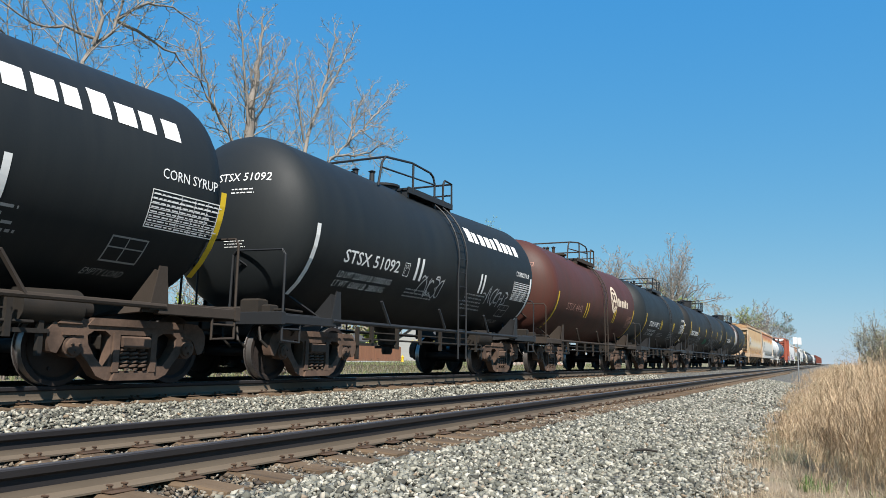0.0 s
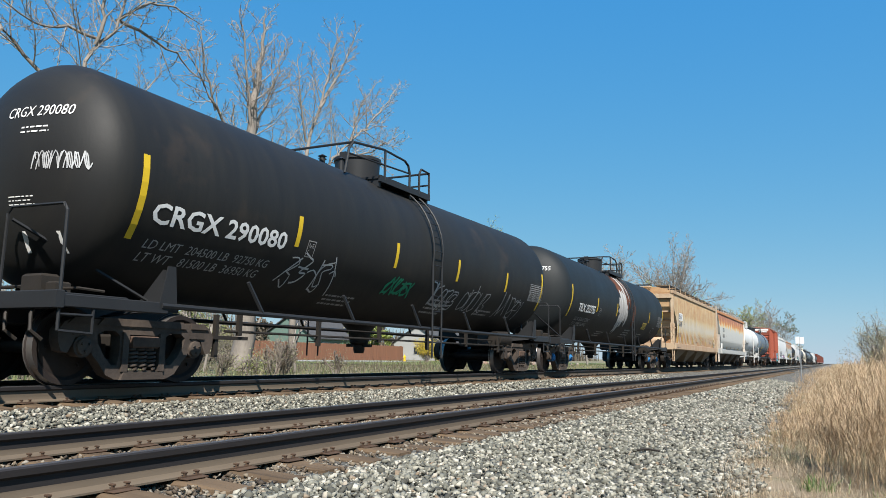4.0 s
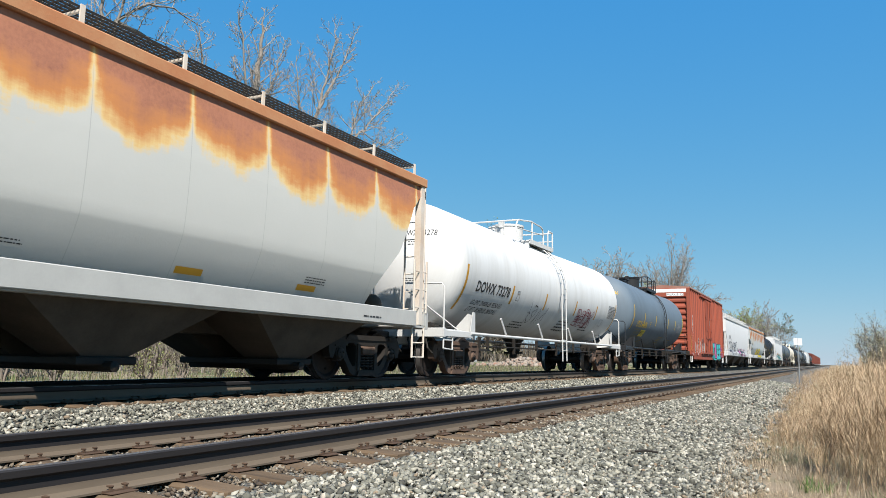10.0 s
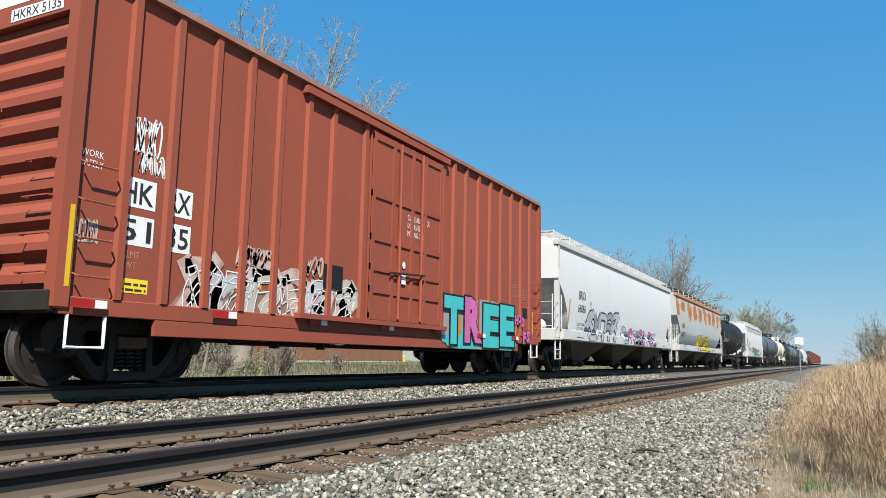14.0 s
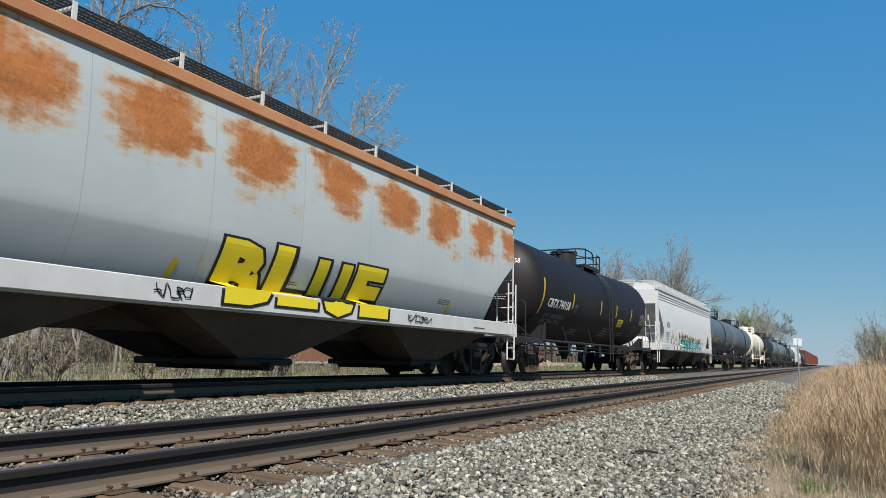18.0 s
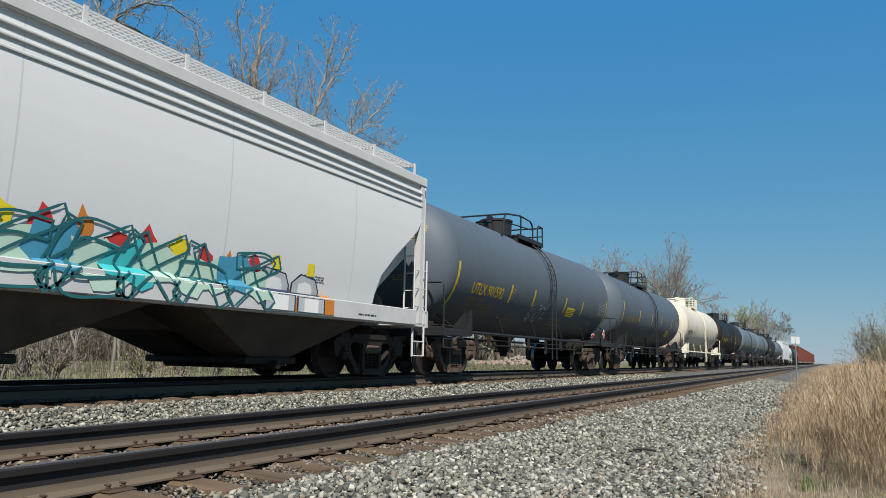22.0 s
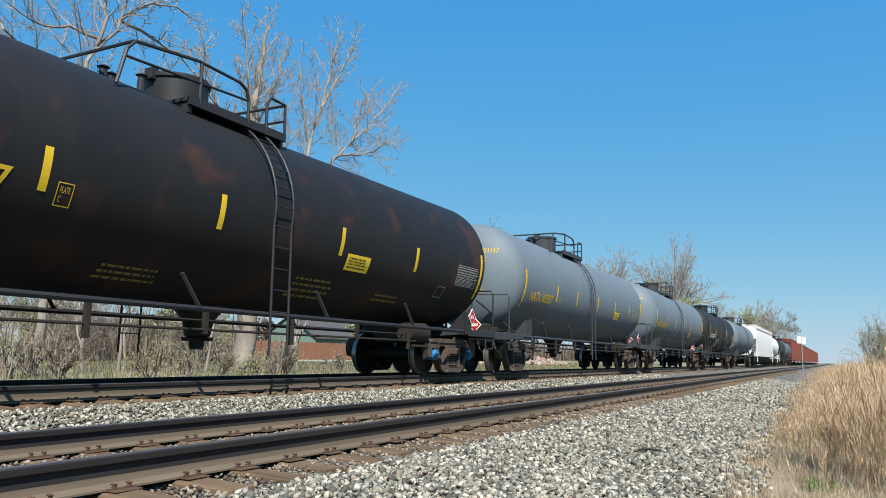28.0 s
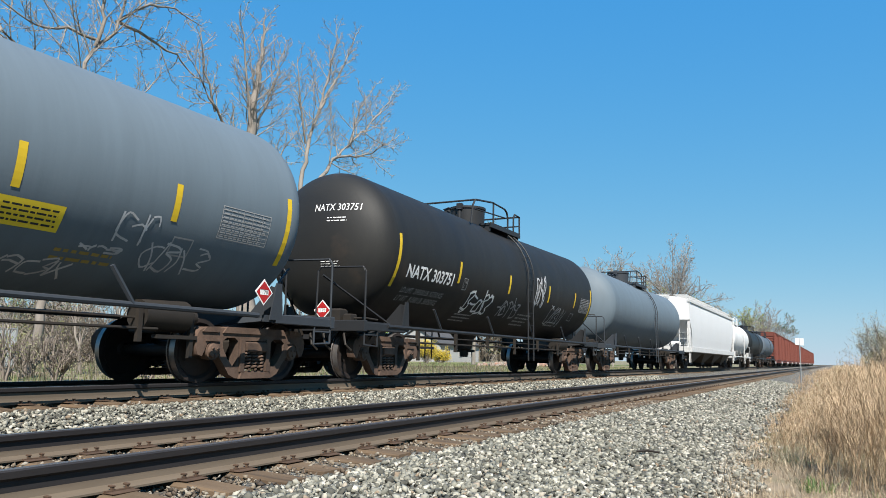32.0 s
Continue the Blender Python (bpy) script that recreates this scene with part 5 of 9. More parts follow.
def bars(out, surf, y0, y1, z0, z1, rows, mat, seed=1, name="small_print", fill=0.62):
    """Lines of print too small to read, as plain bars."""
    r = random.Random(seed)
    rects = []
    h = (z1 - z0) / rows
    for i in range(rows):
        z = z1 - h * (i + 1)
        y = y0
        end = y1 - (y1 - y0) * r.uniform(0, 0.25)
        while y < end:
            w = h * r.uniform(0.5, 2.2)
            rects.append((y, z + h * 0.1, min(end, y + w), z + h * fill * 0.8))
            y += w + h * r.uniform(0.3, 0.5)
    v, f = quad_rows(rects)
    me = wrap(v, f, surf, 0, 0, 0.12)
    me.materials.append(mat)
    o = part(name, me, None, out[0])
    return tagged(o, kind="stuff")


def panel(out, surf, y0, y1, z0, z1, mat, name="panel", label=""):
    v, f = quad_rows([(y0, z0, y1, z1)])
    me = wrap(v, f, surf, 0, 0, 0.08)
    me.materials.append(mat)
    return part(name, me, None, out[0], label)


def outline(out, surf, y0, y1, z0, z1, mat, t=0.016, name="stencil_frame", inner=()):
    rects = [(y0, z0, y1, z0 + t), (y0, z1 - t, y1, z1), (y0, z0 + t, y0 + t, z1 - t), (y1 - t, z0 + t, y1, z1 - t)] + list(inner)
    v, f = quad_rows(rects)
    me = wrap(v, f, surf, 0, 0, 0.08)
    me.materials.append(mat)
    return part(name, me, None, out[0])


def table(out, surf, y0, y1, z0, z1, mat, seed=3):
    """The test data stencil: a frame with rows and columns."""
    inner = []
    for i in range(1, 8):
        z = z0 + (z1 - z0) * i / 8
        inner.append((y0, z - 0.004, y1, z + 0.004))
    for k in (0.42, 0.62, 0.82):
        y = y0 + (y1 - y0) * k
        inner.append((y - 0.004, z0, y + 0.004, z1))
    fr = outline(out, surf, y0, y1, z0, z1, mat, 0.012, "data_table", inner)
    bars(out, surf, y0 + 0.03, y1 + 0.08, z0 + 0.02, z1 - 0.01, 8, mat, seed, "table_print", 0.5)
    return fr


def plate_mark(out, surf, y, z, mat, s=0.2, text="PLATE\nC"):
    outline(out, surf, y - s / 2, y + s / 2, z - s * 0.65, z + s * 0.65, mat, 0.012)
    write(out, surf, text, y - s * 0.3, y + s * 0.3, z - s * 0.42, s * 0.85, mat)


def strip(out, surf, y, z0, z1, mat, w=0.10, lean=0.0):
    n = 6
    rects = []
    v = []
    for i in range(n + 1):
        t = i / n
        yy, z = y + lean * t, z0 + (z1 - z0) * t
        v += [(yy - w / 2, z), (yy + w / 2, z)]
    f = [(2 * i, 2 * i + 1, 2 * i + 3, 2 * i + 2) for i in range(n)]
    me = wrap(np.array(v), f, surf, 0, 0)
    me.materials.append(mat)
    return part("reflective_strip", me, None, out[0])


def smooth_path(pts, r, step=0.5, jitter=0.05):
    """A limb's line through a few points, rounded and slightly crooked."""
    pts = [Vector(p) for p in pts]
    ext = [pts[0] * 2 - pts[1]] + pts + [pts[-1] * 2 - pts[-2]]
    out = []
    for i in range(1, len(ext) - 2):
        a, b, c, d = ext[i - 1:i + 3]
        n = max(2, int((c - b).length / step))
        for k in range(n):
            t = k / n
            q = 0.5 * (2 * b + (c - a) * t + (2 * a - 5 * b + 4 * c - d) * t * t + (3 * b - a - 3 * c + d) * t ** 3)
            out.append(q + Vector((r.gauss(0, jitter), r.gauss(0, jitter), r.gauss(0, jitter))) if out else q)
    return out + [pts[-1]]


def ribbon_2d(points, width):
    """A flat stroke of even width along points."""
    v, f = [], []
    n = len(points)
    for i, (a, b) in enumerate(points):
        p, q = points[max(0, i - 1)], points[min(n - 1, i + 1)]
        dx, dy = q[0] - p[0], q[1] - p[1]
        d = math.hypot(dx, dy) or 1.0
        nx, ny = -dy / d * width / 2, dx / d * width / 2
        v += [(a + nx, b + ny), (a - nx, b - ny)]
    f = [(2 * i, 2 * i + 1, 2 * i + 3, 2 * i + 2) for i in range(n - 1)]
    return v, f


def scribble(out, surf, y0, y1, z0, z1, mat, seed, width=0.02, strokes=7, name="graffiti", label="", loops=0.35, spiky=0.0):
    """A tag in spray paint: looping strokes that fill a field. It cannot be read."""
    r = random.Random(seed)
    v, f = [], []
    for s in range(strokes):
        cy = y0 + (y1 - y0) * (s + 0.5) / strokes
        w = (y1 - y0) / strokes * 0.75
        pts = []
        ph, fr = r.uniform(0, 6), r.choice((1, 1.5, 2))
        n = 18
        for i in range(n):
            t = i / (n - 1)
            a = ph + t * 2 * math.pi * fr
            yy = cy + w * (0.6 * math.cos(a) * loops / 0.35 + (t - 0.5) * 0.9)
            zz = (z0 + z1) / 2 + (z1 - z0) * 0.5 * (math.sin(a * (1 + spiky)) * (0.75 + 0.2 * r.random()))
            pts.append((yy, max(z0, min(z1, zz))))
        a, b = ribbon_2d(pts, width)
        k = len(v)
        v += a
        f += [tuple(i + k for i in q) for q in b]
    me = wrap(np.array(v), f, surf, 0, 0)
    me.materials.append(mat)
    return tagged(part(name, me, None, out[0], label), kind="stuff")


def blob(out, surf, y, z, w, h, mat, seed, name="graffiti", label="", points=18, rough=0.25, spike=0.0, floor=1.035):
    """A patch of paint with an uneven outline."""
    r = random.Random(seed)
    v = [(y, z)]
    for i in range(points):
        a = 2 * math.pi * i / points
        k = 1 + r.uniform(-rough, rough) + (spike if i % 2 and 0 < a < math.pi else 0)
        v.append((y + w / 2 * math.cos(a) * k, max(z + h / 2 * math.sin(a) * k, floor)))
    f = [(0, 1 + i, 1 + (i + 1) % points) for i in range(points)]
    me = wrap(np.array(v), f, surf, 0, 0, 0.1)
    me.materials.append(mat)
    return part(name, me, None, out[0], label)


STROKES = (((0.1, 0.0), (0.12, 0.5), (0.08, 1.0)), ((0.1, 0.95), (0.55, 1.0), (0.9, 0.8)), ((0.9, 0.85), (0.35, 0.9), (0.1, 0.5), (0.35, 0.1), (0.95, 0.12)), ((0.05, 0.05), (0.45, 0.55), (0.9, 1.05)),
           ((0.15, 1.0), (0.5, 0.5), (0.95, 0.0)), ((0.9, 0.95), (0.85, 0.5), (0.95, -0.02)), ((0.05, 0.5), (0.5, 0.58), (0.9, 0.45)), ((0.15, 0.9), (0.7, 0.95), (0.85, 0.7), (0.45, 0.5), (0.85, 0.3), (0.7, 0.05), (0.1, 0.08)))


def wildstyle(out, surf, y0, y1, z0, z1, n, fills, edge, seed, w=0.16, rim=0.05, label="", lift=0.0, lean=0.15, top=None):
    """A sprayed piece of interlocked strokes, each with a darker rim, that cannot be read. top: how tall the piece stays at its far end."""
    r = random.Random(seed)
    step = (y1 - y0) / n
    for i in range(n):
        h = (z1 - z0) * (1 + ((top or 1.0) - 1) * i / max(1, n - 1)) * r.uniform(0.88, 1.08)
        lines = []
        for st in r.sample(STROKES, 3):
            pts = [Vector((y0 + step * (i + 1.18 * (a + r.uniform(-0.06, 0.06)) - 0.1) + lean * b * step, z0 + h * min(1.08, max(0.0, b + r.uniform(-0.05, 0.05))), 0)) for a, b in st]
            line = [(p.x, p.y) for p in smooth_path(pts, r, 0.12, 0.0)]
            lines.append(line)
        for wide, mat, up in ((w + 2 * rim, edge, 0.0), (w, fills[i % len(fills)] if fills else None, 0.0025)):
            if mat is None:
                continue
            v, f = [], []
            for line in lines:
                a, b = ribbon_2d(line, wide * step / 0.75 if step < 0.75 else wide)
                k = len(v)
                v += a
                f += [tuple(q + k for q in p) for p in b]
            v = [(a, max(b, z0 - 0.02)) for a, b in v]
            me = wrap(np.array(v), f, lambda a, b, q=lift + up + 0.0008 * (i % 3): surf(a, b) + Vector((q, 0, 0)), 0, 0)
            me.materials.append(mat)
            tagged(part("graffiti", me, None, out[0], label), kind="stuff")


def line_art(out, surf, y0, y1, z0, z1, n, mat, seed, w=0.02, label="", lean=0.2):
    """Outlined graffiti: doubled thin lines that follow fat letter strokes."""
    r = random.Random(seed)
    step = (y1 - y0) / n
    v, f = [], []
    for i in range(n):
        for st in r.sample(STROKES, 3):
            h = (z1 - z0) * r.uniform(0.85, 1.0)
            pts = [Vector((y0 + step * (i + 1.1 * (a + r.uniform(-0.08, 0.08)) - 0.05) + lean * b * step, z0 + h * (b + r.uniform(-0.06, 0.06)), 0)) for a, b in st]
            line = [(p.x, p.y) for p in smooth_path(pts, r, 0.08, 0.0)]
            fat, _ = ribbon_2d(line, step * 0.24)
            loop = fat[0::2] + fat[1::2][::-1] + fat[:1]
            a, b = ribbon_2d(loop, w)
            k = len(v)
            v += a
            f += [tuple(q + k for q in p) for p in b]
    me = wrap(np.array(v), f, surf, 0, 0)
    me.materials.append(mat)
    return tagged(part("graffiti", me, None, out[0], label), kind="stuff")


def spray_tag(out, surf, y0, y1, z0, z1, n, mat, seed, w=0.03, label="", lean=0.3):
    """Single sprayed lines, quick letter-like strokes that cannot be read."""
    r = random.Random(seed)
    step = (y1 - y0) / n
    v, f = [], []
    for i in range(n):
        h = (z1 - z0) * r.uniform(0.7, 1.0)
        for st in r.sample(STROKES, 2):
            pts = [Vector((y0 + step * (i + 1.15 * (a + r.uniform(-0.15, 0.15)) - 0.05) + lean * b * step, z0 + h * (b + r.uniform(-0.12, 0.12)), 0)) for a, b in st]
            a, b = ribbon_2d([(p.x, p.y) for p in smooth_path(pts, r, 0.05, 0.0)], w * r.uniform(0.7, 1.0))
            k = len(v)
            v += a
            f += [tuple(q + k for q in p) for p in b]
    me = wrap(np.array(v), f, surf, 0, 0)
    me.materials.append(mat)
    return tagged(part("graffiti", me, None, out[0], label), kind="stuff")


def placard(out, x, y, z, face, text, mat, back, s=0.27):
    """Diamond hazard placard; face 'side' or 'end'."""
    d = s / math.sqrt(2) * 1.0
    if face == "end":
        surf = lambda a, b: Vector((x + a, y - 0.012, z + b))
        g = Geo().loft([[(x, y - k, z - d), (x + d, y - k, z), (x, y - k, z + d), (x - d, y - k, z)] for k in (0.0, 0.008)])
    else:
        surf = lambda a, b: Vector((x + 0.012, y + a, z + b))
        g = Geo().loft([[(x + k, y, z - d), (x + k, y + d, z), (x + k, y, z + d), (x + k, y - d, z)] for k in (0.0, 0.008)])
    p = part("hazard_placard", g, back, out[0], "white and red diamond hazard placard")
    v = np.array([(0, -d * 0.86), (d * 0.86, 0), (0, d * 0.86), (-d * 0.86, 0), (-d * 0.48, -d * 0.2), (d * 0.48, -d * 0.2), (d * 0.48, d * 0.2), (-d * 0.48, d * 0.2)])
    f = [(0, 1, 5, 4), (1, 2, 6, 5), (2, 3, 7, 6), (3, 0, 4, 7)]
    me = wrap(v, f, surf, 0, 0)
    me.materials.append(mat)
    part("placard_field", me, None, p)
    tv, tf = letters_2d(text, d * 0.28, d * 0.8)
    me = wrap(tv, tf, surf, -d * 0.4, -d * 0.14)
    me.materials.append(BLACK_MARK)
    part("placard_number", me, None, p)


RED_FIELD = plain("placard red", (0.33, 0.018, 0.018), 0.5)
PANEL_YELLOW = surface("yellow warning panel", (0.72, 0.52, 0.03), (0.5, 0.36, 0.04), 0.5, 0.0, 1.5, 20.0, 0.0, 0.4)
PANEL_OLD = surface("worn yellow panel", (0.5, 0.36, 0.05), (0.28, 0.2, 0.06), 0.7, 0.0, 4.0, 25.0, 0.0, 1.0)
CHALK = surface("thin chalk paint", (0.5, 0.5125, 0.525), (0.225, 0.225, 0.225), 0.9, 0.0, 3.0, 25.0, 0.0, 1.0)
SILVER = surface("silver spray paint", (0.5, 0.51, 0.52), (0.3, 0.31, 0.32), 0.5, 0.2, 2.0, 25.0, 0.0, 0.8)
SPRAY_GREEN = plain("green spray paint", (0.016, 0.240, 0.128), 0.6)
SPRAY_TEAL = surface("teal spray paint", (0.05, 0.42, 0.42), (0.04, 0.3, 0.32), 0.6, 0.0, 1.5, 20.0, 0.0, 0.8)
SPRAY_BLUE = surface("blue spray paint", (0.06, 0.25, 0.36), (0.04, 0.16, 0.26), 0.6, 0.0, 1.5, 20.0, 0.0, 0.8)
SPRAY_PINK = surface("magenta spray paint", (0.42, 0.07, 0.24), (0.5, 0.18, 0.36), 0.6, 0.0, 1.5, 20.0, 0.0, 0.8)
SPRAY_RED = plain("red spray paint", (0.5, 0.04, 0.04), 0.6)
SPRAY_DARKRED = plain("dark red spray paint", (0.224, 0.024, 0.040), 0.6)
SPRAY_YELLOW = surface("yellow spray paint", (0.66, 0.52, 0.02), (0.5, 0.4, 0.03), 0.6, 0.0, 1.5, 20.0, 0.0, 0.6)
SPRAY_ORANGE = plain("orange spray paint", (0.5, 0.18, 0.03), 0.6)
SPRAY_MINT = surface("pale green spray paint", (0.42, 0.55, 0.45), (0.32, 0.46, 0.38), 0.6, 0.0, 1.5, 20.0, 0.0, 0.6)
SPRAY_BLACK = plain("black spray paint", (0.014, 0.014, 0.016), 0.6)
SPRAY_NAVY = plain("navy spray paint", (0.028, 0.040, 0.068), 0.6)
RUST_GHOST = surface("rubbed brown graffiti paint", (0.16, 0.085, 0.055), (0.28, 0.18, 0.13), 0.8, 0.0, 5.0, 20.0, 0.0, 1.1)
SPRAY_DEEP = plain("deep teal spray paint", (0.020, 0.115, 0.125), 0.6)
SPRAY_GREY = plain("grey spray paint", (0.27, 0.28, 0.29), 0.7)
GHOST = surface("faded pale graffiti paint", (0.55, 0.475, 0.425), (0.275, 0.1375, 0.1125), 0.8, 0.0, 5.0, 20.0, 0.0, 1.1)
NAVY_MARK = plain("navy stencil paint", (0.024, 0.048, 0.096), 0.6)
CREAM_MARK = surface("cream emblem paint", (0.62, 0.52, 0.4), (0.4, 0.3, 0.22), 0.6, 0.0, 2.0, 20.0, 0.0, 0.7)
DIM_RED_MARK = surface("faded pink stencil paint", (0.36, 0.2, 0.16), (0.2, 0.1, 0.08), 0.7, 0.0, 2.0, 20.0, 0.0, 0.7)
DIM_YELLOW = surface("faded yellow stencil paint", (0.3, 0.22, 0.05), (0.12, 0.1, 0.06), 0.7, 0.0, 2.0, 20.0, 0.0, 0.8)
SPILL_WHITE = surface("dried white spill", (0.480, 0.472, 0.456), (0.176, 0.160, 0.144), 0.9, 0.0, 2.5, 14.0, 0.4, 1.1, (1, 2.5, 0.3))
SPILL_RUST = surface("rust bleeding through paint", (0.160, 0.056, 0.028), (0.040, 0.024, 0.020), 0.9, 0.0, 2.5, 14.0, 0.3, 1.1, (1, 2.5, 0.3))
PATCH_DULL = surface("dull cream repaint", (0.425, 0.4125, 0.3687), (0.3375, 0.3125, 0.2625), 0.7, 0.0, 1.2, 18.0, 0.05, 0.9)
PATCH_PALE = surface("pale repainted patch", (0.66, 0.66, 0.64), (0.55, 0.54, 0.5), 0.6, 0.0, 1.0, 20.0, 0.0, 0.6)


def front_y(out):
    R, zc, sag, half, yc = out[1]
    return yc - half


def head_surf(out):
    """The dished head that faces the camera."""
    R, zc, sag, half, yc = out[1]

    def surf(x, z):
        rho = min(0.985, math.hypot(x, z - zc) / R)
        return Vector((x, yc - half + R * 0.5 - R * 0.5 * math.sqrt(1 - rho * rho) - 0.006, z))
    return surf


def head_print(out, mark, mat, small=True):
    hs = head_surf(out)
    write(out, hs, mark, 0.0, 0.95, 3.2, 0.14, mat)
    bars(out, hs, 0.3, 0.72, 2.98, 3.10, 2, mat, 7, "small_print", 0.5)
    if small:
        bars(out, hs, 0.2, 0.6, 2.1, 2.24, 3, mat, 8, "small_print", 0.45)


# black and maroon corn syrup cars
def brand_blocks(out, surf, y0, y1, z0, h, mat, n=9):
    """A maker's name, shown as plain blocks."""
    rects = []
    w = (y1 - y0) / n
    for i in range(n):
        k = 1.0 if i in (0, n // 2 + 1) else 0.8
        rects.append((y0 + w * i, z0, y0 + w * (i + (0.8, 0.62, 0.74)[i % 3]), z0 + h * k))
    v, f = quad_rows(rects)
    me = wrap(v, f, surf, 0, 0, 0.08)
    me.materials.append(mat)
    part("maker_name", me, None, out[0], "plain white blocks of a maker's name")


for out, mark, st, ends, seed in ((T1, None, WHITE_MARK, YELLOW, 1), (T2, "STSX 51092", WHITE_MARK, WHITE_MARK, 2), (T4, "STSX 51185", YELLOW, YELLOW, 4)):
    s = tank_surf(out)
    if out is not T4:
        brand_blocks(out, s, 1.2, 4.4, 3.12, 0.34, WHITE_MARK)
    write(out, s, "CORN SYRUP", 3.98, 4.92, 2.58, 0.13, WHITE_MARK)
    table(out, s, 3.85, 5.0, 1.95, 2.42, WHITE_MARK, seed)
    outline(out, s, 3.5, 4.05, 1.5, 1.80, GREY_MARK, 0.02, "stencil_frame", [(3.5, 1.66, 4.05, 1.675), (3.75, 1.5, 3.765, 1.8)])
    write(out, s, "EMPTY LOAD", 3.4, 4.0, 1.34, 0.075, GREY_MARK, 0.25)
    bars(out, s, 1.2, 2.4, 1.55, 1.95, 5, GREY_MARK, seed + 10)
    bars(out, s, -1.47, -0.2, 1.62, 1.82, 3, GREY_MARK, seed + 20)
    for y in (1.80, 2.0):
        strip(out, s, y, 1.95, 2.40, st, 0.09)
    strip(out, s, 5.05, 1.45, 2.6, ends if mark else YELLOW, 0.10)
    if mark:
        strip(out, s, -4.72, 1.4, 2.55, ends, 0.10)
        write(out, s, mark, -3.85, -2.0, 2.02, 0.22, WHITE_MARK, 0.0, 0.012)
        write(out, s, "LD LMT 222400 LB 100850 KG\nLT WT  63600 LB  28850 KG", -3.85, -2.1, 1.62, 0.26, WHITE_MARK, 0.2)
        plate_mark(out, s, -1.72, 2.12, WHITE_MARK)
        for y in (-1.33, -1.12):
            strip(out, s, y, 1.95, 2.40, st, 0.09)
        head_print(out, mark, WHITE_MARK)
spray_tag(T2, tank_surf(T2, 0.007), 2.1, 3.6, 1.75, 2.15, 6, CHALK, 5, 0.035, label="pale chalky graffiti tag")
spray_tag(T2, tank_surf(T2, 0.007), -1.1, -0.1, 1.7, 2.1, 5, CHALK, 6, 0.035, label="pale chalky graffiti tag")
s = tank_surf(T3)
write(T3, s, "STSX 4442", -3.6, -1.95, 2.0, 0.22, DIM_RED_MARK)
head_print(T3, "STSX 4442", DIM_RED_MARK)
for y in (-1.55, -1.3, 2.15, 2.35):
    strip(T3, s, y, 1.85, 2.35, YELLOW, 0.09)
for y in (-4.6, 5.2):
    strip(T3, s, y, 1.35, 2.5, YELLOW, 0.10)
v = [(0.46 * k * math.cos(a), 0.5 * k * math.sin(a)) for k in (0.78, 1.0) for a in (2 * math.pi * i / 32 for i in range(32))]
me = wrap(np.array(v), [(i, (i + 1) % 32, 32 + (i + 1) % 32, 32 + i) for i in range(32)], s, 2.02, 2.72)
me.materials.append(CREAM_MARK)
part("emblem_ring", me, None, T3[0], "round cream painted emblem")
for k in range(3):
    a = 2 * math.pi * k / 3 + 0.5
    v = [(2.02 + 0.17 * math.cos(a) + 0.21 * k * math.cos(b), 2.72 + 0.17 * math.sin(a) + 0.21 * k * math.sin(b)) for k in (0.62, 1.0) for b in (2 * math.pi * i / 20 for i in range(20))]
    me = wrap(np.array(v), [(i, (i + 1) % 20, 20 + (i + 1) % 20, 20 + i) for i in range(20)], tank_surf(T3, 0.006 + 0.001 * k), 0, 0)
    me.materials.append(CREAM_MARK)
    part("emblem_petal", me, None, T3[0])
brand_blocks(T3, s, 2.6, 4.2, 2.5, 0.32, CREAM_MARK, 6)
table(T3, s, 4.3, 5.1, 1.75, 2.2, DIM_RED_MARK, 6)

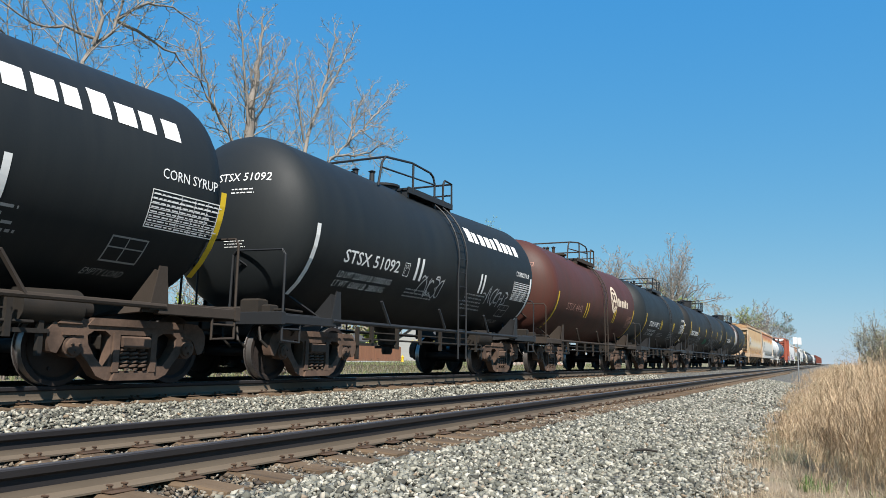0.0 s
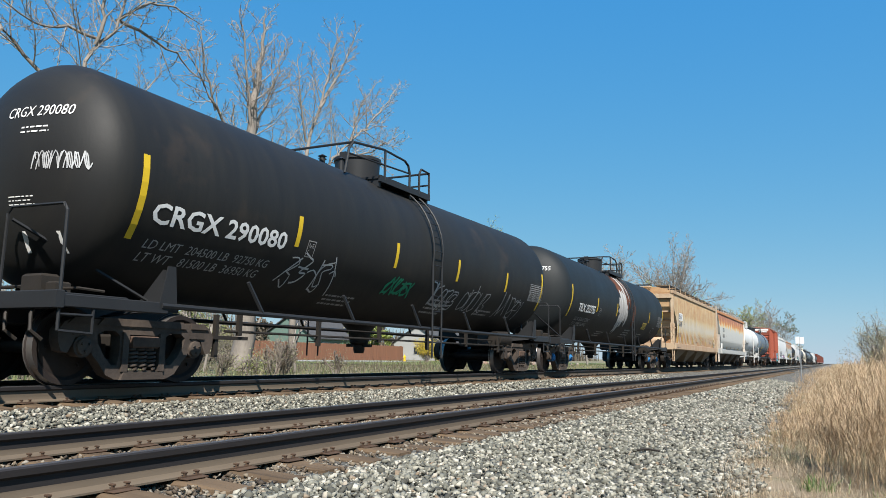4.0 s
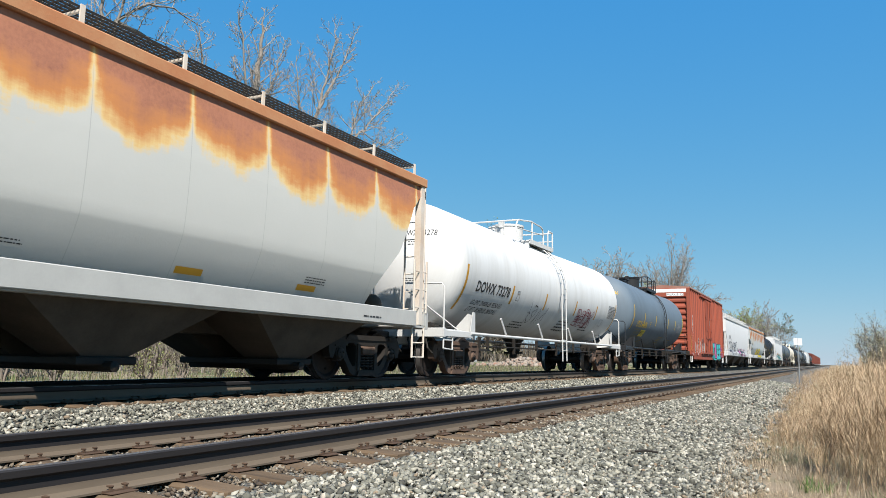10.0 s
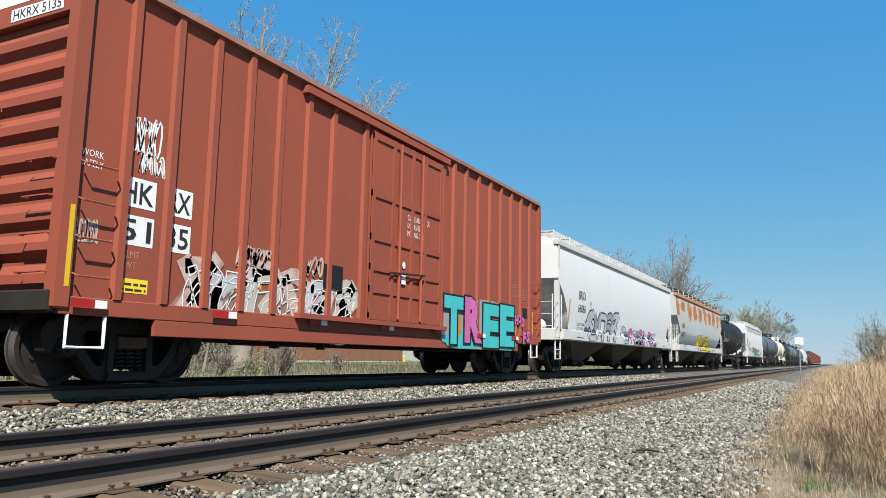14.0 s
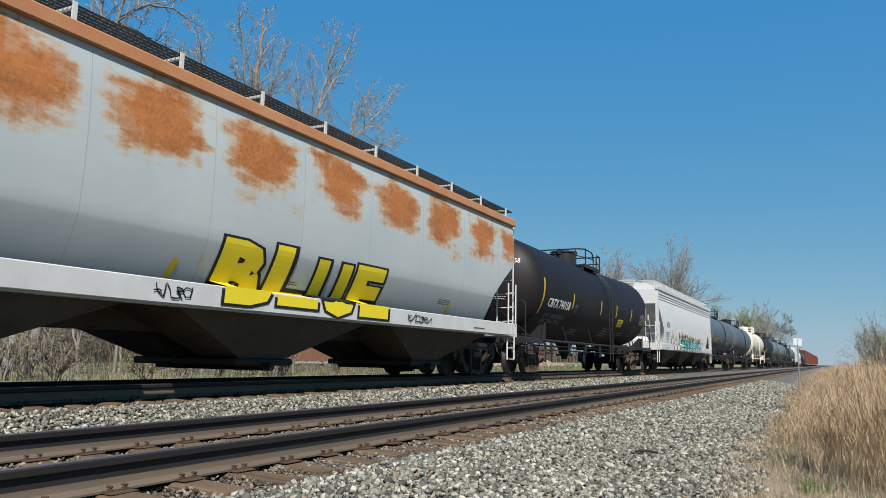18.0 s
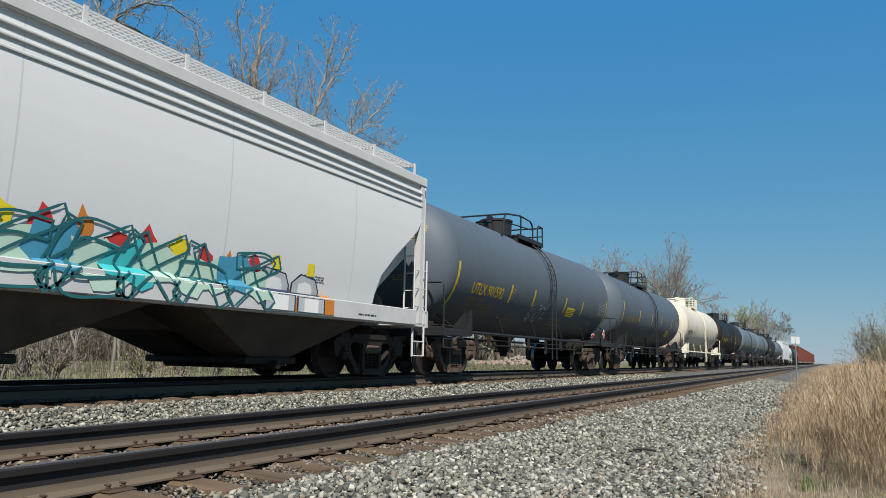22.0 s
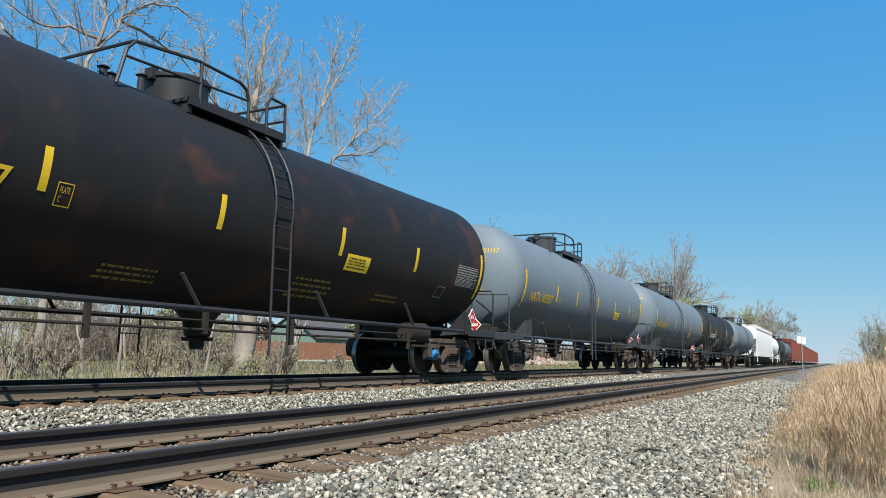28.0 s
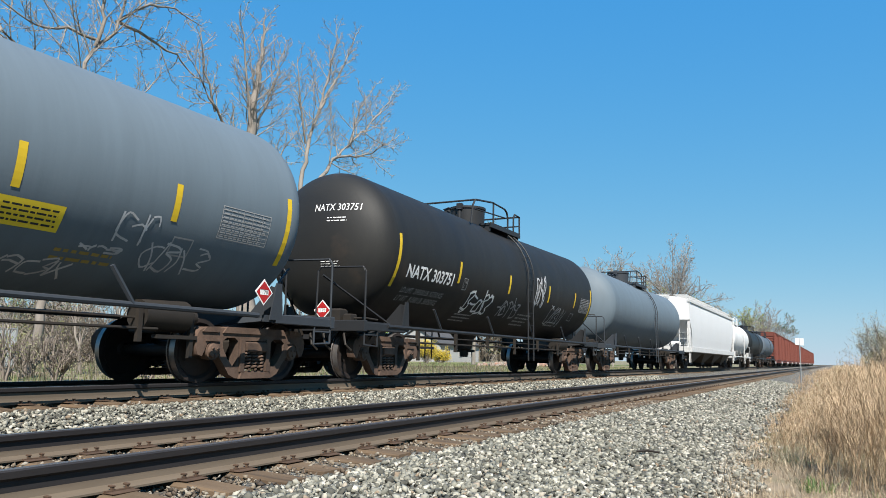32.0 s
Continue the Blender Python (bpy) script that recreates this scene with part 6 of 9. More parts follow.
# long tank cars: strips, marks, tables
LONG = (
    (T5, "CRGX 290080", (-6.84, -4.25), WHITE_MARK, (-7.05, -4.0, -1.0, 1.69, 4.5, 7.1), YELLOW, 6.2, None, None),
    (T6, "TILX 252755", (-6.1, -4.2), WHITE_MARK, (-7.0, -4.0, -1.3, 1.58, 4.42, 7.3), YELLOW, 6.3, (3.45, 4.2), PANEL_OLD),
    (T9, "DOWX 73278", (-5.86, -3.8), BLACK_MARK, (-6.5, -3.6, -1.0, 1.94, 4.36, 6.9), AMBER, 5.9, None, None),
    (T10, "UTLX 646436", (-4.56, -2.6), YELLOW_MARK, (-5.4, -3.3, -0.91, 2.03, 4.0, 6.15), YELLOW, 4.7, (-3.3, -2.46), PANEL_YELLOW),
    (T14, "CBTX 740158", (-5.83, -3.75), WHITE_MARK, (-6.35, -3.5, -0.2, 2.0, 4.45, 7.1), YELLOW, 6.1, (2.5, 3.3), PANEL_YELLOW),
    (T16, "UTLX 901592", (-5.31, -3.4), YELLOW_MARK, (-6.2, -2.92, -1.17, 1.7, 3.52, 6.5), YELLOW, 5.5, (1.99, 2.8), PANEL_YELLOW),
    (T17, "UTLX 901121", (-5.09, -3.2), DIM_YELLOW, (-5.8, -2.8, -0.2, 1.97, 4.7, 6.85), YELLOW, 5.65, (3.75, 4.5), PANEL_YELLOW),
    (T18, "DOWX 74294", (-5.99, -4.5), BLACK_MARK, (-6.3, -3.39, -0.94, 1.45, 4.0, 6.8), YELLOW, 5.9, (1.57, 2.26), PANEL_OLD),
    (T19, "UTLX 679897", (-6.22, -4.1), YELLOW_MARK, (-7.05, -3.75, -1.13, 1.74, 4.33, 7.4), YELLOW, 6.2, (1.97, 2.7), PANEL_YELLOW),
    (T20, "NATX 303337", (-6.0, -4.2), YELLOW_MARK, (-6.5, -3.86, -1.88, 0.55, 2.87, 5.1, 7.0), YELLOW, 5.6, (2.98, 3.62), PANEL_YELLOW),
    (T21, "NATX 303254", (-6.14, -4.4), YELLOW_MARK, (-6.6, -4.1, -1.87, 0.41, 2.67, 4.8, 7.0), YELLOW, 5.6, (2.54, 3.31), PANEL_YELLOW),
    (T22, "NATX 303751", (-5.58, -3.55), WHITE_MARK, (-6.0, -3.3, -0.35, 2.7, 5.2, 6.9), YELLOW, 5.8, None, None),
)
for k, (out, mark, (y0, y1), mat, ys, smat, ytab, pan, pmat) in enumerate(LONG):
    s = tank_surf(out)
    z = 2.0 if out not in (T10, T16) else 1.92
    write(out, s, mark, y0, y1, z, 0.25, mat, 0.0, 0.022)
    faint = GREY_MARK if mat is WHITE_MARK else (mat if mat is BLACK_MARK else DIM_YELLOW)
    write(out, s, "LD LMT  204500 LB  92750 KG\nLT WT   81500 LB  36950 KG", y0 + 0.05, y1 - 0.2, z - 0.45, 0.27, faint, 0.2)
    if mat in (YELLOW_MARK, DIM_YELLOW):
        write(out, s, "THE TANK CAR PEOPLE", y0 - 0.02, y0 + 0.95, z - 0.14, 0.08, DIM_YELLOW, 0.1)
    plate_mark(out, s, y1 + 0.62, 2.1, mat if mat is not WHITE_MARK else GREY_MARK)
    head_print(out, mark, mat)
    for i, y in enumerate(ys):
        tall = i in (0, len(ys) - 1)
        zc = 2.1 if out in (T9, T16) else 2.33
        strip(out, s, y, zc - (0.55 if tall else 0.24), zc + (0.48 if tall else 0.24), smat, 0.10, 0.0)
    table(out, s, ytab, ytab + 1.0, 2.0, 2.45, mat if mat in (BLACK_MARK,) else GREY_MARK, k)
    outline(out, s, ytab - 0.7, ytab - 0.35, 1.68, 1.92, GREY_MARK, 0.02)
    bars(out, s, 0.9, 2.0, 1.35, 1.7, 4, faint, k + 40)
    bars(out, s, -2.6, -1.6, 1.3, 1.5, 3, faint, k + 50)
    bars(out, s, 3.4, 4.4, 1.45, 1.62, 2, faint, k + 60)
    if pan:
        pz = next((q for car, q in ((T10, 1.55), (T17, 1.66), (T20, 1.92), (T21, 1.72), (T19, 1.88)) if car is out), 1.78)
        panel(out, s, pan[0], pan[1], pz, pz + 0.28, pmat, "warning_panel", "yellow warning panel with small black print")
        bars(out, tank_surf(out, 0.009), pan[0] + 0.06, pan[1] - 0.02, pz + 0.04, pz + 0.25, 4, BLACK_MARK, k + 70)
for out, y, seed, mat, w in ((T5, -3.4, 11, CHALK, 0.03), (T5, 1.3, 12, CHALK, 0.03), (T5, 3.0, 13, CHALK, 0.025), (T5, 5.2, 15, CHALK, 0.025), (T16, -0.5, 16, CHALK, 0.03), (T22, -1.9, 20, WHITE_MARK, 0.045), (T22, 0.0, 21, GREY_MARK, 0.045), (T22, 3.8, 22, CHALK, 0.03), (T9, -1.4, 23, BLACK_MARK, 0.018)):
    spray_tag(out, tank_surf(out, 0.008), y - 0.7, y + 0.7, 1.5, 2.05, 5, mat, seed, w, "illegible graffiti tag")
for y0, y1, z0, z1, n, seed in ((2.7, 3.7, 1.28, 1.48, 5, 61), (4.0, 4.6, 1.75, 2.1, 3, 62), (4.5, 5.6, 1.5, 1.9, 4, 63), (3.6, 4.2, 1.6, 1.68, 3, 64)):
    spray_tag(T21, tank_surf(T21, 0.008), y0, y1, z0, z1, n, CHALK, seed, 0.028, "pale sprayed tag that cannot be read")
spray_tag(T5, tank_surf(T5, 0.008), -1.1, -0.1, 1.6, 1.95, 6, SPRAY_GREEN, 14, 0.05, label="green illegible graffiti tag")
line_art(T9, tank_surf(T9, 0.008), 2.2, 4.1, 1.6, 2.1, 4, SPRAY_DARKRED, 24, 0.026, "dark red outlined graffiti", 0.1)
line_art(T21, tank_surf(T21, 0.008), -4.5, -0.9, 1.28, 1.92, 5, CHALK, 25, 0.014, "large outlined graffiti in thin pale lines", 0.5)
scribble(T21, tank_surf(T21, 0.008), -6.95, -6.5, 1.72, 2.1, CHALK, 26, 0.010, 5, label="small pale scribble", spiky=0.5)
spray_tag(T22, tank_surf(T22, 0.008), 1.55, 2.3, 1.9, 2.9, 4, CHALK, 27, 0.05, label="pale vertical graffiti tag")
hs = head_surf(T5)
scribble(T5, lambda x, z: hs(x, z) + Vector((0, -0.004, 0)), 0.55, 1.25, 2.5, 2.75, CHALK, 31, 0.012, 8, label="chalk drawing on the tank head", spiky=0.6)
panel(T5, hs, 0.35, 0.85, 1.55, 1.80, PATCH_PALE, "paint_patch", "white patch on the tank head")
# spill below the manway of the sixth car
for k, (y, z, w, h, mt) in enumerate(((-0.15, 3.2, 1.5, 1.7, SPILL_RUST), (-0.35, 2.45, 1.5, 1.3, SPILL_WHITE), (0.1, 3.5, 0.35, 1.1, SPILL_WHITE), (0.75, 3.2, 0.28, 1.5, SPILL_RUST), (0.62, 3.35, 0.16, 1.2, SPILL_WHITE), (1.45, 2.25, 0.45, 1.0, SPILL_RUST), (-0.75, 1.95, 0.5, 0.9, SPILL_WHITE), (0.2, 2.1, 0.3, 0.6, SPILL_WHITE))):
    blob(T6, tank_surf(T6, 0.004 + 0.0012 * k), y, z, w, h, mt, 200 + k, "spill_stain", "", 30, 0.28)
for out, side, num in ((T9, "end", "1917"), (T16, "side", "2348"), (T17, "end", "1247"), (T17, "side", "1247"), (T18, "end", "1247"), (T19, "side", "1760"), (T20, "end", "1170"), (T20, "side", "1170"), (T21, "end", "1170"), (T21, "side", "1170"), (T22, "end", "1170"), (T10, "end", "2586")):
    base_y = front_y(out)
    half = out[1][3]
    if side == "end":
        placard(out, 0.5, base_y - 0.25, 1.25, "end", num, RED_FIELD if num not in ("2586",) else BLACK_MARK, WHITE_MARK)
    else:
        placard(out, 1.50, out[1][4] + half - 1.35, 1.32, "side", num, RED_FIELD, WHITE_MARK)

# hoppers
for out, mark, num, y0, zm, zn, mat in ((H7, "BLHX", "56630", -6.3, 2.62, 2.24, NAVY_MARK), (H8, "CEFX", "76378", -6.3, 2.62, 2.18, BLACK_MARK), (H12, "BRKX", "68086", -6.75, 2.36, 1.94, BLACK_MARK),
                                        (H13, "NAHX", "580870", -7.36, 2.24, 1.78, BLACK_MARK), (H15, "ACFX", "39325", -6.55, 2.14, 1.66, BLACK_MARK)):
    s = hopper_surf(out)
    if out is H7:
        panel(out, hopper_surf(out, 0.0165), -6.42, -5.28, 2.56, 2.95, PATCH_PALE, "paint_patch")
        s = hopper_surf(out, 0.0205)
    if out is H13:
        panel(out, hopper_surf(out, 0.003), -7.75, -5.35, 2.32, 3.15, PATCH_DULL, "paint_patch", "pale repainted patch")
    write(out, s, mark, y0, y0 + (0.88 if out is H13 else 0.78), zm, 0.28, mat if out is not H13 else NAVY_MARK, 0.0, 0.008)
    write(out, s, num, y0 - 0.04, y0 + (1.15 if out is H13 else 0.80), zn, 0.26, mat, 0.0, 0.005)
    write(out, s, "LD LMT 217900\nLT WT   68100", y0 - 0.05, y0 + 0.75, zn - 0.56 if out is not H15 else 1.4, 0.22, mat)
    plate_mark(out, s, {H7: -4.7, H8: -4.5, H12: -5.4, H13: -5.78, H15: -4.9}[out], zn + 0.28, mat, 0.2)
    bars(out, s, -0.6, 0.2, 1.5, 1.57, 2, mat, 80)
    bars(out, s, 4.9, 5.5, 1.56, 1.68, 3, mat, 81)
    if out is H8:
        es = lambda x, z, y=out[1][3] + 0.194: Vector((x, y, z))
    else:
        es = lambda x, z, a=out[1][3], zz=out[1][6], dd=out[1][7]: Vector((x, a + float(np.interp(z, zz, dd)) - 0.006, z))
    write(out, es, mark, 0.35, 0.75, 3.62, 0.16, mat)
    write(out, es, num, 0.33, 0.80, 3.42, 0.15, mat)
    bars(out, es, 0.2, 0.7, 3.06, 3.32, 4, mat, 82)
    ss = lambda y, z, h=out[1][0]: Vector((h + 0.087, y, z))
    bars(out, ss, -7.2, -6.3, 1.1, 1.16, 1, mat, 83)
    bars(out, ss, 6.3, 7.0, 1.1, 1.16, 1, mat, 84)
s = hopper_surf(H7)
for y in (-6.5, -5.1, -3.41, -1.75, 1.42, 3.27, 6.7):
    strip(H7, hopper_surf(H7, 0.02), y, 1.4, 1.85 if y > -6 else 2.35, YELLOW, 0.09, 0.0)
for y in (-6.77, -4.88, -2.63, -0.44, 2.5, 5.0):
    panel(H8, hopper_surf(H8), y - 0.24, y + 0.24, 1.44, 1.53, AMBER, "reflective_strip")
strip(H12, hopper_surf(H12), -7.72, 1.42, 2.3, AMBER, 0.09, 0.05)
for y, z1 in ((-7.75, 2.15), (-5.24, 1.62), (-2.41, 1.62), (5.4, 1.62)):
    strip(H13, hopper_surf(H13), y, 1.38, z1, YELLOW, 0.10, 0.06)
for y, z1 in ((-7.35, 2.2), (-5.15, 1.75), (-1.2, 1.7), (1.6, 1.7)):
    strip(H15, hopper_surf(H15), y, 1.38, z1, AMBER, 0.09, 0.04)
for z in (3.42, 3.55, 3.68):
    part("corrugation", Geo().box(H15[1][0] - 0.005, H15[1][0] + 0.04, H15[1][3] + 0.1, H15[1][4] - 0.1, z, z + 0.035, 0.008), TRIM_WHITE, H15[0])


def block_letter(out, surf, text, y0, y1, z0, z1, fill, edge, edge_w=0.07, slant=0.05, surf_edge=None):
    """Fat sprayed letters with a dark edge behind them."""
    n = len(text)
    w = (y1 - y0) / n
    for i, ch in enumerate(text):
        dz = 0.05 * math.sin(i * 2.1)
        fm = fill[i % len(fill)] if isinstance(fill, (list, tuple)) else fill
        for bold, mat, lift in ((0.115, edge, 0.0), (0.062, fm, 0.004)):
            v, f = letters_2d(ch, 1.0, None, slant, bold)
            v -= v.min(0)
            v /= v.max(0)
            pad = 0.0 if lift == 0 else 0.055
            v = v * np.array([w * (1.04 - pad * 2.2), (z1 - z0) * (1 - pad * 1.4)]) + np.array([pad * w, (z1 - z0) * pad * 0.7])
            me = wrap(v, f, lambda a, b, q=lift: surf(a, b) + Vector((q, 0, 0)), y0 + w * i, z0 + dz, 0.08)
            me.materials.append(mat)
            part("graffiti", me, None, out[0])


def folded(out, lift=0.008):
    """Hopper side and the face of its sill, for paint that runs over both."""
    half = out[1][0]
    return lambda y, z: Vector((hop_x(half, z) + lift if z > 1.33 else half + lift + 0.082, y, z))


block_letter(H13, folded(H13), "BLUE", -1.75, 2.6, 1.06, 2.05, SPRAY_YELLOW, SPRAY_BLACK)
wildstyle(H12, folded(H12), -5.9, -1.75, 1.08, 2.05, 5, [SILVER, SPRAY_GREY], SPRAY_NAVY, 61, 0.20, 0.06, "silver and navy graffiti letters", 0.0, 0.2)
wildstyle(H12, folded(H12), -1.1, 4.8, 1.08, 1.62, 10, [SILVER, SPRAY_GREY, SPRAY_PINK], SPRAY_NAVY, 62, 0.13, 0.04, "silver, navy and pink graffiti letters", 0.0, 0.2)
def spray_can(out, y, z, tilt):
    """A sprayed picture of a grey paint can with a dark rim and red behind it."""
    sf = folded(out, 0.010)
    for up, k, mat in ((0.0, 1.0, SPRAY_NAVY), (0.003, 0.90, SILVER), (0.005, 0.5, PATCH_PALE)):
        v = [(y - 0.36 * k, 1.06), (y + 0.36 * k, 1.06), (y + 0.36 * k, z), (y + 0.25 * k, z + 0.18 * k), (y - 0.25 * k + tilt, z + 0.24 * k), (y - 0.36 * k, z + 0.08)]
        me = wrap(np.array(v), [tuple(range(6))], lambda a, b, q=up: sf(a, b) + Vector((q, 0, 0)), 0, 0, 0.08)
        me.materials.append(mat)
        part("graffiti", me, None, out[0], "grey sprayed paint can with a dark outline")
    panel(out, folded(out, 0.007), y + 0.34, y + 0.62, 1.05, z - 0.05, SPRAY_ORANGE, "graffiti")
    panel(out, folded(out, 0.016), y - 0.1 + tilt, y + 0.08 + tilt, z + 0.22, z + 0.42, SPRAY_YELLOW, "graffiti")


for y, z, tilt in ((-4.75, 1.5, 0.05), (-3.85, 1.42, 0.12), (4.2, 1.45, 0.0), (4.95, 1.42, 0.1)):
    spray_can(H15, y, z, tilt)
for k in range(15):
    blob(H15, folded(H15, 0.006), -2.9 + 6.6 * k / 14, 1.84 - 0.022 * k + 0.05 * (k % 3), 0.26, 0.34 - 0.05 * (k % 2), (SPRAY_RED, SPRAY_YELLOW, SPRAY_RED, SPRAY_ORANGE, SPRAY_RED)[k % 5], 380 + k, "graffiti", "", 11, 0.35, 0.35)
for k in range(16):
    blob(H15, folded(H15, 0.007 + 0.0005 * k), -2.95 + 0.45 * k, 1.36 + 0.05 * (k % 3), 0.75, 0.62 - 0.012 * k, (SPRAY_MINT, SPRAY_MINT, SPRAY_BLUE, SPRAY_MINT, SPRAY_TEAL, SPRAY_MINT)[k % 6], 330 + k, "graffiti", "", 14, 0.25, 0.35)
line_art(H15, folded(H15, 0.022), -3.2, 4.0, 1.07, 1.86, 8, SPRAY_DEEP, 43, 0.034, "dark teal outlines of graffiti", 0.3)
spray_tag(H7, hopper_surf(H7, 0.024), -1.3, 1.9, 1.42, 1.95, 5, SPRAY_MINT, 46, 0.016, "thin pale green outlines of graffiti", 0.1)
spray_tag(H13, folded(H13, 0.012), -2.9, -2.3, 1.1, 1.28, 4, SPRAY_BLACK, 47, 0.022, "small black tag")
spray_tag(H13, folded(H13, 0.012), 3.2, 4.2, 1.1, 1.26, 6, SPRAY_BLACK, 48, 0.022, "small black tag")

# box car
s = box_surf(B11, 0.004)
sp_ = box_surf(B11, 0.072)
for text, y0, y1, z0 in (("HK", -6.72, -6.26, 2.18), ("RX", -6.02, -5.66, 2.18), ("51", -6.72, -6.26, 1.72), ("35", -6.02, -5.66, 1.72)):
    panel(B11, s, y0 - 0.04, y1 + 0.04, z0 - 0.05, z0 + 0.31, WHITE_MARK, "number_panel")
    write(B11, box_surf(B11, 0.009), text, y0, y1, z0, 0.26, BLACK_MARK, 0, 0.01)
write(B11, s, "WORK\nSAFELY", -7.3, -7.0, 2.48, 0.2, WHITE_MARK)
write(B11, s, "LD LMT\nLT WT", -6.75, -6.4, 1.38, 0.22, DIM_RED_MARK)
panel(B11, s, -6.7, -6.25, 1.1, 1.27, PANEL_YELLOW, "warning_panel")
bars(B11, box_surf(B11, 0.008), -6.66, -6.25, 1.12, 1.25, 2, BLACK_MARK, 90)
for k in range(7):
    y = B11[1][1] + 0.1 + 2.1 * k
    panel(B11, lambda y, z: Vector((B11[1][0] + 0.094, y, z)), y, y + 0.3, 0.885, 0.975, RED_FIELD, "reflective_strip")
    panel(B11, lambda y, z: Vector((B11[1][0] + 0.094, y, z)), y + 0.3, y + 0.46, 0.885, 0.975, WHITE_MARK, "reflective_strip")
panel(B11, sp_, -7.42, -7.36, 1.1, 2.0, YELLOW, "reflective_strip")
panel(B11, s, -4.32, -4.2, 1.05, 1.5, YELLOW, "reflective_strip")
panel(B11, s, 6.95, 7.02, 1.05, 1.7, YELLOW, "reflective_strip")
write(B11, box_surf(B11, 0.086), "CLOSE AND LOCK\nDOORS BEFORE\nMOVING CAR", -0.15, 0.75, 2.75, 0.42, WHITE_MARK)
door_paint = box_surf(B11, 0.115)
blob(B11, door_paint, -0.3, 2.15, 0.12, 0.14, WHITE_MARK, 91, "emblem_ring", "", 12, 0.05)
panel(B11, door_paint, -0.38, -0.22, 1.78, 1.96, WHITE_MARK, "notice")
scribble(B11, box_surf(B11, 0.006), -6.68, -6.2, 2.75, 3.3, WHITE_MARK, 51, 0.028, 3, label="white sprayed tag", spiky=0.4)
scribble(B11, box_surf(B11, 0.006), -6.5, -6.1, 2.55, 2.85, WHITE_MARK, 57, 0.024, 4, label="white sprayed tag", spiky=0.6)
scribble(B11, box_surf(B11, 0.006), -7.3, -7.0, 1.6, 1.9, GHOST, 52, 0.02, 6, label="small faded tag")
for k, (y, z, w, h) in enumerate(((-5.35, 0.95, 1.0, 0.7), (-4.5, 1.0, 1.1, 0.8), (-3.6, 1.0, 1.2, 0.8), (-2.7, 0.95, 1.0, 0.7), (-2.1, 0.85, 0.6, 0.5))):
    blob(B11, box_surf(B11, 0.004 + 0.001 * k), y, z, w, h, RUST_GHOST, 600 + k, "graffiti", "", 14, 0.2, 0.1, 0.63)
wildstyle(B11, box_surf(B11, 0.012), -5.85, -1.85, 0.64, 1.62, 6, [GHOST, SILVER, PATCH_DULL], GHOST, 53, 0.22, 0.03, "faded silver graffiti over older paint")
line_art(B11, box_surf(B11, 0.02), -5.75, -1.95, 0.66, 1.6, 6, WHITE_MARK, 54, 0.018, "thin white graffiti lines")
scribble(B11, box_surf(B11, 0.02), -4.75, -4.0, 1.62, 1.95, GHOST, 55, 0.05, 4, label="faded white tag", spiky=0.4)
scribble(B11, box_surf(B11, 0.02), -3.3, -2.75, 1.65, 2.0, GHOST, 56, 0.05, 3, label="faded white tag", spiky=0.4)
panel(B11, box_surf(B11, 0.035), -2.75, -2.2, 1.5, 1.9, SPRAY_BLACK, "graffiti", "black sprayed panel")
bt = lambda y, z: Vector((B11[1][0] + 0.072, y, z))
for k, (y, z, w, h, m) in enumerate(((3.4, 1.15, 4.4, 1.3, SPRAY_GREY), (2.5, 0.8, 2.0, 0.5, SPRAY_TEAL), (4.9, 0.78, 1.4, 0.45, SPRAY_TEAL), (2.15, 1.1, 0.5, 0.6, SPRAY_ORANGE), (4.4, 1.1, 0.9, 0.7, SPRAY_ORANGE), (5.5, 1.2, 0.35, 0.6, SPRAY_ORANGE))):
    blob(B11, lambda y, z, q=0.052 + 0.002 * k: Vector((B11[1][0] + q, y, z)), y, z, w, h, m, 700 + k, "graffiti", "", 20, 0.12, 0.0, 0.61)
block_letter(B11, bt, "TREE", 1.45, 5.5, 0.66, 1.78, [SPRAY_TEAL, SPRAY_PINK, SPRAY_TEAL, SPRAY_TEAL], SPRAY_BLACK, slant=0.0)
block_letter(B11, bt, "HOD", 5.5, 6.2, 1.27, 1.55, [SPRAY_PINK] * 3, SPRAY_BLACK, 0.03)
block_letter(B11, bt, "FS", 6.08, 6.6, 0.78, 1.14, [SPRAY_PINK] * 2, SPRAY_BLACK, 0.03)
bars(B11, box_surf(B11, 0.01), 5.5, 5.85, 2.02, 2.36, 6, GREY_MARK, 92, "small_print", 0.4)
bars(B11, box_surf(B11, 0.01), 6.15, 6.5, 1.98, 2.3, 6, GREY_MARK, 93, "small_print", 0.4)
panel(B11, box_surf(B11, 0.01), 6.1, 6.55, 1.5, 1.76, SPRAY_BLACK, "notice")
es = end_surf(B11[1][1] - 0.056)
panel(B11, es, 0.25, 1.22, B11[1][3] - 0.47, B11[1][3] - 0.31, WHITE_MARK, "number_panel")
write(B11, end_surf(B11[1][1] - 0.060), "HKRX 5135", 0.3, 1.18, B11[1][3] - 0.45, 0.12, BLACK_MARK)
panel(B11, end_surf(B11[1][1] - 0.054), -1.45, 1.45, B11[1][3] - 0.25, B11[1][3] - 0.05, PATCH_PALE, "paint_patch", "bleached top of the end panel")
bars(B11, end_surf(B11[1][1] - 0.08), -0.5, 0.4, 3.1, 3.25, 2, DIM_RED_MARK, 92)
bars(B11, end_surf(B11[1][1] - 0.08), -0.4, 0.5, 2.6, 2.8, 3, DIM_RED_MARK, 93)
panel(B11, end_surf(B11[1][1] - 0.082), -0.2, 0.5, 1.25, 1.6, TIE_WOOD, "route_board", "small wooden route board")

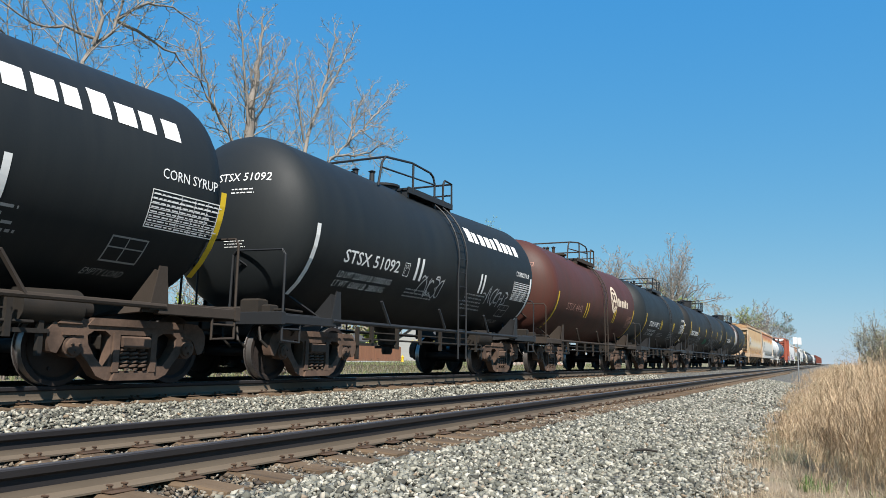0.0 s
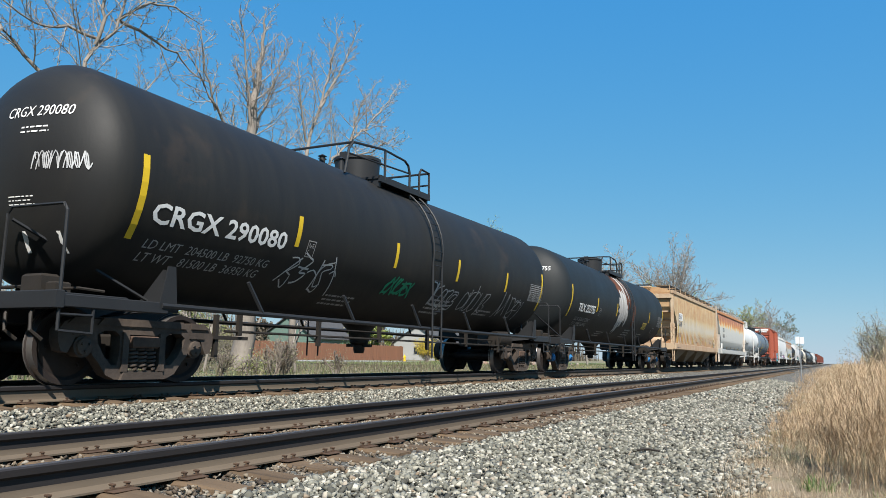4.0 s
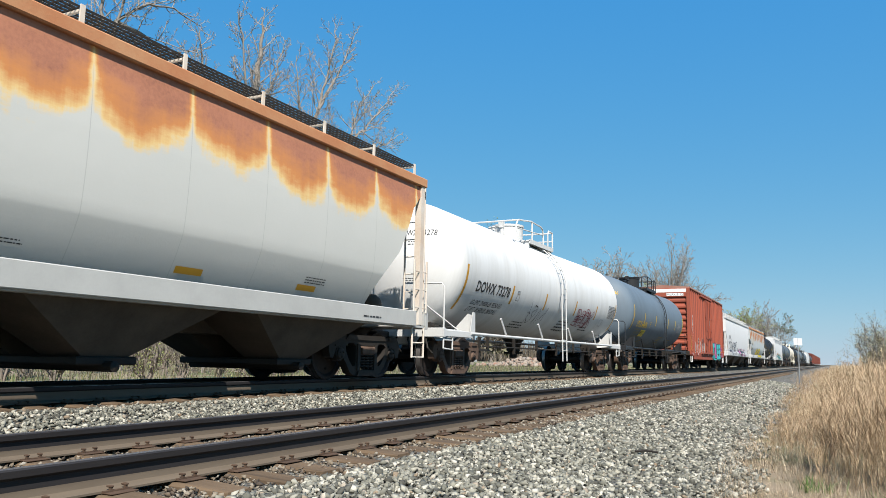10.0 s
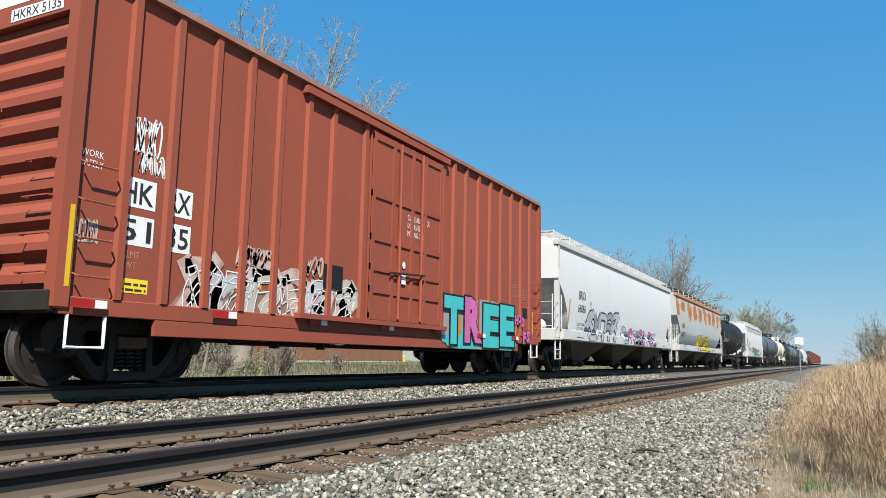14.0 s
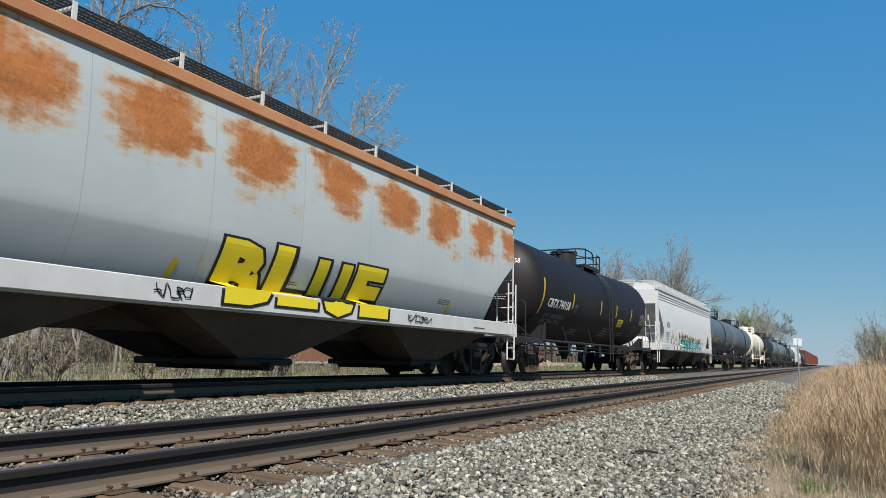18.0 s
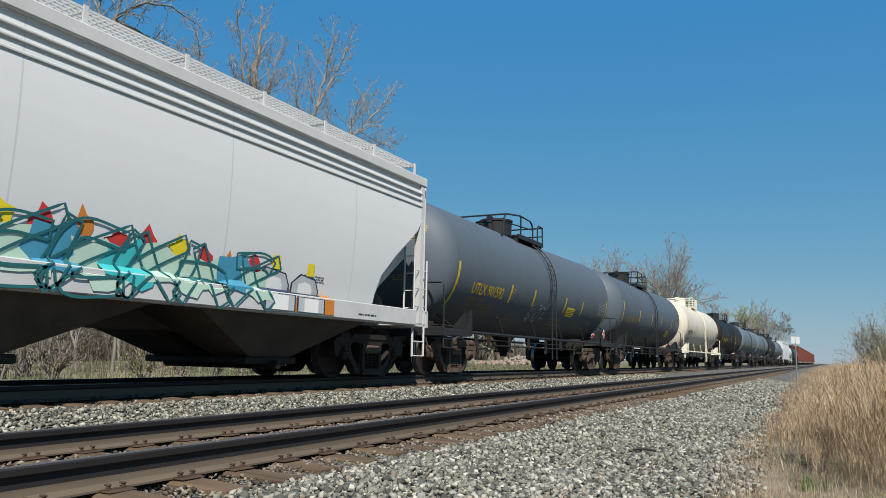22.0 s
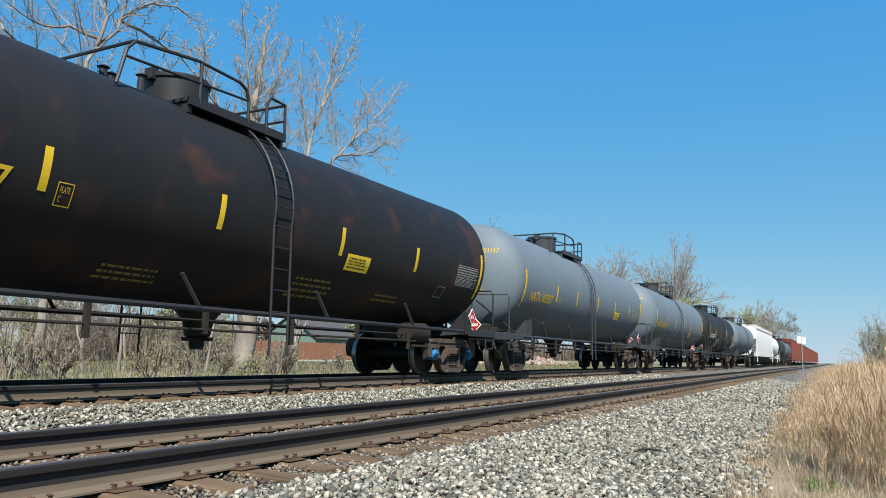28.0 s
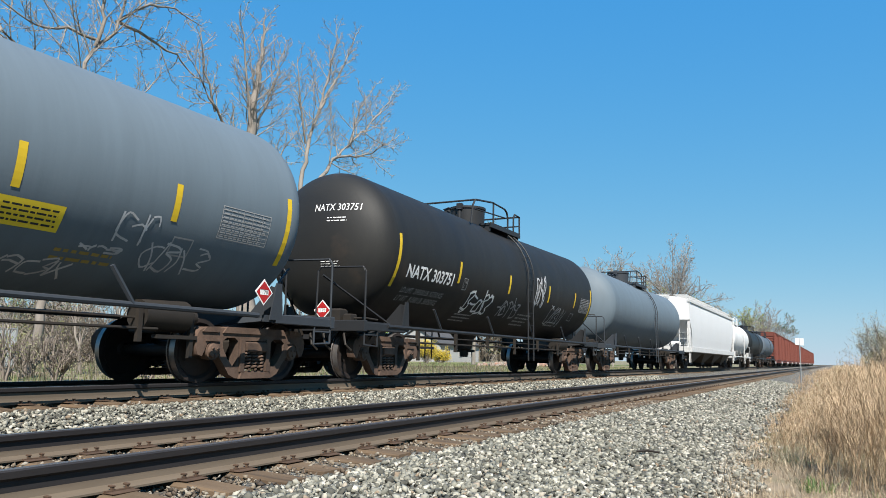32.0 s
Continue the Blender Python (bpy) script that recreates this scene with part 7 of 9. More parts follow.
# joined small print and outlines count as one piece each
for o in list(bpy.data.objects):
    if o.name.split(".")[0] in ("lettering", "data_table", "maker_name", "small_print", "graffiti", "head_print"):
        o["kind"] = "stuff"


# ---- stones ----
def random_hulls(seed, count):
    """Angular stones: boxes of eight corners, squeezed and skewed."""
    r = np.random.RandomState(seed)
    base = np.array([(x, y, z) for x in (-1, 1) for y in (-1, 1) for z in (-1, 1)], float)
    out = []
    for _ in range(count):
        v = base * (0.5 + 0.22 * r.rand(8, 3))
        v[:, :2] *= np.where(v[:, 2:3] > 0, 0.55 + 0.35 * r.rand(), 1.0)
        v *= (1.0, 0.75 + 0.3 * r.rand(), 0.5 + 0.35 * r.rand())
        v[:, 0] += 0.4 * (r.rand() - 0.5) * v[:, 2]
        out.append(v)
    return np.array(out)


def shard_hulls(seed, count):
    """Sharp crushed stones of six corners."""
    r = np.random.RandomState(seed)
    base = np.array([(1, 0, 0), (-1, 0, 0), (0, 1, 0), (0, -1, 0), (0, 0, 1), (0, 0, -1)], float)
    return np.array([(base + 0.55 * (r.rand(6, 3) - 0.5)) * (0.75, 0.42 + 0.25 * r.rand(), 0.32 + 0.25 * r.rand()) for _ in range(count)])


SHARDS = shard_hulls(8, 60)
SHARD_FACES = np.array([(0, 2, 4), (2, 1, 4), (1, 3, 4), (3, 0, 4), (2, 0, 5), (1, 2, 5), (3, 1, 5), (0, 3, 5)], np.int32)
HULLS = random_hulls(3, 40)
BOX_FACES = np.array([(0, 1, 3, 2), (4, 6, 7, 5), (0, 4, 5, 1), (2, 3, 7, 6), (0, 2, 6, 4), (1, 5, 7, 3)], np.int32)
GROUND_X = np.linspace(-40, 20, 1201)
GROUND_H = np.array([ground_z(x) for x in GROUND_X])


def turn_matrices(r, n, tilt):
    a, b, c = r.rand(n) * 2 * np.pi, (r.rand(n) - 0.5) * tilt, (r.rand(n) - 0.5) * tilt
    m = np.zeros((n, 3, 3))
    ca, sa, cb, sb, cc, sc = np.cos(a), np.sin(a), np.cos(b), np.sin(b), np.cos(c), np.sin(c)
    m[:, 0] = np.stack([ca * cb, ca * sb * sc - sa * cc, ca * sb * cc + sa * sc], 1)
    m[:, 1] = np.stack([sa * cb, sa * sb * sc + ca * cc, sa * sb * cc - ca * sc], 1)
    m[:, 2] = np.stack([-sb, cb * sc, cb * cc], 1)
    return m


def stones(name, zones, material, label, seed):
    """zones: x0, x1, y0, y1, stones a square metre, smallest and largest size, lift; the last metre towards the weeds thins out."""
    r = np.random.RandomState(seed)
    vs, fs, k = [], [], 0
    for x0, x1, y0, y1, dens, s0, s1, lift in zones:
        n = int((x1 - x0) * (y1 - y0) * dens)
        x, y = x0 + (x1 - x0) * r.rand(n), y0 + (y1 - y0) * r.rand(n)
        keep = x + 0.45 * r.rand(n) ** 2 + 0.12 * np.sin(y * 2.3) + 0.1 * np.sin(y * 5.1 + 1) < np.interp(y, (2, 6.2, 14, 47, 90), (-0.35, -0.62, -0.95, -1.7, -2.4))
        x, y = x[keep], y[keep]
        n = len(x)
        size = s0 + (s1 - s0) * r.rand(n) ** 1.8
        v = SHARDS[r.randint(0, len(SHARDS), n)] * size[:, None, None]
        v = np.einsum("nij,nkj->nki", turn_matrices(r, n, 1.8), v)
        z = np.interp(x, GROUND_X, GROUND_H) + lift + size * (0.1 + 0.3 * r.rand(n)) + 0.012 * r.rand(n)
        v += np.stack([x, y, z], 1)[:, None, :]
        vs.append(v.reshape(-1, 3))
        fs.append((SHARD_FACES[None] + (np.arange(n) * 6)[:, None, None] + k).reshape(-1, 3))
        k += n * 6
    return bulk(name, np.concatenate(vs), np.concatenate(fs), material, label, "ballast", False)


def island_colours(name, stops, rough=0.9, grain=40.0):
    """Every loose piece has a tone of its own."""
    m, n, l, b = nodes_of(name)
    g = n.new("ShaderNodeNewGeometry")
    col = ramp(n, l, g.outputs["Random Per Island"], stops)
    v = place(n, l, own=False)
    fine = noise_at(n, l, v, grain, 5, 0.7)
    x = n.new("ShaderNodeMix")
    x.data_type, x.blend_type = "RGBA", "MULTIPLY"
    x.inputs[0].default_value = 0.6
    l.new(col, x.inputs[6])
    l.new(ramp(n, l, fine, [(0.3, 0.55), (0.7, 1.0)]), x.inputs[7])
    l.new(x.outputs[2], b.inputs["Base Color"])
    b.inputs["Roughness"].default_value = rough
    bumped(n, l, b, fine, 0.3, 0.004)
    return m


STONE = island_colours("grey crushed stone", [(0.0, (0.046, 0.044, 0.035)), (0.3, (0.120, 0.118, 0.094)), (0.6, (0.205, 0.198, 0.160)), (0.85, (0.335, 0.318, 0.258)), (0.94, (0.47, 0.445, 0.375)), (1.0, (0.175, 0.120, 0.072))])
STONE_RUST = island_colours("rust stained stone", [(0.0, (0.042, 0.0302, 0.021)), (0.4, (0.1134, 0.084, 0.0571)), (0.7, (0.189, 0.1512, 0.105)), (1.0, (0.2772, 0.252, 0.21))])
stones("ballast_stones", [(-3.1, 0.0, 2.0, 6.0, 1250, 0.022, 0.056, 0.0), (-3.1, -0.3, 6.0, 10.0, 1000, 0.022, 0.056, 0.0), (-3.1, -0.5, 10.0, 18.0, 480, 0.028, 0.06, 0.0), (-3.1, -1.0, 18.0, 40.0, 130, 0.045, 0.08, 0.0),
                          (-7.45, -5.75, 2.5, 13.0, 650, 0.024, 0.056, 0.0), (-7.45, -5.75, 13.0, 35.0, 170, 0.04, 0.08, 0.0), (-12.9, -10.1, 6.0, 26.0, 110, 0.04, 0.09, 0.0)],
       STONE, "loose grey crushed stones of the ballast shoulder", 11)
stones("track_stones", [(-5.75, -3.1, 1.5, 9.0, 420, 0.018, 0.046, -0.004), (-3.70, -3.3, 1.5, 9.0, 330, 0.014, 0.040, 0.012), (-5.1, -3.9, 1.5, 9.0, 380, 0.016, 0.044, 0.014), (-5.5, -5.05, 1.5, 9.0, 260, 0.014, 0.040, 0.012), (-5.75, -3.1, 9.0, 16.0, 330, 0.02, 0.05, 0.008), (-10.2, -7.4, 4.0, 16.0, 130, 0.025, 0.05, -0.005)],
       STONE_RUST, "rust stained stones between the ties", 12)


# ---- weeds ----
def blades(name, zones, material, label, category, seed, segs=3):
    """Thin bent stems. zones: function of place or box, count, height range, width, lean."""
    r = np.random.RandomState(seed)
    vs, fs, k = [], [], 0
    for xs, ys, h, w, lean in zones:
        n = len(xs)
        az = r.rand(n) * 2 * np.pi
        side = np.stack([np.cos(az), np.sin(az), np.zeros(n)], 1)
        bend = np.stack([np.cos(az + 1.3), np.sin(az + 1.3), np.zeros(n)], 1) * (lean * r.randn(n))[:, None]
        z0 = np.interp(xs, GROUND_X, GROUND_H) - 0.03
        root = np.stack([xs, ys, z0], 1)
        rings = []
        for i in range(segs + 1):
            t = i / segs
            p = root + bend * (t ** 1.7) * h[:, None]
            p = p + np.stack([np.zeros(n), np.zeros(n), h * t * (1 - 0.12 * t)], 1)
            ww = (w * (1 - 0.8 * t))[:, None]
            rings.append(np.stack([p - side * ww, p + side * ww], 1))
        v = np.stack(rings, 1).reshape(n, -1, 3)
        f = np.array([(2 * i, 2 * i + 1, 2 * i + 3, 2 * i + 2) for i in range(segs)], np.int32)
        vs.append(v.reshape(-1, 3))
        fs.append((f[None] + (np.arange(n) * 2 * (segs + 1))[:, None, None] + k).reshape(-1, 4))
        k += n * 2 * (segs + 1)
    return bulk(name, np.concatenate(vs), np.concatenate(fs), material, label, category)


WEED = island_colours("dry straw", [(0.0, (0.17, 0.105, 0.058)), (0.3, (0.34, 0.228, 0.130)), (0.6, (0.46, 0.328, 0.195)), (0.88, (0.64, 0.50, 0.325)), (1.0, (0.27, 0.145, 0.080))], 0.8)
STRAW = island_colours("bleached straw", [(0.0, (0.315, 0.2258, 0.1313)), (0.5, (0.483, 0.3675, 0.2258)), (1.0, (0.651, 0.525, 0.357))], 0.8)
LITTER = island_colours("dead grass litter", [(0.0, (0.0655, 0.0459, 0.0328)), (0.35, (0.2402, 0.1747, 0.1147)), (0.7, (0.4368, 0.344, 0.2293)), (1.0, (0.6334, 0.5242, 0.3767))], 0.85)
MOWN = island_colours("short mixed grass", [(0.0, (0.15, 0.125, 0.070)), (0.35, (0.22, 0.195, 0.105)), (0.55, (0.115, 0.135, 0.045)), (1.0, (0.075, 0.110, 0.030))], 0.8)
GREEN_SHOOT = island_colours("fresh green shoots", [(0.0, (0.043, 0.094, 0.014)), (1.0, (0.115, 0.187, 0.036))], 0.7)
BRUSH = island_colours("grey brown dead stalks", [(0.0, (0.0436, 0.0327, 0.0217)), (0.5, (0.0871, 0.0696, 0.0478)), (1.0, (0.1391, 0.1174, 0.0829))], 0.85)
wr = np.random.RandomState(21)


def weed_edge(y):
    return np.interp(y, (2, 6.2, 14, 47, 90), (-0.5, -0.78, -1.1, -1.9, -2.6))


def scatter(n, y0, y1, off0, off1, clump=0.0):
    """Places to the right of the ballast's edge, off0 to off1 metres from it."""
    y = y0 + (y1 - y0) * wr.rand(n)
    x = weed_edge(y) + off0 + (off1 - off0) * wr.rand(n)
    if clump:
        keep = np.array([noise.noise((a * 1.1, b * 0.8, 3.0)) for a, b in zip(x, y)]) > -clump + 0.5 * (wr.rand(n) - 0.5)
        x, y = x[keep], y[keep]
    return x, y


def clumped(n, y0, y1, o0, o1, size, most):
    """Stems in tufts: tuft centres scattered beside the ballast, stems round each."""
    m = max(1, n // most)
    cx, cy = scatter(m, y0, y1, o0, o1, 0.35)
    cx, cy = np.repeat(cx, most), np.repeat(cy, most)
    return cx + size * wr.randn(len(cx)), cy + size * wr.randn(len(cx)), np.repeat(wr.rand(len(cx) // most), most)


def weed_plants(name, zones, material, label, seed):
    """Dry branching weeds: a thin stem with side twigs over its upper part, each twig with finer sprigs.
    zones: places, heights, half width of the stem, lean, twigs to a stem, sprigs to a twig."""
    r = np.random.RandomState(seed)
    vs, fs, k = [], [], 0

    def ribbon(rings, k):
        v = np.stack(rings, 1)
        n, m = v.shape[0], v.shape[1]
        f = np.array([(2 * i, 2 * i + 1, 2 * i + 3, 2 * i + 2) for i in range(m - 1)], np.int32)
        vs.append(v.reshape(-1, 3))
        fs.append((f[None] + (np.arange(n) * 2 * m)[:, None, None] + k).reshape(-1, 4))
        return k + n * 2 * m

    for x, y, h, w, lean, twigs, sprigs in zones:
        n = len(x)
        az = r.rand(n) * 2 * np.pi
        bend = np.stack([np.cos(az), np.sin(az), np.zeros(n)], 1) * (lean * r.randn(n))[:, None]
        kink = np.stack([r.randn(n), r.randn(n), np.zeros(n)], 1) * 0.02
        root = np.stack([x, y, np.interp(x, GROUND_X, GROUND_H) - 0.03], 1)

        def along(t, i):
            t = np.asarray(t)[:, None]
            hh = h[i][:, None]
            return root[i] + bend[i] * t ** 1.6 * hh + kink[i] * np.sin(t * 5.0) + np.array((0.0, 0.0, 1.0)) * hh * t * (1 - 0.06 * t)

        al = np.arange(n)
        side = np.stack([-np.sin(az + 0.8), np.cos(az + 0.8), np.zeros(n)], 1)
        wide = w * (0.7 + 0.6 * r.rand(n))
        rings = []
        for q in range(6):
            p = along(np.full(n, q / 5), al)
            ww = (wide * (1 - 0.65 * q / 5))[:, None] * side
            rings.append(np.stack([p - ww, p + ww], 1))
        k = ribbon(rings, k)
        for _ in range(twigs):
            t = 0.28 + 0.70 * r.rand(n)
            a = r.rand(n) * 2 * np.pi
            ln = h * (0.12 + 0.20 * r.rand(n)) * (1.3 - 0.7 * t)
            out = np.stack([np.cos(a), np.sin(a), 0.9 + 1.3 * r.rand(n)], 1)
            out = out / np.linalg.norm(out, axis=1)[:, None] * ln[:, None]
            sd = np.stack([-np.sin(a), np.cos(a), np.zeros(n)], 1)
            p = along(t, al)
            up = np.array((0.0, 0.0, 1.0)) * (ln * 0.25)[:, None]
            k = ribbon([np.stack([p + out * e + up * e * e - sd * w * c, p + out * e + up * e * e + sd * w * c], 1) for e, c in ((0.0, 0.55), (0.55, 0.5), (1.0, 0.75))], k)
            for _ in range(sprigs):
                e = (0.3 + 0.65 * r.rand(n))[:, None]
                b = a + r.choice((-1, 1), n) * (0.5 + 0.7 * r.rand(n))
                d2 = np.stack([np.cos(b), np.sin(b), 0.8 + 1.2 * r.rand(n)], 1) * (ln * (0.16 + 0.2 * r.rand(n)))[:, None]
                s2 = np.stack([-np.sin(b), np.cos(b), np.zeros(n)], 1) * w
                q = p + out * e + up * e * e
                k = ribbon([np.stack([q - s2 * 0.4, q + s2 * 0.4], 1), np.stack([q + d2 - s2 * 1.0, q + d2 + s2 * 1.0], 1)], k)
    return bulk(name, np.concatenate(vs), np.concatenate(fs), material, label, "weeds")


zones = []
for n, y0, y1, o0, o1, h0, h1, w, lean, size, most, twigs, sprigs in (
        (800, 7.3, 9.2, 0.6, 3.4, 0.45, 1.22, 0.0013, 0.26, 0.09, 10, 18, 3), (1200, 9.2, 14, 0.3, 4.4, 0.45, 1.30, 0.0015, 0.24, 0.12, 10, 16, 3),
        (1300, 14, 26, 0.2, 6, 0.55, 1.16, 0.0019, 0.24, 0.14, 8, 12, 2), (2400, 26, 55, 0.2, 9, 0.65, 1.35, 0.0035, 0.15, 0.25, 8, 8, 1), (3200, 55, 120, 0.4, 16, 0.7, 1.45, 0.009, 0.12, 0.5, 6, 3, 0),
        (420, 4.6, 8.0, 0.15, 2.2, 0.10, 0.40, 0.0010, 0.40, 0.06, 6, 8, 2), (500, 9.5, 40, 0.0, 0.9, 0.25, 0.75, 0.0022, 0.24, 0.12, 6, 8, 2)):
    x, y, tall = clumped(n, y0, y1, o0, o1, size, most)
    off = (x - weed_edge(y)) / (1.0 + 0.02 * y)
    h = (h0 + (h1 - h0) * np.clip(0.75 * tall + 0.45 * wr.rand(len(x)) - 0.08, 0, 1.15)) * np.clip(0.24 + 0.58 * off, 0.22, 1.0)
    zones.append((x, y, h, w, lean, twigs, sprigs))
weed_plants("dry_weeds", zones, WEED, "tall dry branching weeds beside the ballast", 22)
# straw stalks of dead grass between the weeds
zones = []
for n, y0, y1, o0, o1, h0, h1, w, lean in ((600, 7.2, 10, 0.9, 3.6, 0.15, 0.6, 0.0012, 0.3), (900, 10, 16, 0.8, 4.6, 0.2, 0.75, 0.0016, 0.25), (1200, 16, 30, 0.8, 7, 0.3, 0.9, 0.0026, 0.2)):
    x, y = scatter(n, y0, y1, o0, o1, 0.25)
    zones.append((x, y, h0 + (h1 - h0) * wr.rand(len(x)), np.full(len(x), w) * (0.6 + 0.8 * wr.rand(len(x))), lean))
blades("dead_grass", zones, STRAW, "upright straw stalks of dead grass among the weeds", "grass", 30, 4)
# flattened dead grass on the soil
zones = []
for n, y0, y1, o0, o1, w in ((9000, 3.6, 5.0, -0.1, 2.6, 0.0014), (12000, 5.0, 7.4, -0.1, 3.0, 0.0015), (9000, 7.4, 11.0, -0.2, 3.4, 0.002), (4000, 11, 22, -0.1, 3.5, 0.004)):
    x, y = scatter(n, y0, y1, o0, o1, 0.3)
    zones.append((x, y, 0.05 + 0.16 * wr.rand(len(x)) ** 1.5, np.full(len(x), w) * (0.6 + 0.8 * wr.rand(len(x))), 1.3))
blades("grass_litter", zones, LITTER, "short flattened dead grass on bare soil", "grass", 27, 2)
zones = []
for n, cx, cy, rr in ((80, -0.2, 7.5, 0.08), (20, 0.3, 7.2, 0.1), (24, 0.75, 8.6, 0.2)):
    x, y = cx + rr * wr.randn(n), cy + rr * wr.randn(n)
    zones.append((x, y, 0.06 + 0.10 * wr.rand(n), np.full(n, 0.006), 0.6))
blades("green_shoots", zones, GREEN_SHOOT, "small tufts of fresh green shoots among the weeds", "grass", 24)
# rough grass behind the far track
n = 26000
x = -13.6 - 26 * wr.rand(n) ** 1.3
y = 8 + 75 * wr.rand(n)
blades("rough_grass", [(x, y, 0.06 + 0.22 * wr.rand(n) ** 2, np.full(n, 0.013), 0.5)], MOWN, "rough green and straw grass behind the line", "grass", 25, 2)
n = 6500
x = -14.4 - 13 * wr.rand(n)
y = 8 + 40 * wr.rand(n)
blades("dry_brush", [(x, y, 0.12 + 0.6 * wr.rand(n) ** 2.4, np.full(n, 0.007), 0.4)], BRUSH, "dry brush and dead stalks behind the line", "brush", 26)


# ---- trees ----
BARK = surface("pale grey bark", (0.27, 0.24, 0.21), (0.10, 0.088, 0.076), 0.9, 0.0, 3.0, 18.0, 0.6, 1.0, (1, 1, 0.3))
BARK_DARK = surface("dark grey bark", (0.135, 0.117, 0.104), (0.063, 0.054, 0.050), 0.9, 0.0, 3.0, 18.0, 0.5, 1.0, (1, 1, 0.3))
TWIG = surface("twig bark", (0.25, 0.215, 0.185), (0.12, 0.10, 0.085), 0.85, 0.0, 2.0, 9.0, 0.0, 1.0)
TWIG_PALE = surface("pale twig bark", (0.34, 0.305, 0.27), (0.16, 0.138, 0.12), 0.85, 0.0, 2.0, 9.0, 0.0, 1.0)
BUD = island_colours("spring buds", [(0.0, (0.150, 0.125, 0.085)), (0.5, (0.205, 0.185, 0.115)), (1.0, (0.185, 0.205, 0.090))], 0.7)
LEAF_NEW = island_colours("yellow green new leaves", [(0.0, (0.101, 0.144, 0.022)), (0.6, (0.194, 0.238, 0.043)), (1.0, (0.288, 0.302, 0.072))], 0.6)
LEAF_DARK = island_colours("dark evergreen leaves", [(0.0, (0.014, 0.032, 0.011)), (1.0, (0.043, 0.079, 0.022))], 0.6)
FORSYTHIA = island_colours("yellow blossom", [(0.0, (0.324, 0.230, 0.014)), (1.0, (0.540, 0.403, 0.029))], 0.6)


class Twigs:
    """Tapered limbs as three to six sided tubes, gathered in arrays."""

    def __init__(self):
        self.v, self.c, self.f, self.tips, self.least = [], [], [], [], 0.011

    def limb(self, pts, radii, sides):
        k = len(self.v)
        n = sides
        for i, p in enumerate(pts):
            d = (pts[min(i + 1, len(pts) - 1)] - pts[max(0, i - 1)]).normalized()
            s = d.orthogonal().normalized()
            u = d.cross(s)
            for j in range(n):
                a = 2 * math.pi * j / n
                self.v.append((s * math.cos(a) + u * math.sin(a)) * radii[i])
                self.c.append(p)
        for i in range(len(pts) - 1):
            for j in range(n):
                a, b = k + i * n + j, k + i * n + (j + 1) % n
                self.f.append((a, b, b + n, a + n))

    def bulk(self, name, material, parent):
        ob = bulk(name, [tuple(p) for p in self.v], self.f, material, "", "", True, parent)
        del ob["kind"]
        return ob


def grow(tw, big, r, p, d, length, radius, depth, spread, upward, droop=0.0):
    """One limb and its children; thick limbs go to big, thin ones to tw."""
    n = 5 if depth > 3 else 4 if depth > 1 else 3
    pts, rad = [p.copy()], [radius]
    q, dd = p.copy(), d.copy()
    for i in range(n):
        dd = (dd + Vector((r.uniform(-1, 1), r.uniform(-1, 1), r.uniform(-1, 1))) * 0.30 + Vector((0, 0, upward * 0.12 - droop * 0.1))).normalized()
        q = q + dd * (length / n)
        pts.append(q.copy())
        rad.append(max(tw.least, radius * (1 - 0.5 * (i + 1) / n)))
    where = big if radius > 0.045 else tw
    where.limb(pts, rad, 7 if radius > 0.12 else 5 if radius > 0.03 else 3)
    if depth == 0:
        tw.tips.append((pts[-1], dd))
        tw.tips.append((pts[-2], dd))
        return
    kids = 3 if depth in (1, 2) else r.choice((2, 3, 3))
    for c in range(kids):
        t = r.uniform(0.35, 0.98) if c else 1.0
        i = min(n - 1, int(t * n))
        base = pts[i].lerp(pts[i + 1], t * n - i) if i < n else pts[-1]
        side = Vector((r.uniform(-1, 1), r.uniform(-1, 1), r.uniform(-0.45, 0.6)))
        nd = (dd + side.normalized() * (spread if c else spread * 0.45)).normalized()
        grow(tw, big, r, base, nd, length * r.uniform(0.58, 0.82), rad[i] * (0.88 if c == 0 else r.uniform(0.55, 0.78)), depth - 1, spread, upward, droop)


def leaf_cloud(tips, r, per, size, spread, material, name, parent):
    v, f = [], []
    for p, d in tips:
        for _ in range(per):
            c = p + Vector((r.gauss(0, spread), r.gauss(0, spread), r.gauss(0, spread)))
            a = Vector((r.uniform(-1, 1), r.uniform(-1, 1), r.uniform(-1, 1))).normalized() * size * r.uniform(0.6, 1.3)
            b = a.orthogonal().normalized() * size * 0.5
            k = len(v)
            v += [c - a, c + b, c + a, c - b]
            f.append((k, k + 1, k + 2, k + 3))
    ob = bulk(name, [tuple(p) for p in v], f, material, "", "", None, parent)
    del ob["kind"]
    return ob


def fit_crown(big, tw, height, width=0.0):
    """Scale the grown limbs to the height and, where given, to the width of the crown."""
    a = np.array([tuple(p) for p in big.c + tw.c])
    k = height / np.quantile(a[:, 2], 0.998)
    w = width / max(0.1, np.quantile(np.abs(a[:, :2] - np.median(a[:, :2], 0)), 0.985) * 2) if width else k
    for g in (big, tw):
        g.v = [Vector((p.x * w, p.y * w, p.z * k)) + o for p, o in zip(g.c, g.v)]
        g.tips = [(Vector((p.x * w, p.y * w, p.z * k)), d) for p, d in g.tips]


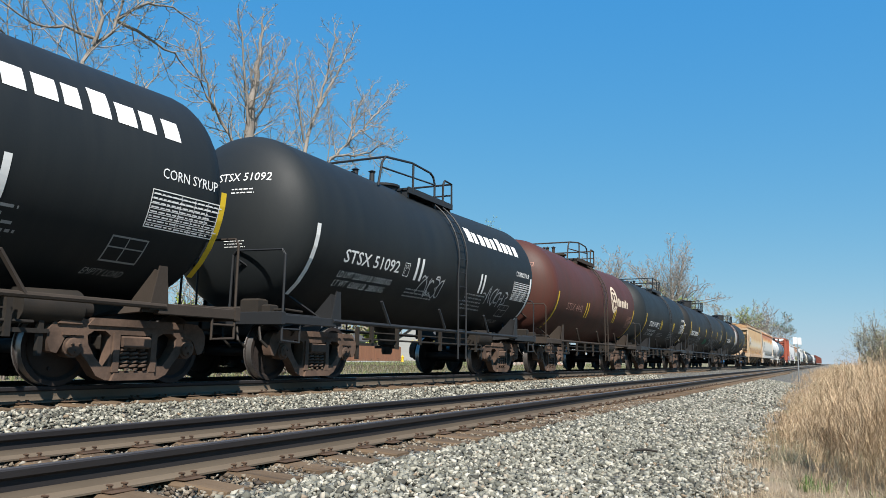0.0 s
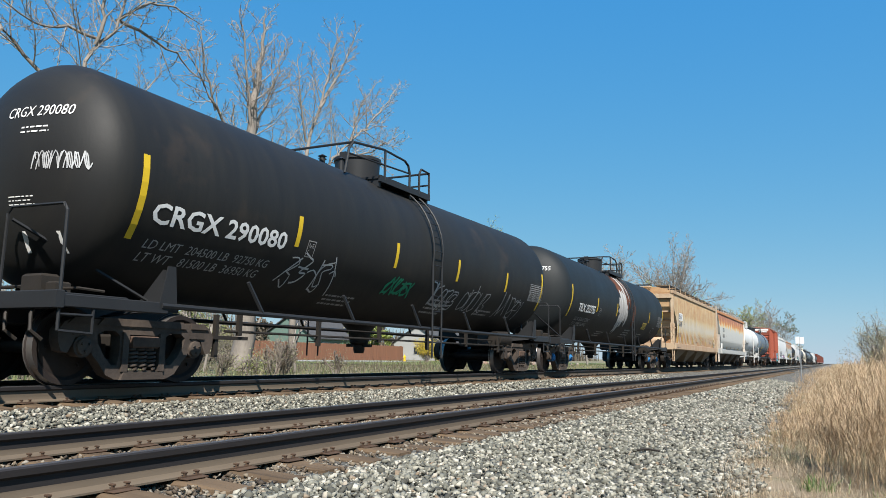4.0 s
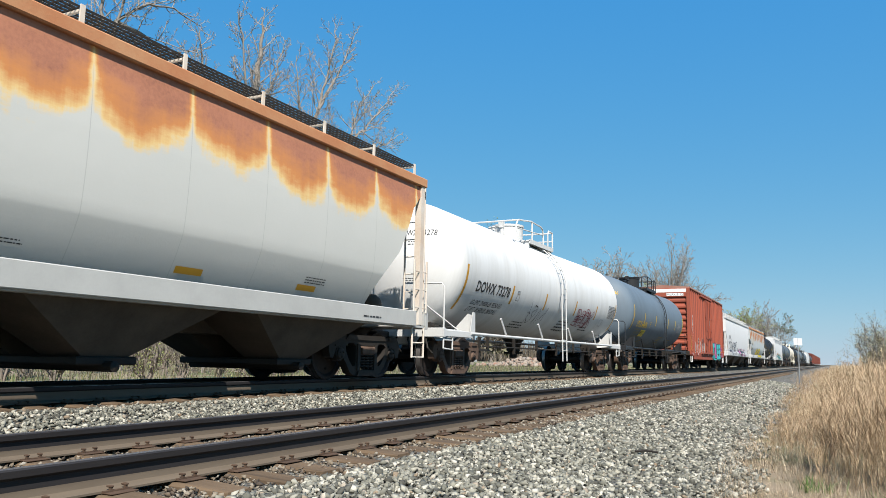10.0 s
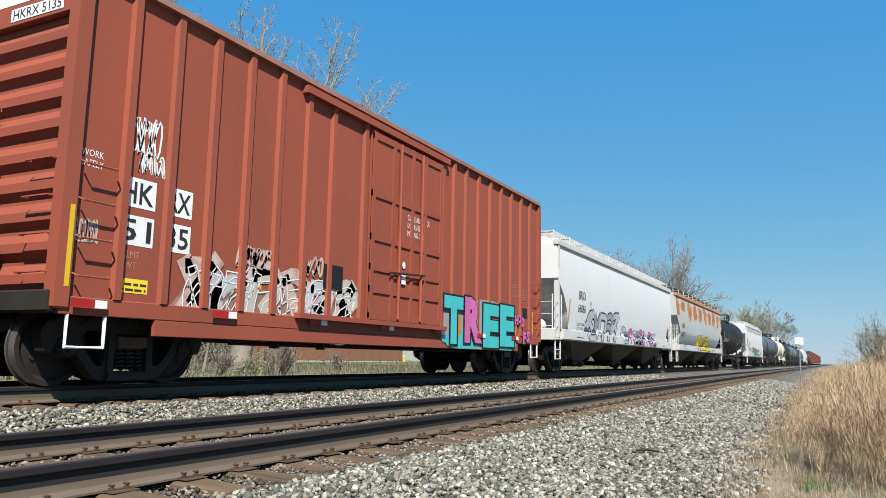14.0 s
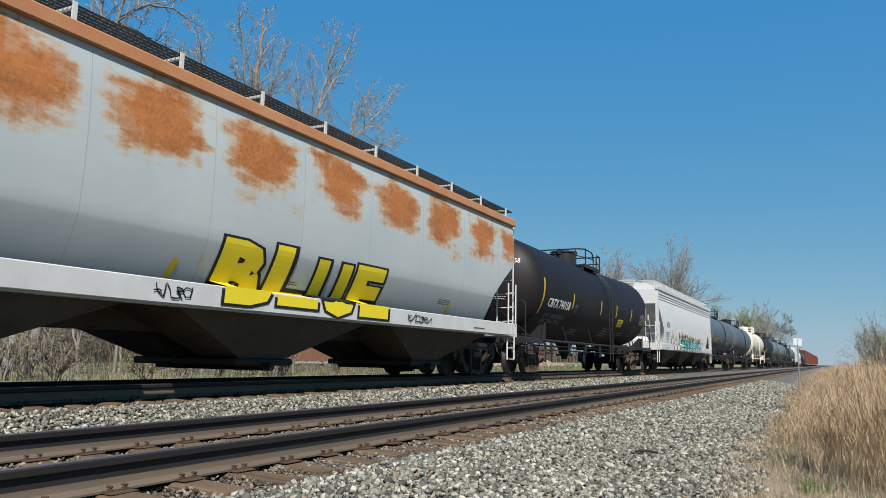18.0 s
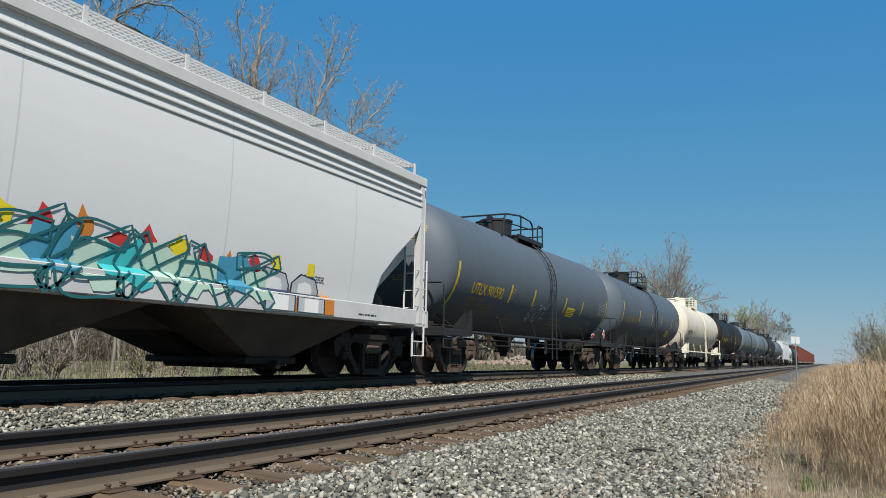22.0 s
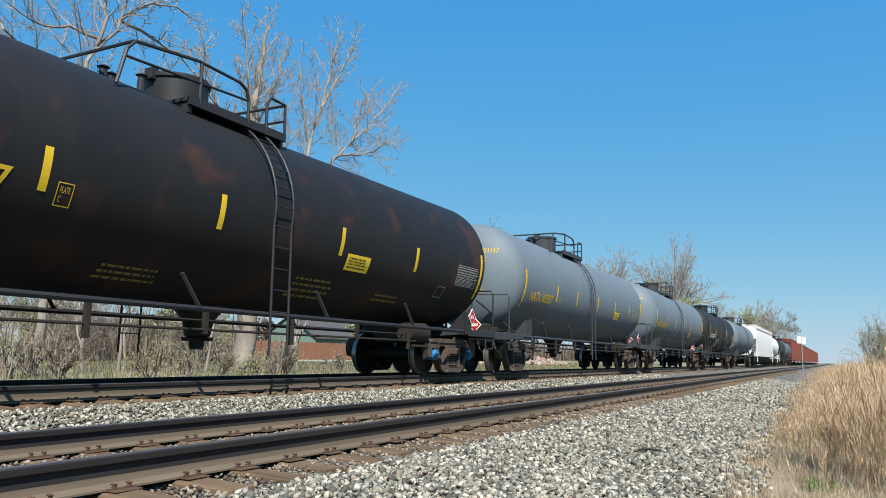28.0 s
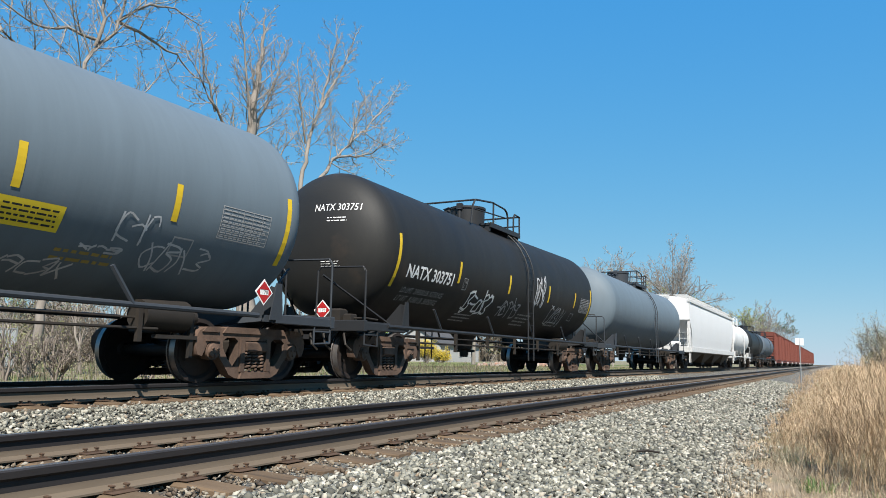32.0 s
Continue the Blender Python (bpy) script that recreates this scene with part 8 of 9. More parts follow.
def tree(seed, at, height, lean=(0, 0), girth=0.25, depth=5, spread=0.75, upward=0.5, bark=None, bud=0, leaf=None, leaf_size=0.03, fork=0.3, label="bare spring tree with pale grey branches", droop=0.0, limbs=None, width=0.0):
    r = random.Random(seed)
    t = tagged(new("tree"), label, "tree", "trees along the line")
    big, tw = Twigs(), Twigs()
    tw.least = max(0.010, 0.00016 * math.hypot(*at))
    base = Vector((0, 0, -0.1))
    d = Vector((lean[0], lean[1], 1)).normalized()
    n = 5
    pts, rad = [base], [girth * 1.25]
    q, h = base.copy(), height * fork
    for i in range(n):
        d = (d + Vector((r.uniform(-1, 1), r.uniform(-1, 1), 0)) * 0.05).normalized()
        q = q + d * (h / n)
        pts.append(q.copy())
        rad.append(girth * (1 - 0.3 * (i + 1) / n))
    big.limb(pts, rad, 9)
    dirs = limbs or [(r.uniform(-0.6, 0.6), r.uniform(-0.6, 0.6), 1) for _ in range(4)]
    for i, (a, b, c) in enumerate(dirs):
        s = pts[-1] if i % 2 == 0 else pts[-2]
        grow(tw, big, r, s.copy(), (Vector((a, b, c)).normalized() + d * 0.3).normalized(), height * r.uniform(0.26, 0.34), girth * r.uniform(0.45, 0.68), depth - 1, spread, upward, droop)
    fit_crown(big, tw, height, width)
    big.bulk("trunk", bark or BARK, t)
    if tw.v:
        tagged(tw.bulk("branchwork", TWIG_PALE, t), kind="stuff")
    if bud:
        leaf_cloud(tw.tips, r, bud, leaf_size, 0.12, leaf or BUD, "leaves", t)
    t.location = (*at, ground_z(at[0]))
    return t


SPROUT = ((0.36, 0.34, 0.75, 0.030), (0.18, 0.32, 0.26, 0.016), (0.095, 0.18, 0.13, 0.011))     # spacing, share of the rest, least length, thickest


def sprout(tw, big, r, pts, rad, level, bare=0.18, size=1.0):
    """Side branches along a limb, set round it by the golden angle and bent upwards, down to the twigs."""
    space, share, least, thick = SPROUT[level]
    space, least, thick = space * size, least * size, thick * size
    total = sum((b - a).length for a, b in zip(pts, pts[1:]))
    run, nxt, turn = 0.0, total * bare + space * r.random(), r.uniform(0, 6.28)
    for i, (a, b) in enumerate(zip(pts, pts[1:])):
        seg = (b - a).length
        while nxt <= run + seg and seg > 0:
            t = (nxt - run) / seg
            base, d = a.lerp(b, t), (b - a).normalized()
            left = total - nxt
            turn += 2.4
            s0 = d.orthogonal().normalized()
            side = s0 * math.cos(turn) + d.cross(s0) * math.sin(turn)
            ln = (left * share + least) * r.uniform(0.45, 1.15)
            way = (d * r.uniform(0.55, 0.95) + side * r.uniform(0.7, 1.0)).normalized()
            m = 4 if level == 0 else 3 if level == 1 else 1
            q, line = base.copy(), [base.copy()]
            for _ in range(m):
                way = (way + Vector((r.gauss(0, 0.13), r.gauss(0, 0.13), r.gauss(0, 0.13) + 0.13))).normalized()
                q = q + way * (ln / m)
                line.append(q.copy())
            r0 = min(thick, 0.5 * (rad[i] * (1 - t) + rad[i + 1] * t))
            tip = (0.013, 0.010, 0.0085)[level] * size
            rr = [max(tip, r0 + (tip - r0) * k / m) for k in range(m + 1)]
            (big if r0 > 0.03 else tw).limb(line, rr, 4 if level == 0 else 3)
            if level < 2:
                sprout(tw, big, r, line, rr, level + 1, 0.15, size)
            else:
                tw.tips.append((line[-1], way))
            nxt += space * r.uniform(0.7, 1.3)
        run += seg


def leader_tree(seed, at, limbs, label, bud=1, size=1.0):
    """A bare tree of a few long limbs that taper to their tops. limbs: points about the foot, the radius at the root, and the share that stays bare."""
    r = random.Random(seed)
    t = tagged(new("tree"), label, "tree", "trees along the line")
    big, tw = Twigs(), Twigs()
    for pts, r0, bare in limbs:
        line = smooth_path(pts, r, 0.5 * size, 0.05 * size)
        rad = [(r0 if r0 > 0.4 else 0.7 * r0) * (1 - k / (len(line) - 1)) ** 0.9 + 0.016 for k in range(len(line))]
        big.limb(line, rad, 8 if r0 > 0.12 else 6)
        if bare < 1:
            sprout(tw, big, r, line, rad, 0, bare, size)
    for g in (big, tw):
        g.v = [p + o for p, o in zip(g.c, g.v)]
    big.bulk("trunk", BARK, t)
    tagged(tw.bulk("branchwork", TWIG_PALE, t), kind="stuff")
    if bud:
        leaf_cloud(tw.tips, r, bud, 0.022 * size, 0.015, BUD, "leaves", t)
    t.location = (*at, ground_z(at[0]))
    return t


def shrub(seed, at, height, width, material, label, stems=22, per=6, leaf_size=0.05, bare=False, category="shrub"):
    r = random.Random(seed)
    t = tagged(new("shrub"), label, category, "shrubs along the line")
    big, tw = Twigs(), Twigs()
    for _ in range(stems):
        a = r.uniform(0, 2 * math.pi)
        o = r.uniform(0, 0.5) * width
        d = Vector((math.cos(a) * 0.6 * width / height, math.sin(a) * 0.6 * width / height, 1)).normalized()
        grow(tw, big, r, Vector((math.cos(a) * o * 0.5, math.sin(a) * o * 0.5, -0.05)), d, height * r.uniform(0.4, 0.62), 0.035, 3, 0.6, 0.4)
    fit_crown(big, tw, height, width)
    if big.v:
        big.bulk("stems", BARK_DARK, t)
    tagged(tw.bulk("branchwork", TWIG_PALE if height > 4.5 else TWIG, t), kind="stuff")
    if per:
        leaf_cloud(tw.tips, r, per, leaf_size, 0.16, material, "leaves", t)
    t.location = (*at, ground_z(at[0]))
    return t


# ---- trees and things behind the line ----
leader_tree(31, (-26, 17.6), [(((0, 0, -0.2), (0.2, 0.5, 6.0), (0, 1.2, 12.0), (0.2, 2.4, 14.3), (0.1, 2.9, 18.5)), 0.24, 0.55), (((0, 1.5, 12.9), (0.3, 1.5, 14.0), (0.1, 1.5, 19.0)), 0.10, 0.1),
                            (((0, 2.4, 14.3), (0.4, 3.7, 15.6), (0.2, 5.2, 16.1), (0.3, 6.8, 15.9)), 0.09, 0.1), (((0.1, 2.5, 14.3), (-0.3, 4.4, 14.4), (-0.4, 6.4, 14.2), (-0.2, 8.0, 13.2)), 0.09, 0.1),
                            (((0, 1.7, 13.2), (-0.2, 0.4, 13.3), (0.1, -1.2, 12.7), (0.2, -3.0, 13.2)), 0.08, 0.1), (((0, 0.4, 8.0), (0.5, 2.5, 10.4), (0.6, 4.4, 12.6)), 0.08, 0.3),
                            (((0, 1.0, 10.0), (-0.6, -1.5, 12.0), (-0.5, -4.0, 14.5), (-0.6, -5.0, 17.0)), 0.10, 0.2), (((0, 2.5, 15.5), (0.2, 4.0, 18.0), (0.1, 5.0, 20.0)), 0.08, 0.1)],
            "tall bare tree with a leaning trunk and spreading pale limbs")
leader_tree(32, (-29, 13.2), [(((0, 0, -0.2), (0, 0.2, 8.0), (0, -0.4, 14.0), (0, -0.8, 19.0)), 0.2, 0.4), (((0, 0.1, 7.0), (0, 1.8, 12.0), (0, 2.6, 17.5)), 0.1, 0.2)], "tall slim bare tree behind the line")
leader_tree(34, (-22, 24.2), [(((0, 0, -0.2), (0.05, 0.1, 2.2), (0, -0.2, 9.2), (0.1, 0.0, 12.3), (0, 0.4, 15.9)), 0.46, 0.5), (((0, -0.2, 8.3), (0.1, -1.6, 9.8), (0.2, -3.2, 11.2), (0.2, -4.3, 12.4)), 0.11, 0.1),
                            (((0, -0.2, 9.6), (-0.2, 1.0, 12.0), (-0.1, 2.0, 15.2)), 0.08, 0.1), (((0, -0.2, 9.9), (0.2, -0.8, 12.5), (0.1, -1.4, 15.2)), 0.08, 0.1), (((0, -0.2, 7.6), (0.2, 1.2, 9.0), (0.3, 2.6, 11.0)), 0.07, 0.1),
                            (((0.1, -2.4, 10.4), (0.3, -3.4, 12.2), (0.2, -3.6, 13.5)), 0.05, 0.05), (((0, 0, 1.2), (0.3, -0.6, 2.4), (0.3, -0.9, 3.6)), 0.14, 1.0), (((0, 0, 1.0), (0.3, 0.6, 1.9), (0.4, 0.9, 2.9)), 0.12, 1.0)],
            "tall bare tree with a thick pale trunk and an upright leader")
leader_tree(35, (-24, 30.2), [(((0, 0, -0.2), (0, -0.2, 6.0), (0, 0.2, 11.0), (0.1, 1.0, 13.4), (0, 2.2, 16.9), (0, 2.5, 19.2)), 0.26, 0.55), (((0.1, 1.1, 13.7), (0.2, 2.8, 16.6), (0.1, 4.3, 19.4)), 0.09, 0.2),
                            (((0, 0, 8.0), (0, 2.4, 11.0), (0.1, 6.0, 14.3), (0, 9.6, 18.0)), 0.15, 0.25), (((0.1, 4.0, 12.6), (-0.2, 5.4, 15.0), (0, 6.8, 17.2)), 0.08, 0.1), (((0, 3.0, 11.6), (0.2, 6.2, 12.6), (0.1, 9.4, 14.6)), 0.08, 0.1),
                            (((0, 0.2, 11.6), (0.2, -0.8, 14.0), (0.1, -0.9, 16.0)), 0.07, 0.1)],
            "tall bare tree forked into upright pale limbs")
tree(37, (-31, 66.5), 13.4, (0, 0), 0.2, 5, 0.7, 0.6, bud=4, leaf=LEAF_NEW, leaf_size=0.06, fork=0.4, label="small tree with new yellow green leaves")
def round_tree(seed, at, height, width, size, label, stem=0.3):
    """A round-headed bare tree: limbs fan out from the stem to the rim of the crown."""
    r = random.Random(seed)
    fork = Vector((0, 0, height * stem))
    limbs = [(((0, 0, -0.2), (0.1, 0, height * stem * 0.6), (0, 0.1, height * 0.55), (0.2, 0, height)), height * 0.013, 0.45)]
    for k in range(22):
        a, e = 2.4 * k + r.uniform(-0.3, 0.3), math.radians(12 + 62 * ((k * 0.618) % 1.0))
        tip = Vector((math.cos(a) * math.cos(e) * width / 2, math.sin(a) * math.cos(e) * width / 2, height * 0.42 + math.sin(e) * height * 0.55)) * r.uniform(0.88, 1.06)
        base = fork + Vector((0, 0, height * 0.22 * r.random()))
        limbs.append((((base), base.lerp(tip, 0.5) + Vector((0, 0, -height * 0.02 * r.random())), tip), height * 0.006, 0.15))
    return leader_tree(seed, at, limbs, label, 1, size)


round_tree(38, (-22, 121), 20.5, 17.0, 1.75, "broad bare tree with fine grey branches far along the line")
round_tree(39, (-27, 103), 15.5, 10.0, 2.2, "bare tree with fine pale twigs far along the line")
round_tree(40, (-27, 91), 13.0, 9.0, 2.0, "bare tree with fine pale twigs far along the line")
tree(41, (-20, 112), 11.5, (0, 0), 0.2, 5, 0.8, 0.4, bud=7, leaf=LEAF_NEW, leaf_size=0.09, fork=0.2, label="tree with fresh yellow green foliage")
tree(42, (-18, 150), 13.0, (0, 0), 0.2, 5, 0.8, 0.4, bud=3, leaf=BUD, leaf_size=0.09, fork=0.25)
tree(43, (-17, 175), 13.5, (0, 0), 0.2, 5, 0.8, 0.4, bud=5, leaf=LEAF_NEW, leaf_size=0.10, fork=0.2, label="tree with fresh yellow green foliage")
round_tree(44, (-16, 215), 15.0, 13.0, 3.4, "round bare tree far along the line", 0.2)
tree(45, (-14, 236), 15.0, (0, 0), 0.25, 5, 0.8, 0.5, bud=5, leaf=LEAF_DARK, leaf_size=0.12, fork=0.2, label="dark green conifer far along the line")
for k in range(9):
    rr = random.Random(60 + k)
    tree(60 + k, (-22 - rr.uniform(0, 30), 260 + 55 * k), rr.uniform(12, 17), (0, 0), 0.25, 4, 0.85, 0.4, bud=4, leaf=rr.choice((BUD, LEAF_NEW, BUD)), leaf_size=0.18, fork=0.2, label="bare tree of a far tree line")
# right of the line: one big shrub and a far tree line
shrub(71, (3.7, 62), 5.0, 5.0, BUD, "tall shrub in bud with olive and brown twigs", 34, 4, 0.05)
shrub(72, (6.2, 58), 5.2, 5.0, BUD, "tall shrub in bud with olive and brown twigs", 30, 4, 0.05)
shrub(73, (5.4, 57), 2.2, 3.0, LEAF_NEW, "low shrub with fresh green leaves", 20, 8, 0.05)
shrub(74, (5.6, 85), 3.6, 4.0, BUD, "tall shrub in bud with olive and brown twigs", 14, 4, 0.06)
for k in range(6):
    rr = random.Random(90 + k)
    shrub(90 + k, (6 + 3 * k + rr.uniform(0, 4), 130 + 60 * k), rr.uniform(4, 7), 6, BUD, "far thicket of bare shrubs", 8, 6, 0.16, category="thicket")
# scrub and saplings between the line and the gardens
for k in range(14):
    rr = random.Random(110 + k)
    y = 10.5 + 0.95 * k + rr.uniform(-0.5, 0.5)
    shrub(110 + k, (-15.5 - rr.uniform(0, 4), y), rr.uniform(0.5, 1.3), rr.uniform(0.7, 1.4), LEAF_NEW if k % 4 == 0 else BUD, "leafless scrub with a few buds" if k % 4 else "scrub with tiny new leaves", 9, 1, 0.022)
for k in range(7):
    rr = random.Random(140 + k)
    tree(140 + k, (-18 - rr.uniform(0, 5), 14.0 + 1.6 * k), rr.uniform(2.5, 5), (rr.uniform(-0.1, 0.1), rr.uniform(-0.1, 0.1)), 0.06, 4, 0.7, 0.5, BARK, 1, fork=0.3, label="thin bare sapling in the scrub")
shrub(151, (-52, 76.6), 2.0, 3.2, LEAF_DARK, "dark green clipped evergreen shrub", 20, 14, 0.07)
shrub(152, (-40, 73.5), 2.5, 2.2, FORSYTHIA, "forsythia bush in yellow bloom", 22, 12, 0.05)
shrub(153, (-41, 79.0), 1.6, 1.8, FORSYTHIA, "forsythia bush in yellow bloom", 18, 8, 0.05)

FENCE_WOOD = surface("red brown fence boards", (0.225, 0.105, 0.064), (0.150, 0.075, 0.049), 0.8, 0.0, 1.0, 14.0, 0.2, 1.0, (1, 2, 0.3))
LAWN = surface("spring lawn", (0.098, 0.143, 0.038), (0.180, 0.180, 0.068), 0.95, 0.0, 0.5, 10.0, 0.4, 1.0)
CONCRETE = surface("pale concrete", (0.315, 0.307, 0.285), (0.225, 0.217, 0.203), 0.9, 0.0, 0.6, 12.0, 0.1, 0.8)
fence = tagged(new("garden_fence"), "long red brown wooden board fence", "fence")
BOARD = [Geo().prism([(-0.07, 0.05), (0.07, 0.05), (0.07, h), (0.05, h + 0.04), (-0.05, h + 0.04), (-0.07, h)], -0.012, 0.012).mesh("board", FENCE_WOOD) for h in (1.82, 1.85, 1.80)]
rr = random.Random(9)
for i in range(190):
    y = 56.0 + 0.155 * i
    part("board", BOARD[i % 3], None, fence, at=(-50 + rr.uniform(-0.008, 0.008), y, 0))
POST = Geo().box(-0.12, -0.02, -0.05, 0.05, -0.1, 1.9, 0.01).mesh("post", FENCE_WOOD)
for i in range(13):
    part("post", POST, None, fence, at=(-50, 56 + 2.4 * i, 0))
for z in (0.4, 1.5):
    part("fence_rail", Geo().box(-50.06, -50.015, 56, 85.4, z - 0.045, z + 0.045), FENCE_WOOD, fence)
fence.location = (0, 0, ground_z(-50))
for nm, x0, x1, y0, y1, mt, lb, ct, dz in (("lawn", -49, -27, 44, 120, LAWN, "mown spring lawn in front of the fence", "lawn", 0.012), ("driveway", -47, -39.5, 48, 74, CONCRETE, "pale concrete driveway", "driveway", 0.03)):
    xs = [x0 + (x1 - x0) * i / 6 for i in range(7)]
    g = Geo().loft([[(x, y, ground_z(x) + dz) for x in xs] for y in (y0, (y0 + y1) / 2, y1)], caps=False, closed=False)
    me = g.mesh(nm, mt)
    tagged(new(nm, me), lb, ct, kind="structure")
hyd = tagged(new("fire_hydrant"), "small yellow fire hydrant on the lawn", "hydrant")
HYD_PAINT = plain("yellow hydrant paint", (0.66, 0.42, 0.02), 0.45)
part("barrel", Geo().lathe([(0.0, 0.0), (0.0, 0.19), (0.06, 0.19), (0.07, 0.14), (0.5, 0.13), (0.52, 0.17), (0.56, 0.17), (0.6, 0.13), (0.7, 0.06), (0.72, 0.04), (0.8, 0.04), (0.8, 0.0)], 14, "z"), HYD_PAINT, hyd, smooth=35)
for s in (-1, 1):
    part("nozzle", Geo().lathe([(s * 0.1, 0.0), (s * 0.1, 0.06), (s * 0.22, 0.06), (s * 0.24, 0.03), (s * 0.24, 0.0)], 10, "y", (0, 0, 0.42)), HYD_PAINT, hyd)
hyd.location = (-43, 73.8, ground_z(-43))

# houses behind the fence
SIDING_W = surface("white siding", (0.324, 0.324, 0.315), (0.2478, 0.2478, 0.2388), 0.6, 0.0, 0.8, 3.0, 0.1, 0.6, (0.1, 0.1, 4))
SIDING_G = surface("green siding", (0.120, 0.180, 0.150), (0.090, 0.128, 0.112), 0.6, 0.0, 0.8, 3.0, 0.1, 0.6, (0.1, 0.1, 4))
ROOF_G = surface("grey shingles", (0.075, 0.075, 0.079), (0.045, 0.045, 0.045), 0.9, 0.0, 2.0, 12.0, 0.3, 1.0)
GLASS_DARK = plain("dark window glass", (0.03, 0.035, 0.04), 0.1)


def house(at, wx, wy, wall, roof, label, facing=1.0):
    h = tagged(new("house"), label, "house")
    part("wall", Geo().box(-wx / 2, wx / 2, -wy / 2, wy / 2, -0.1, 2.9), wall, h)
    g = Geo().loft([[(-wx / 2, y, 2.9), (wx / 2, y, 2.9), (0, y, 2.9 + wx * 0.3)] for y in (-wy / 2, wy / 2)])
    part("gable", g, wall, h)
    for s in (-1, 1):
        part("roof", Geo().loft([[(s * (wx / 2 + 0.4), y, 2.68), (0, y, 2.98 + wx * 0.3), (0, y, 3.12 + wx * 0.3), (s * (wx / 2 + 0.4), y, 2.82)] for y in (-wy / 2 - 0.3, wy / 2 + 0.3)]), roof, h)
    for i in range(3):
        y = -wy / 2 + wy * (i + 0.6) / 3.2
        w = part("window", Geo().box(wx / 2, wx / 2 + 0.04, y - 0.55, y + 0.55, 0.95, 2.2), GLASS_DARK, h)
        for a, b, c, d in ((y - 0.62, y + 0.62, 0.86, 0.95), (y - 0.62, y + 0.62, 2.2, 2.29), (y - 0.62, y - 0.55, 0.95, 2.2), (y + 0.55, y + 0.62, 0.95, 2.2), (y - 0.025, y + 0.025, 0.95, 2.2)):
            part("window_frame", Geo().box(wx / 2, wx / 2 + 0.07, a, b, c, d), SIDING_W, w)
    wf = part("window", Geo().box(-0.6, 0.6, -wy / 2 - 0.04, -wy / 2, 1.0, 2.2), GLASS_DARK, h)
    for a, b, c, d in ((-0.68, 0.68, 0.9, 1.0), (-0.68, 0.68, 2.2, 2.3), (-0.68, -0.6, 1.0, 2.2), (0.6, 0.68, 1.0, 2.2)):
        part("window_frame", Geo().box(a, b, -wy / 2 - 0.07, -wy / 2, c, d), SIDING_W, wf)
    h.location = (*at, ground_z(at[0]))
    return h


house((-66, 88), 9, 13, SIDING_G, ROOF_G, "green sided house with white window frames behind the fence")
house((-62, 118), 9, 15, SIDING_W, ROOF_G, "white sided house behind the fence")

# chain-link gate panel with a white sheet on it
WHITE_SHEET = surface("weathered white sheet", (0.413, 0.427, 0.435), (0.300, 0.315, 0.330), 0.7, 0.0, 1.5, 12.0, 0.1, 0.8)
GALV = plain("galvanised pipe", (0.33, 0.34, 0.35), 0.45, 0.3, 0.6)
gate = tagged(new("fence_panel"), "white sheet on a galvanised chain-link frame", "fence panel")
part("sheet", Geo().box(-0.012, 0.012, -0.55, 0.62, 0.12, 1.32), WHITE_SHEET, gate)
for y in (-0.6, 0.66):
    part("post", Geo().tube([(0, y, -0.1), (0, y, 1.45)], 0.03, 8), GALV, gate)
for z in (0.1, 1.36):
    part("fence_rail", Geo().tube([(0, -0.6, z), (0, 0.66, z)], 0.022, 8), GALV, gate)
g = Geo()
for i in range(16):
    y = -0.6 + 1.26 * i / 15
    g.tube([(0.02, y, 0.1), (0.02, min(0.66, y + 0.6), 0.1 + (min(0.66, y + 0.6) - y) * 2.1)], 0.003, 3)
    g.tube([(0.02, y, 0.1), (0.02, max(-0.6, y - 0.6), 0.1 + (y - max(-0.6, y - 0.6)) * 2.1)], 0.003, 3)
part("wire_mesh", g, GALV, gate)
gate.location = (-25, 15.7, ground_z(-25))

# heap of rubble and lumber on the grass
RUBBLE = island_colours("broken brick and stone", [(0.0, (0.210, 0.165, 0.128)), (0.5, (0.300, 0.255, 0.210)), (1.0, (0.255, 0.128, 0.083))])
r2 = np.random.RandomState(44)
n = 420
v = HULLS[r2.randint(0, 40, n)] * (0.12 + 0.3 * r2.rand(n))[:, None, None]
v = np.einsum("nij,nkj->nki", turn_matrices(r2, n, 2.0), v)
y = 4.5 * r2.randn(n)
x = 1.0 * r2.randn(n)
z = 0.75 * np.exp(-(x / 1.2) ** 2) * np.exp(-(y / 6.0) ** 2) * r2.rand(n)
v += np.stack([x - 27, y + 71, z + ground_z(-27) + 0.05], 1)[:, None, :]
bulk("rubble_heap", v.reshape(-1, 3), (BOX_FACES[None] + (np.arange(n) * 8)[:, None, None]).reshape(-1, 4), RUBBLE, "low heap of rubble and broken stone", "rubble")

# sign at the line, far pole
SIGN_WHITE = surface("white sign face", (0.585, 0.593, 0.600), (0.450, 0.458, 0.465), 0.5, 0.0, 2.0, 20.0, 0.0, 0.4)
sign = tagged(new("line_sign"), "two white sign plates on a slim steel post", "sign")
part("post", Geo().tube([(0, 0, -0.1), (0, 0, 2.32)], 0.03, 8), GALV, sign)
part("sign_plate", Geo().box(-0.20, -0.01, -0.035, -0.02, 1.98, 2.34, 0.003), SIGN_WHITE, sign)
part("sign_plate", Geo().box(0.01, 0.20, -0.035, -0.02, 1.96, 2.32, 0.003), SIGN_WHITE, sign)
sign.location = (-1.55, 43, ground_z(-1.55))
pole = tagged(new("utility_pole"), "dark wooden utility pole with crossarms", "utility pole")
part("pole", Geo().tube([(0, 0, -0.2), (0, 0, 13)], [0.17, 0.11], 10), BARK_DARK, pole)
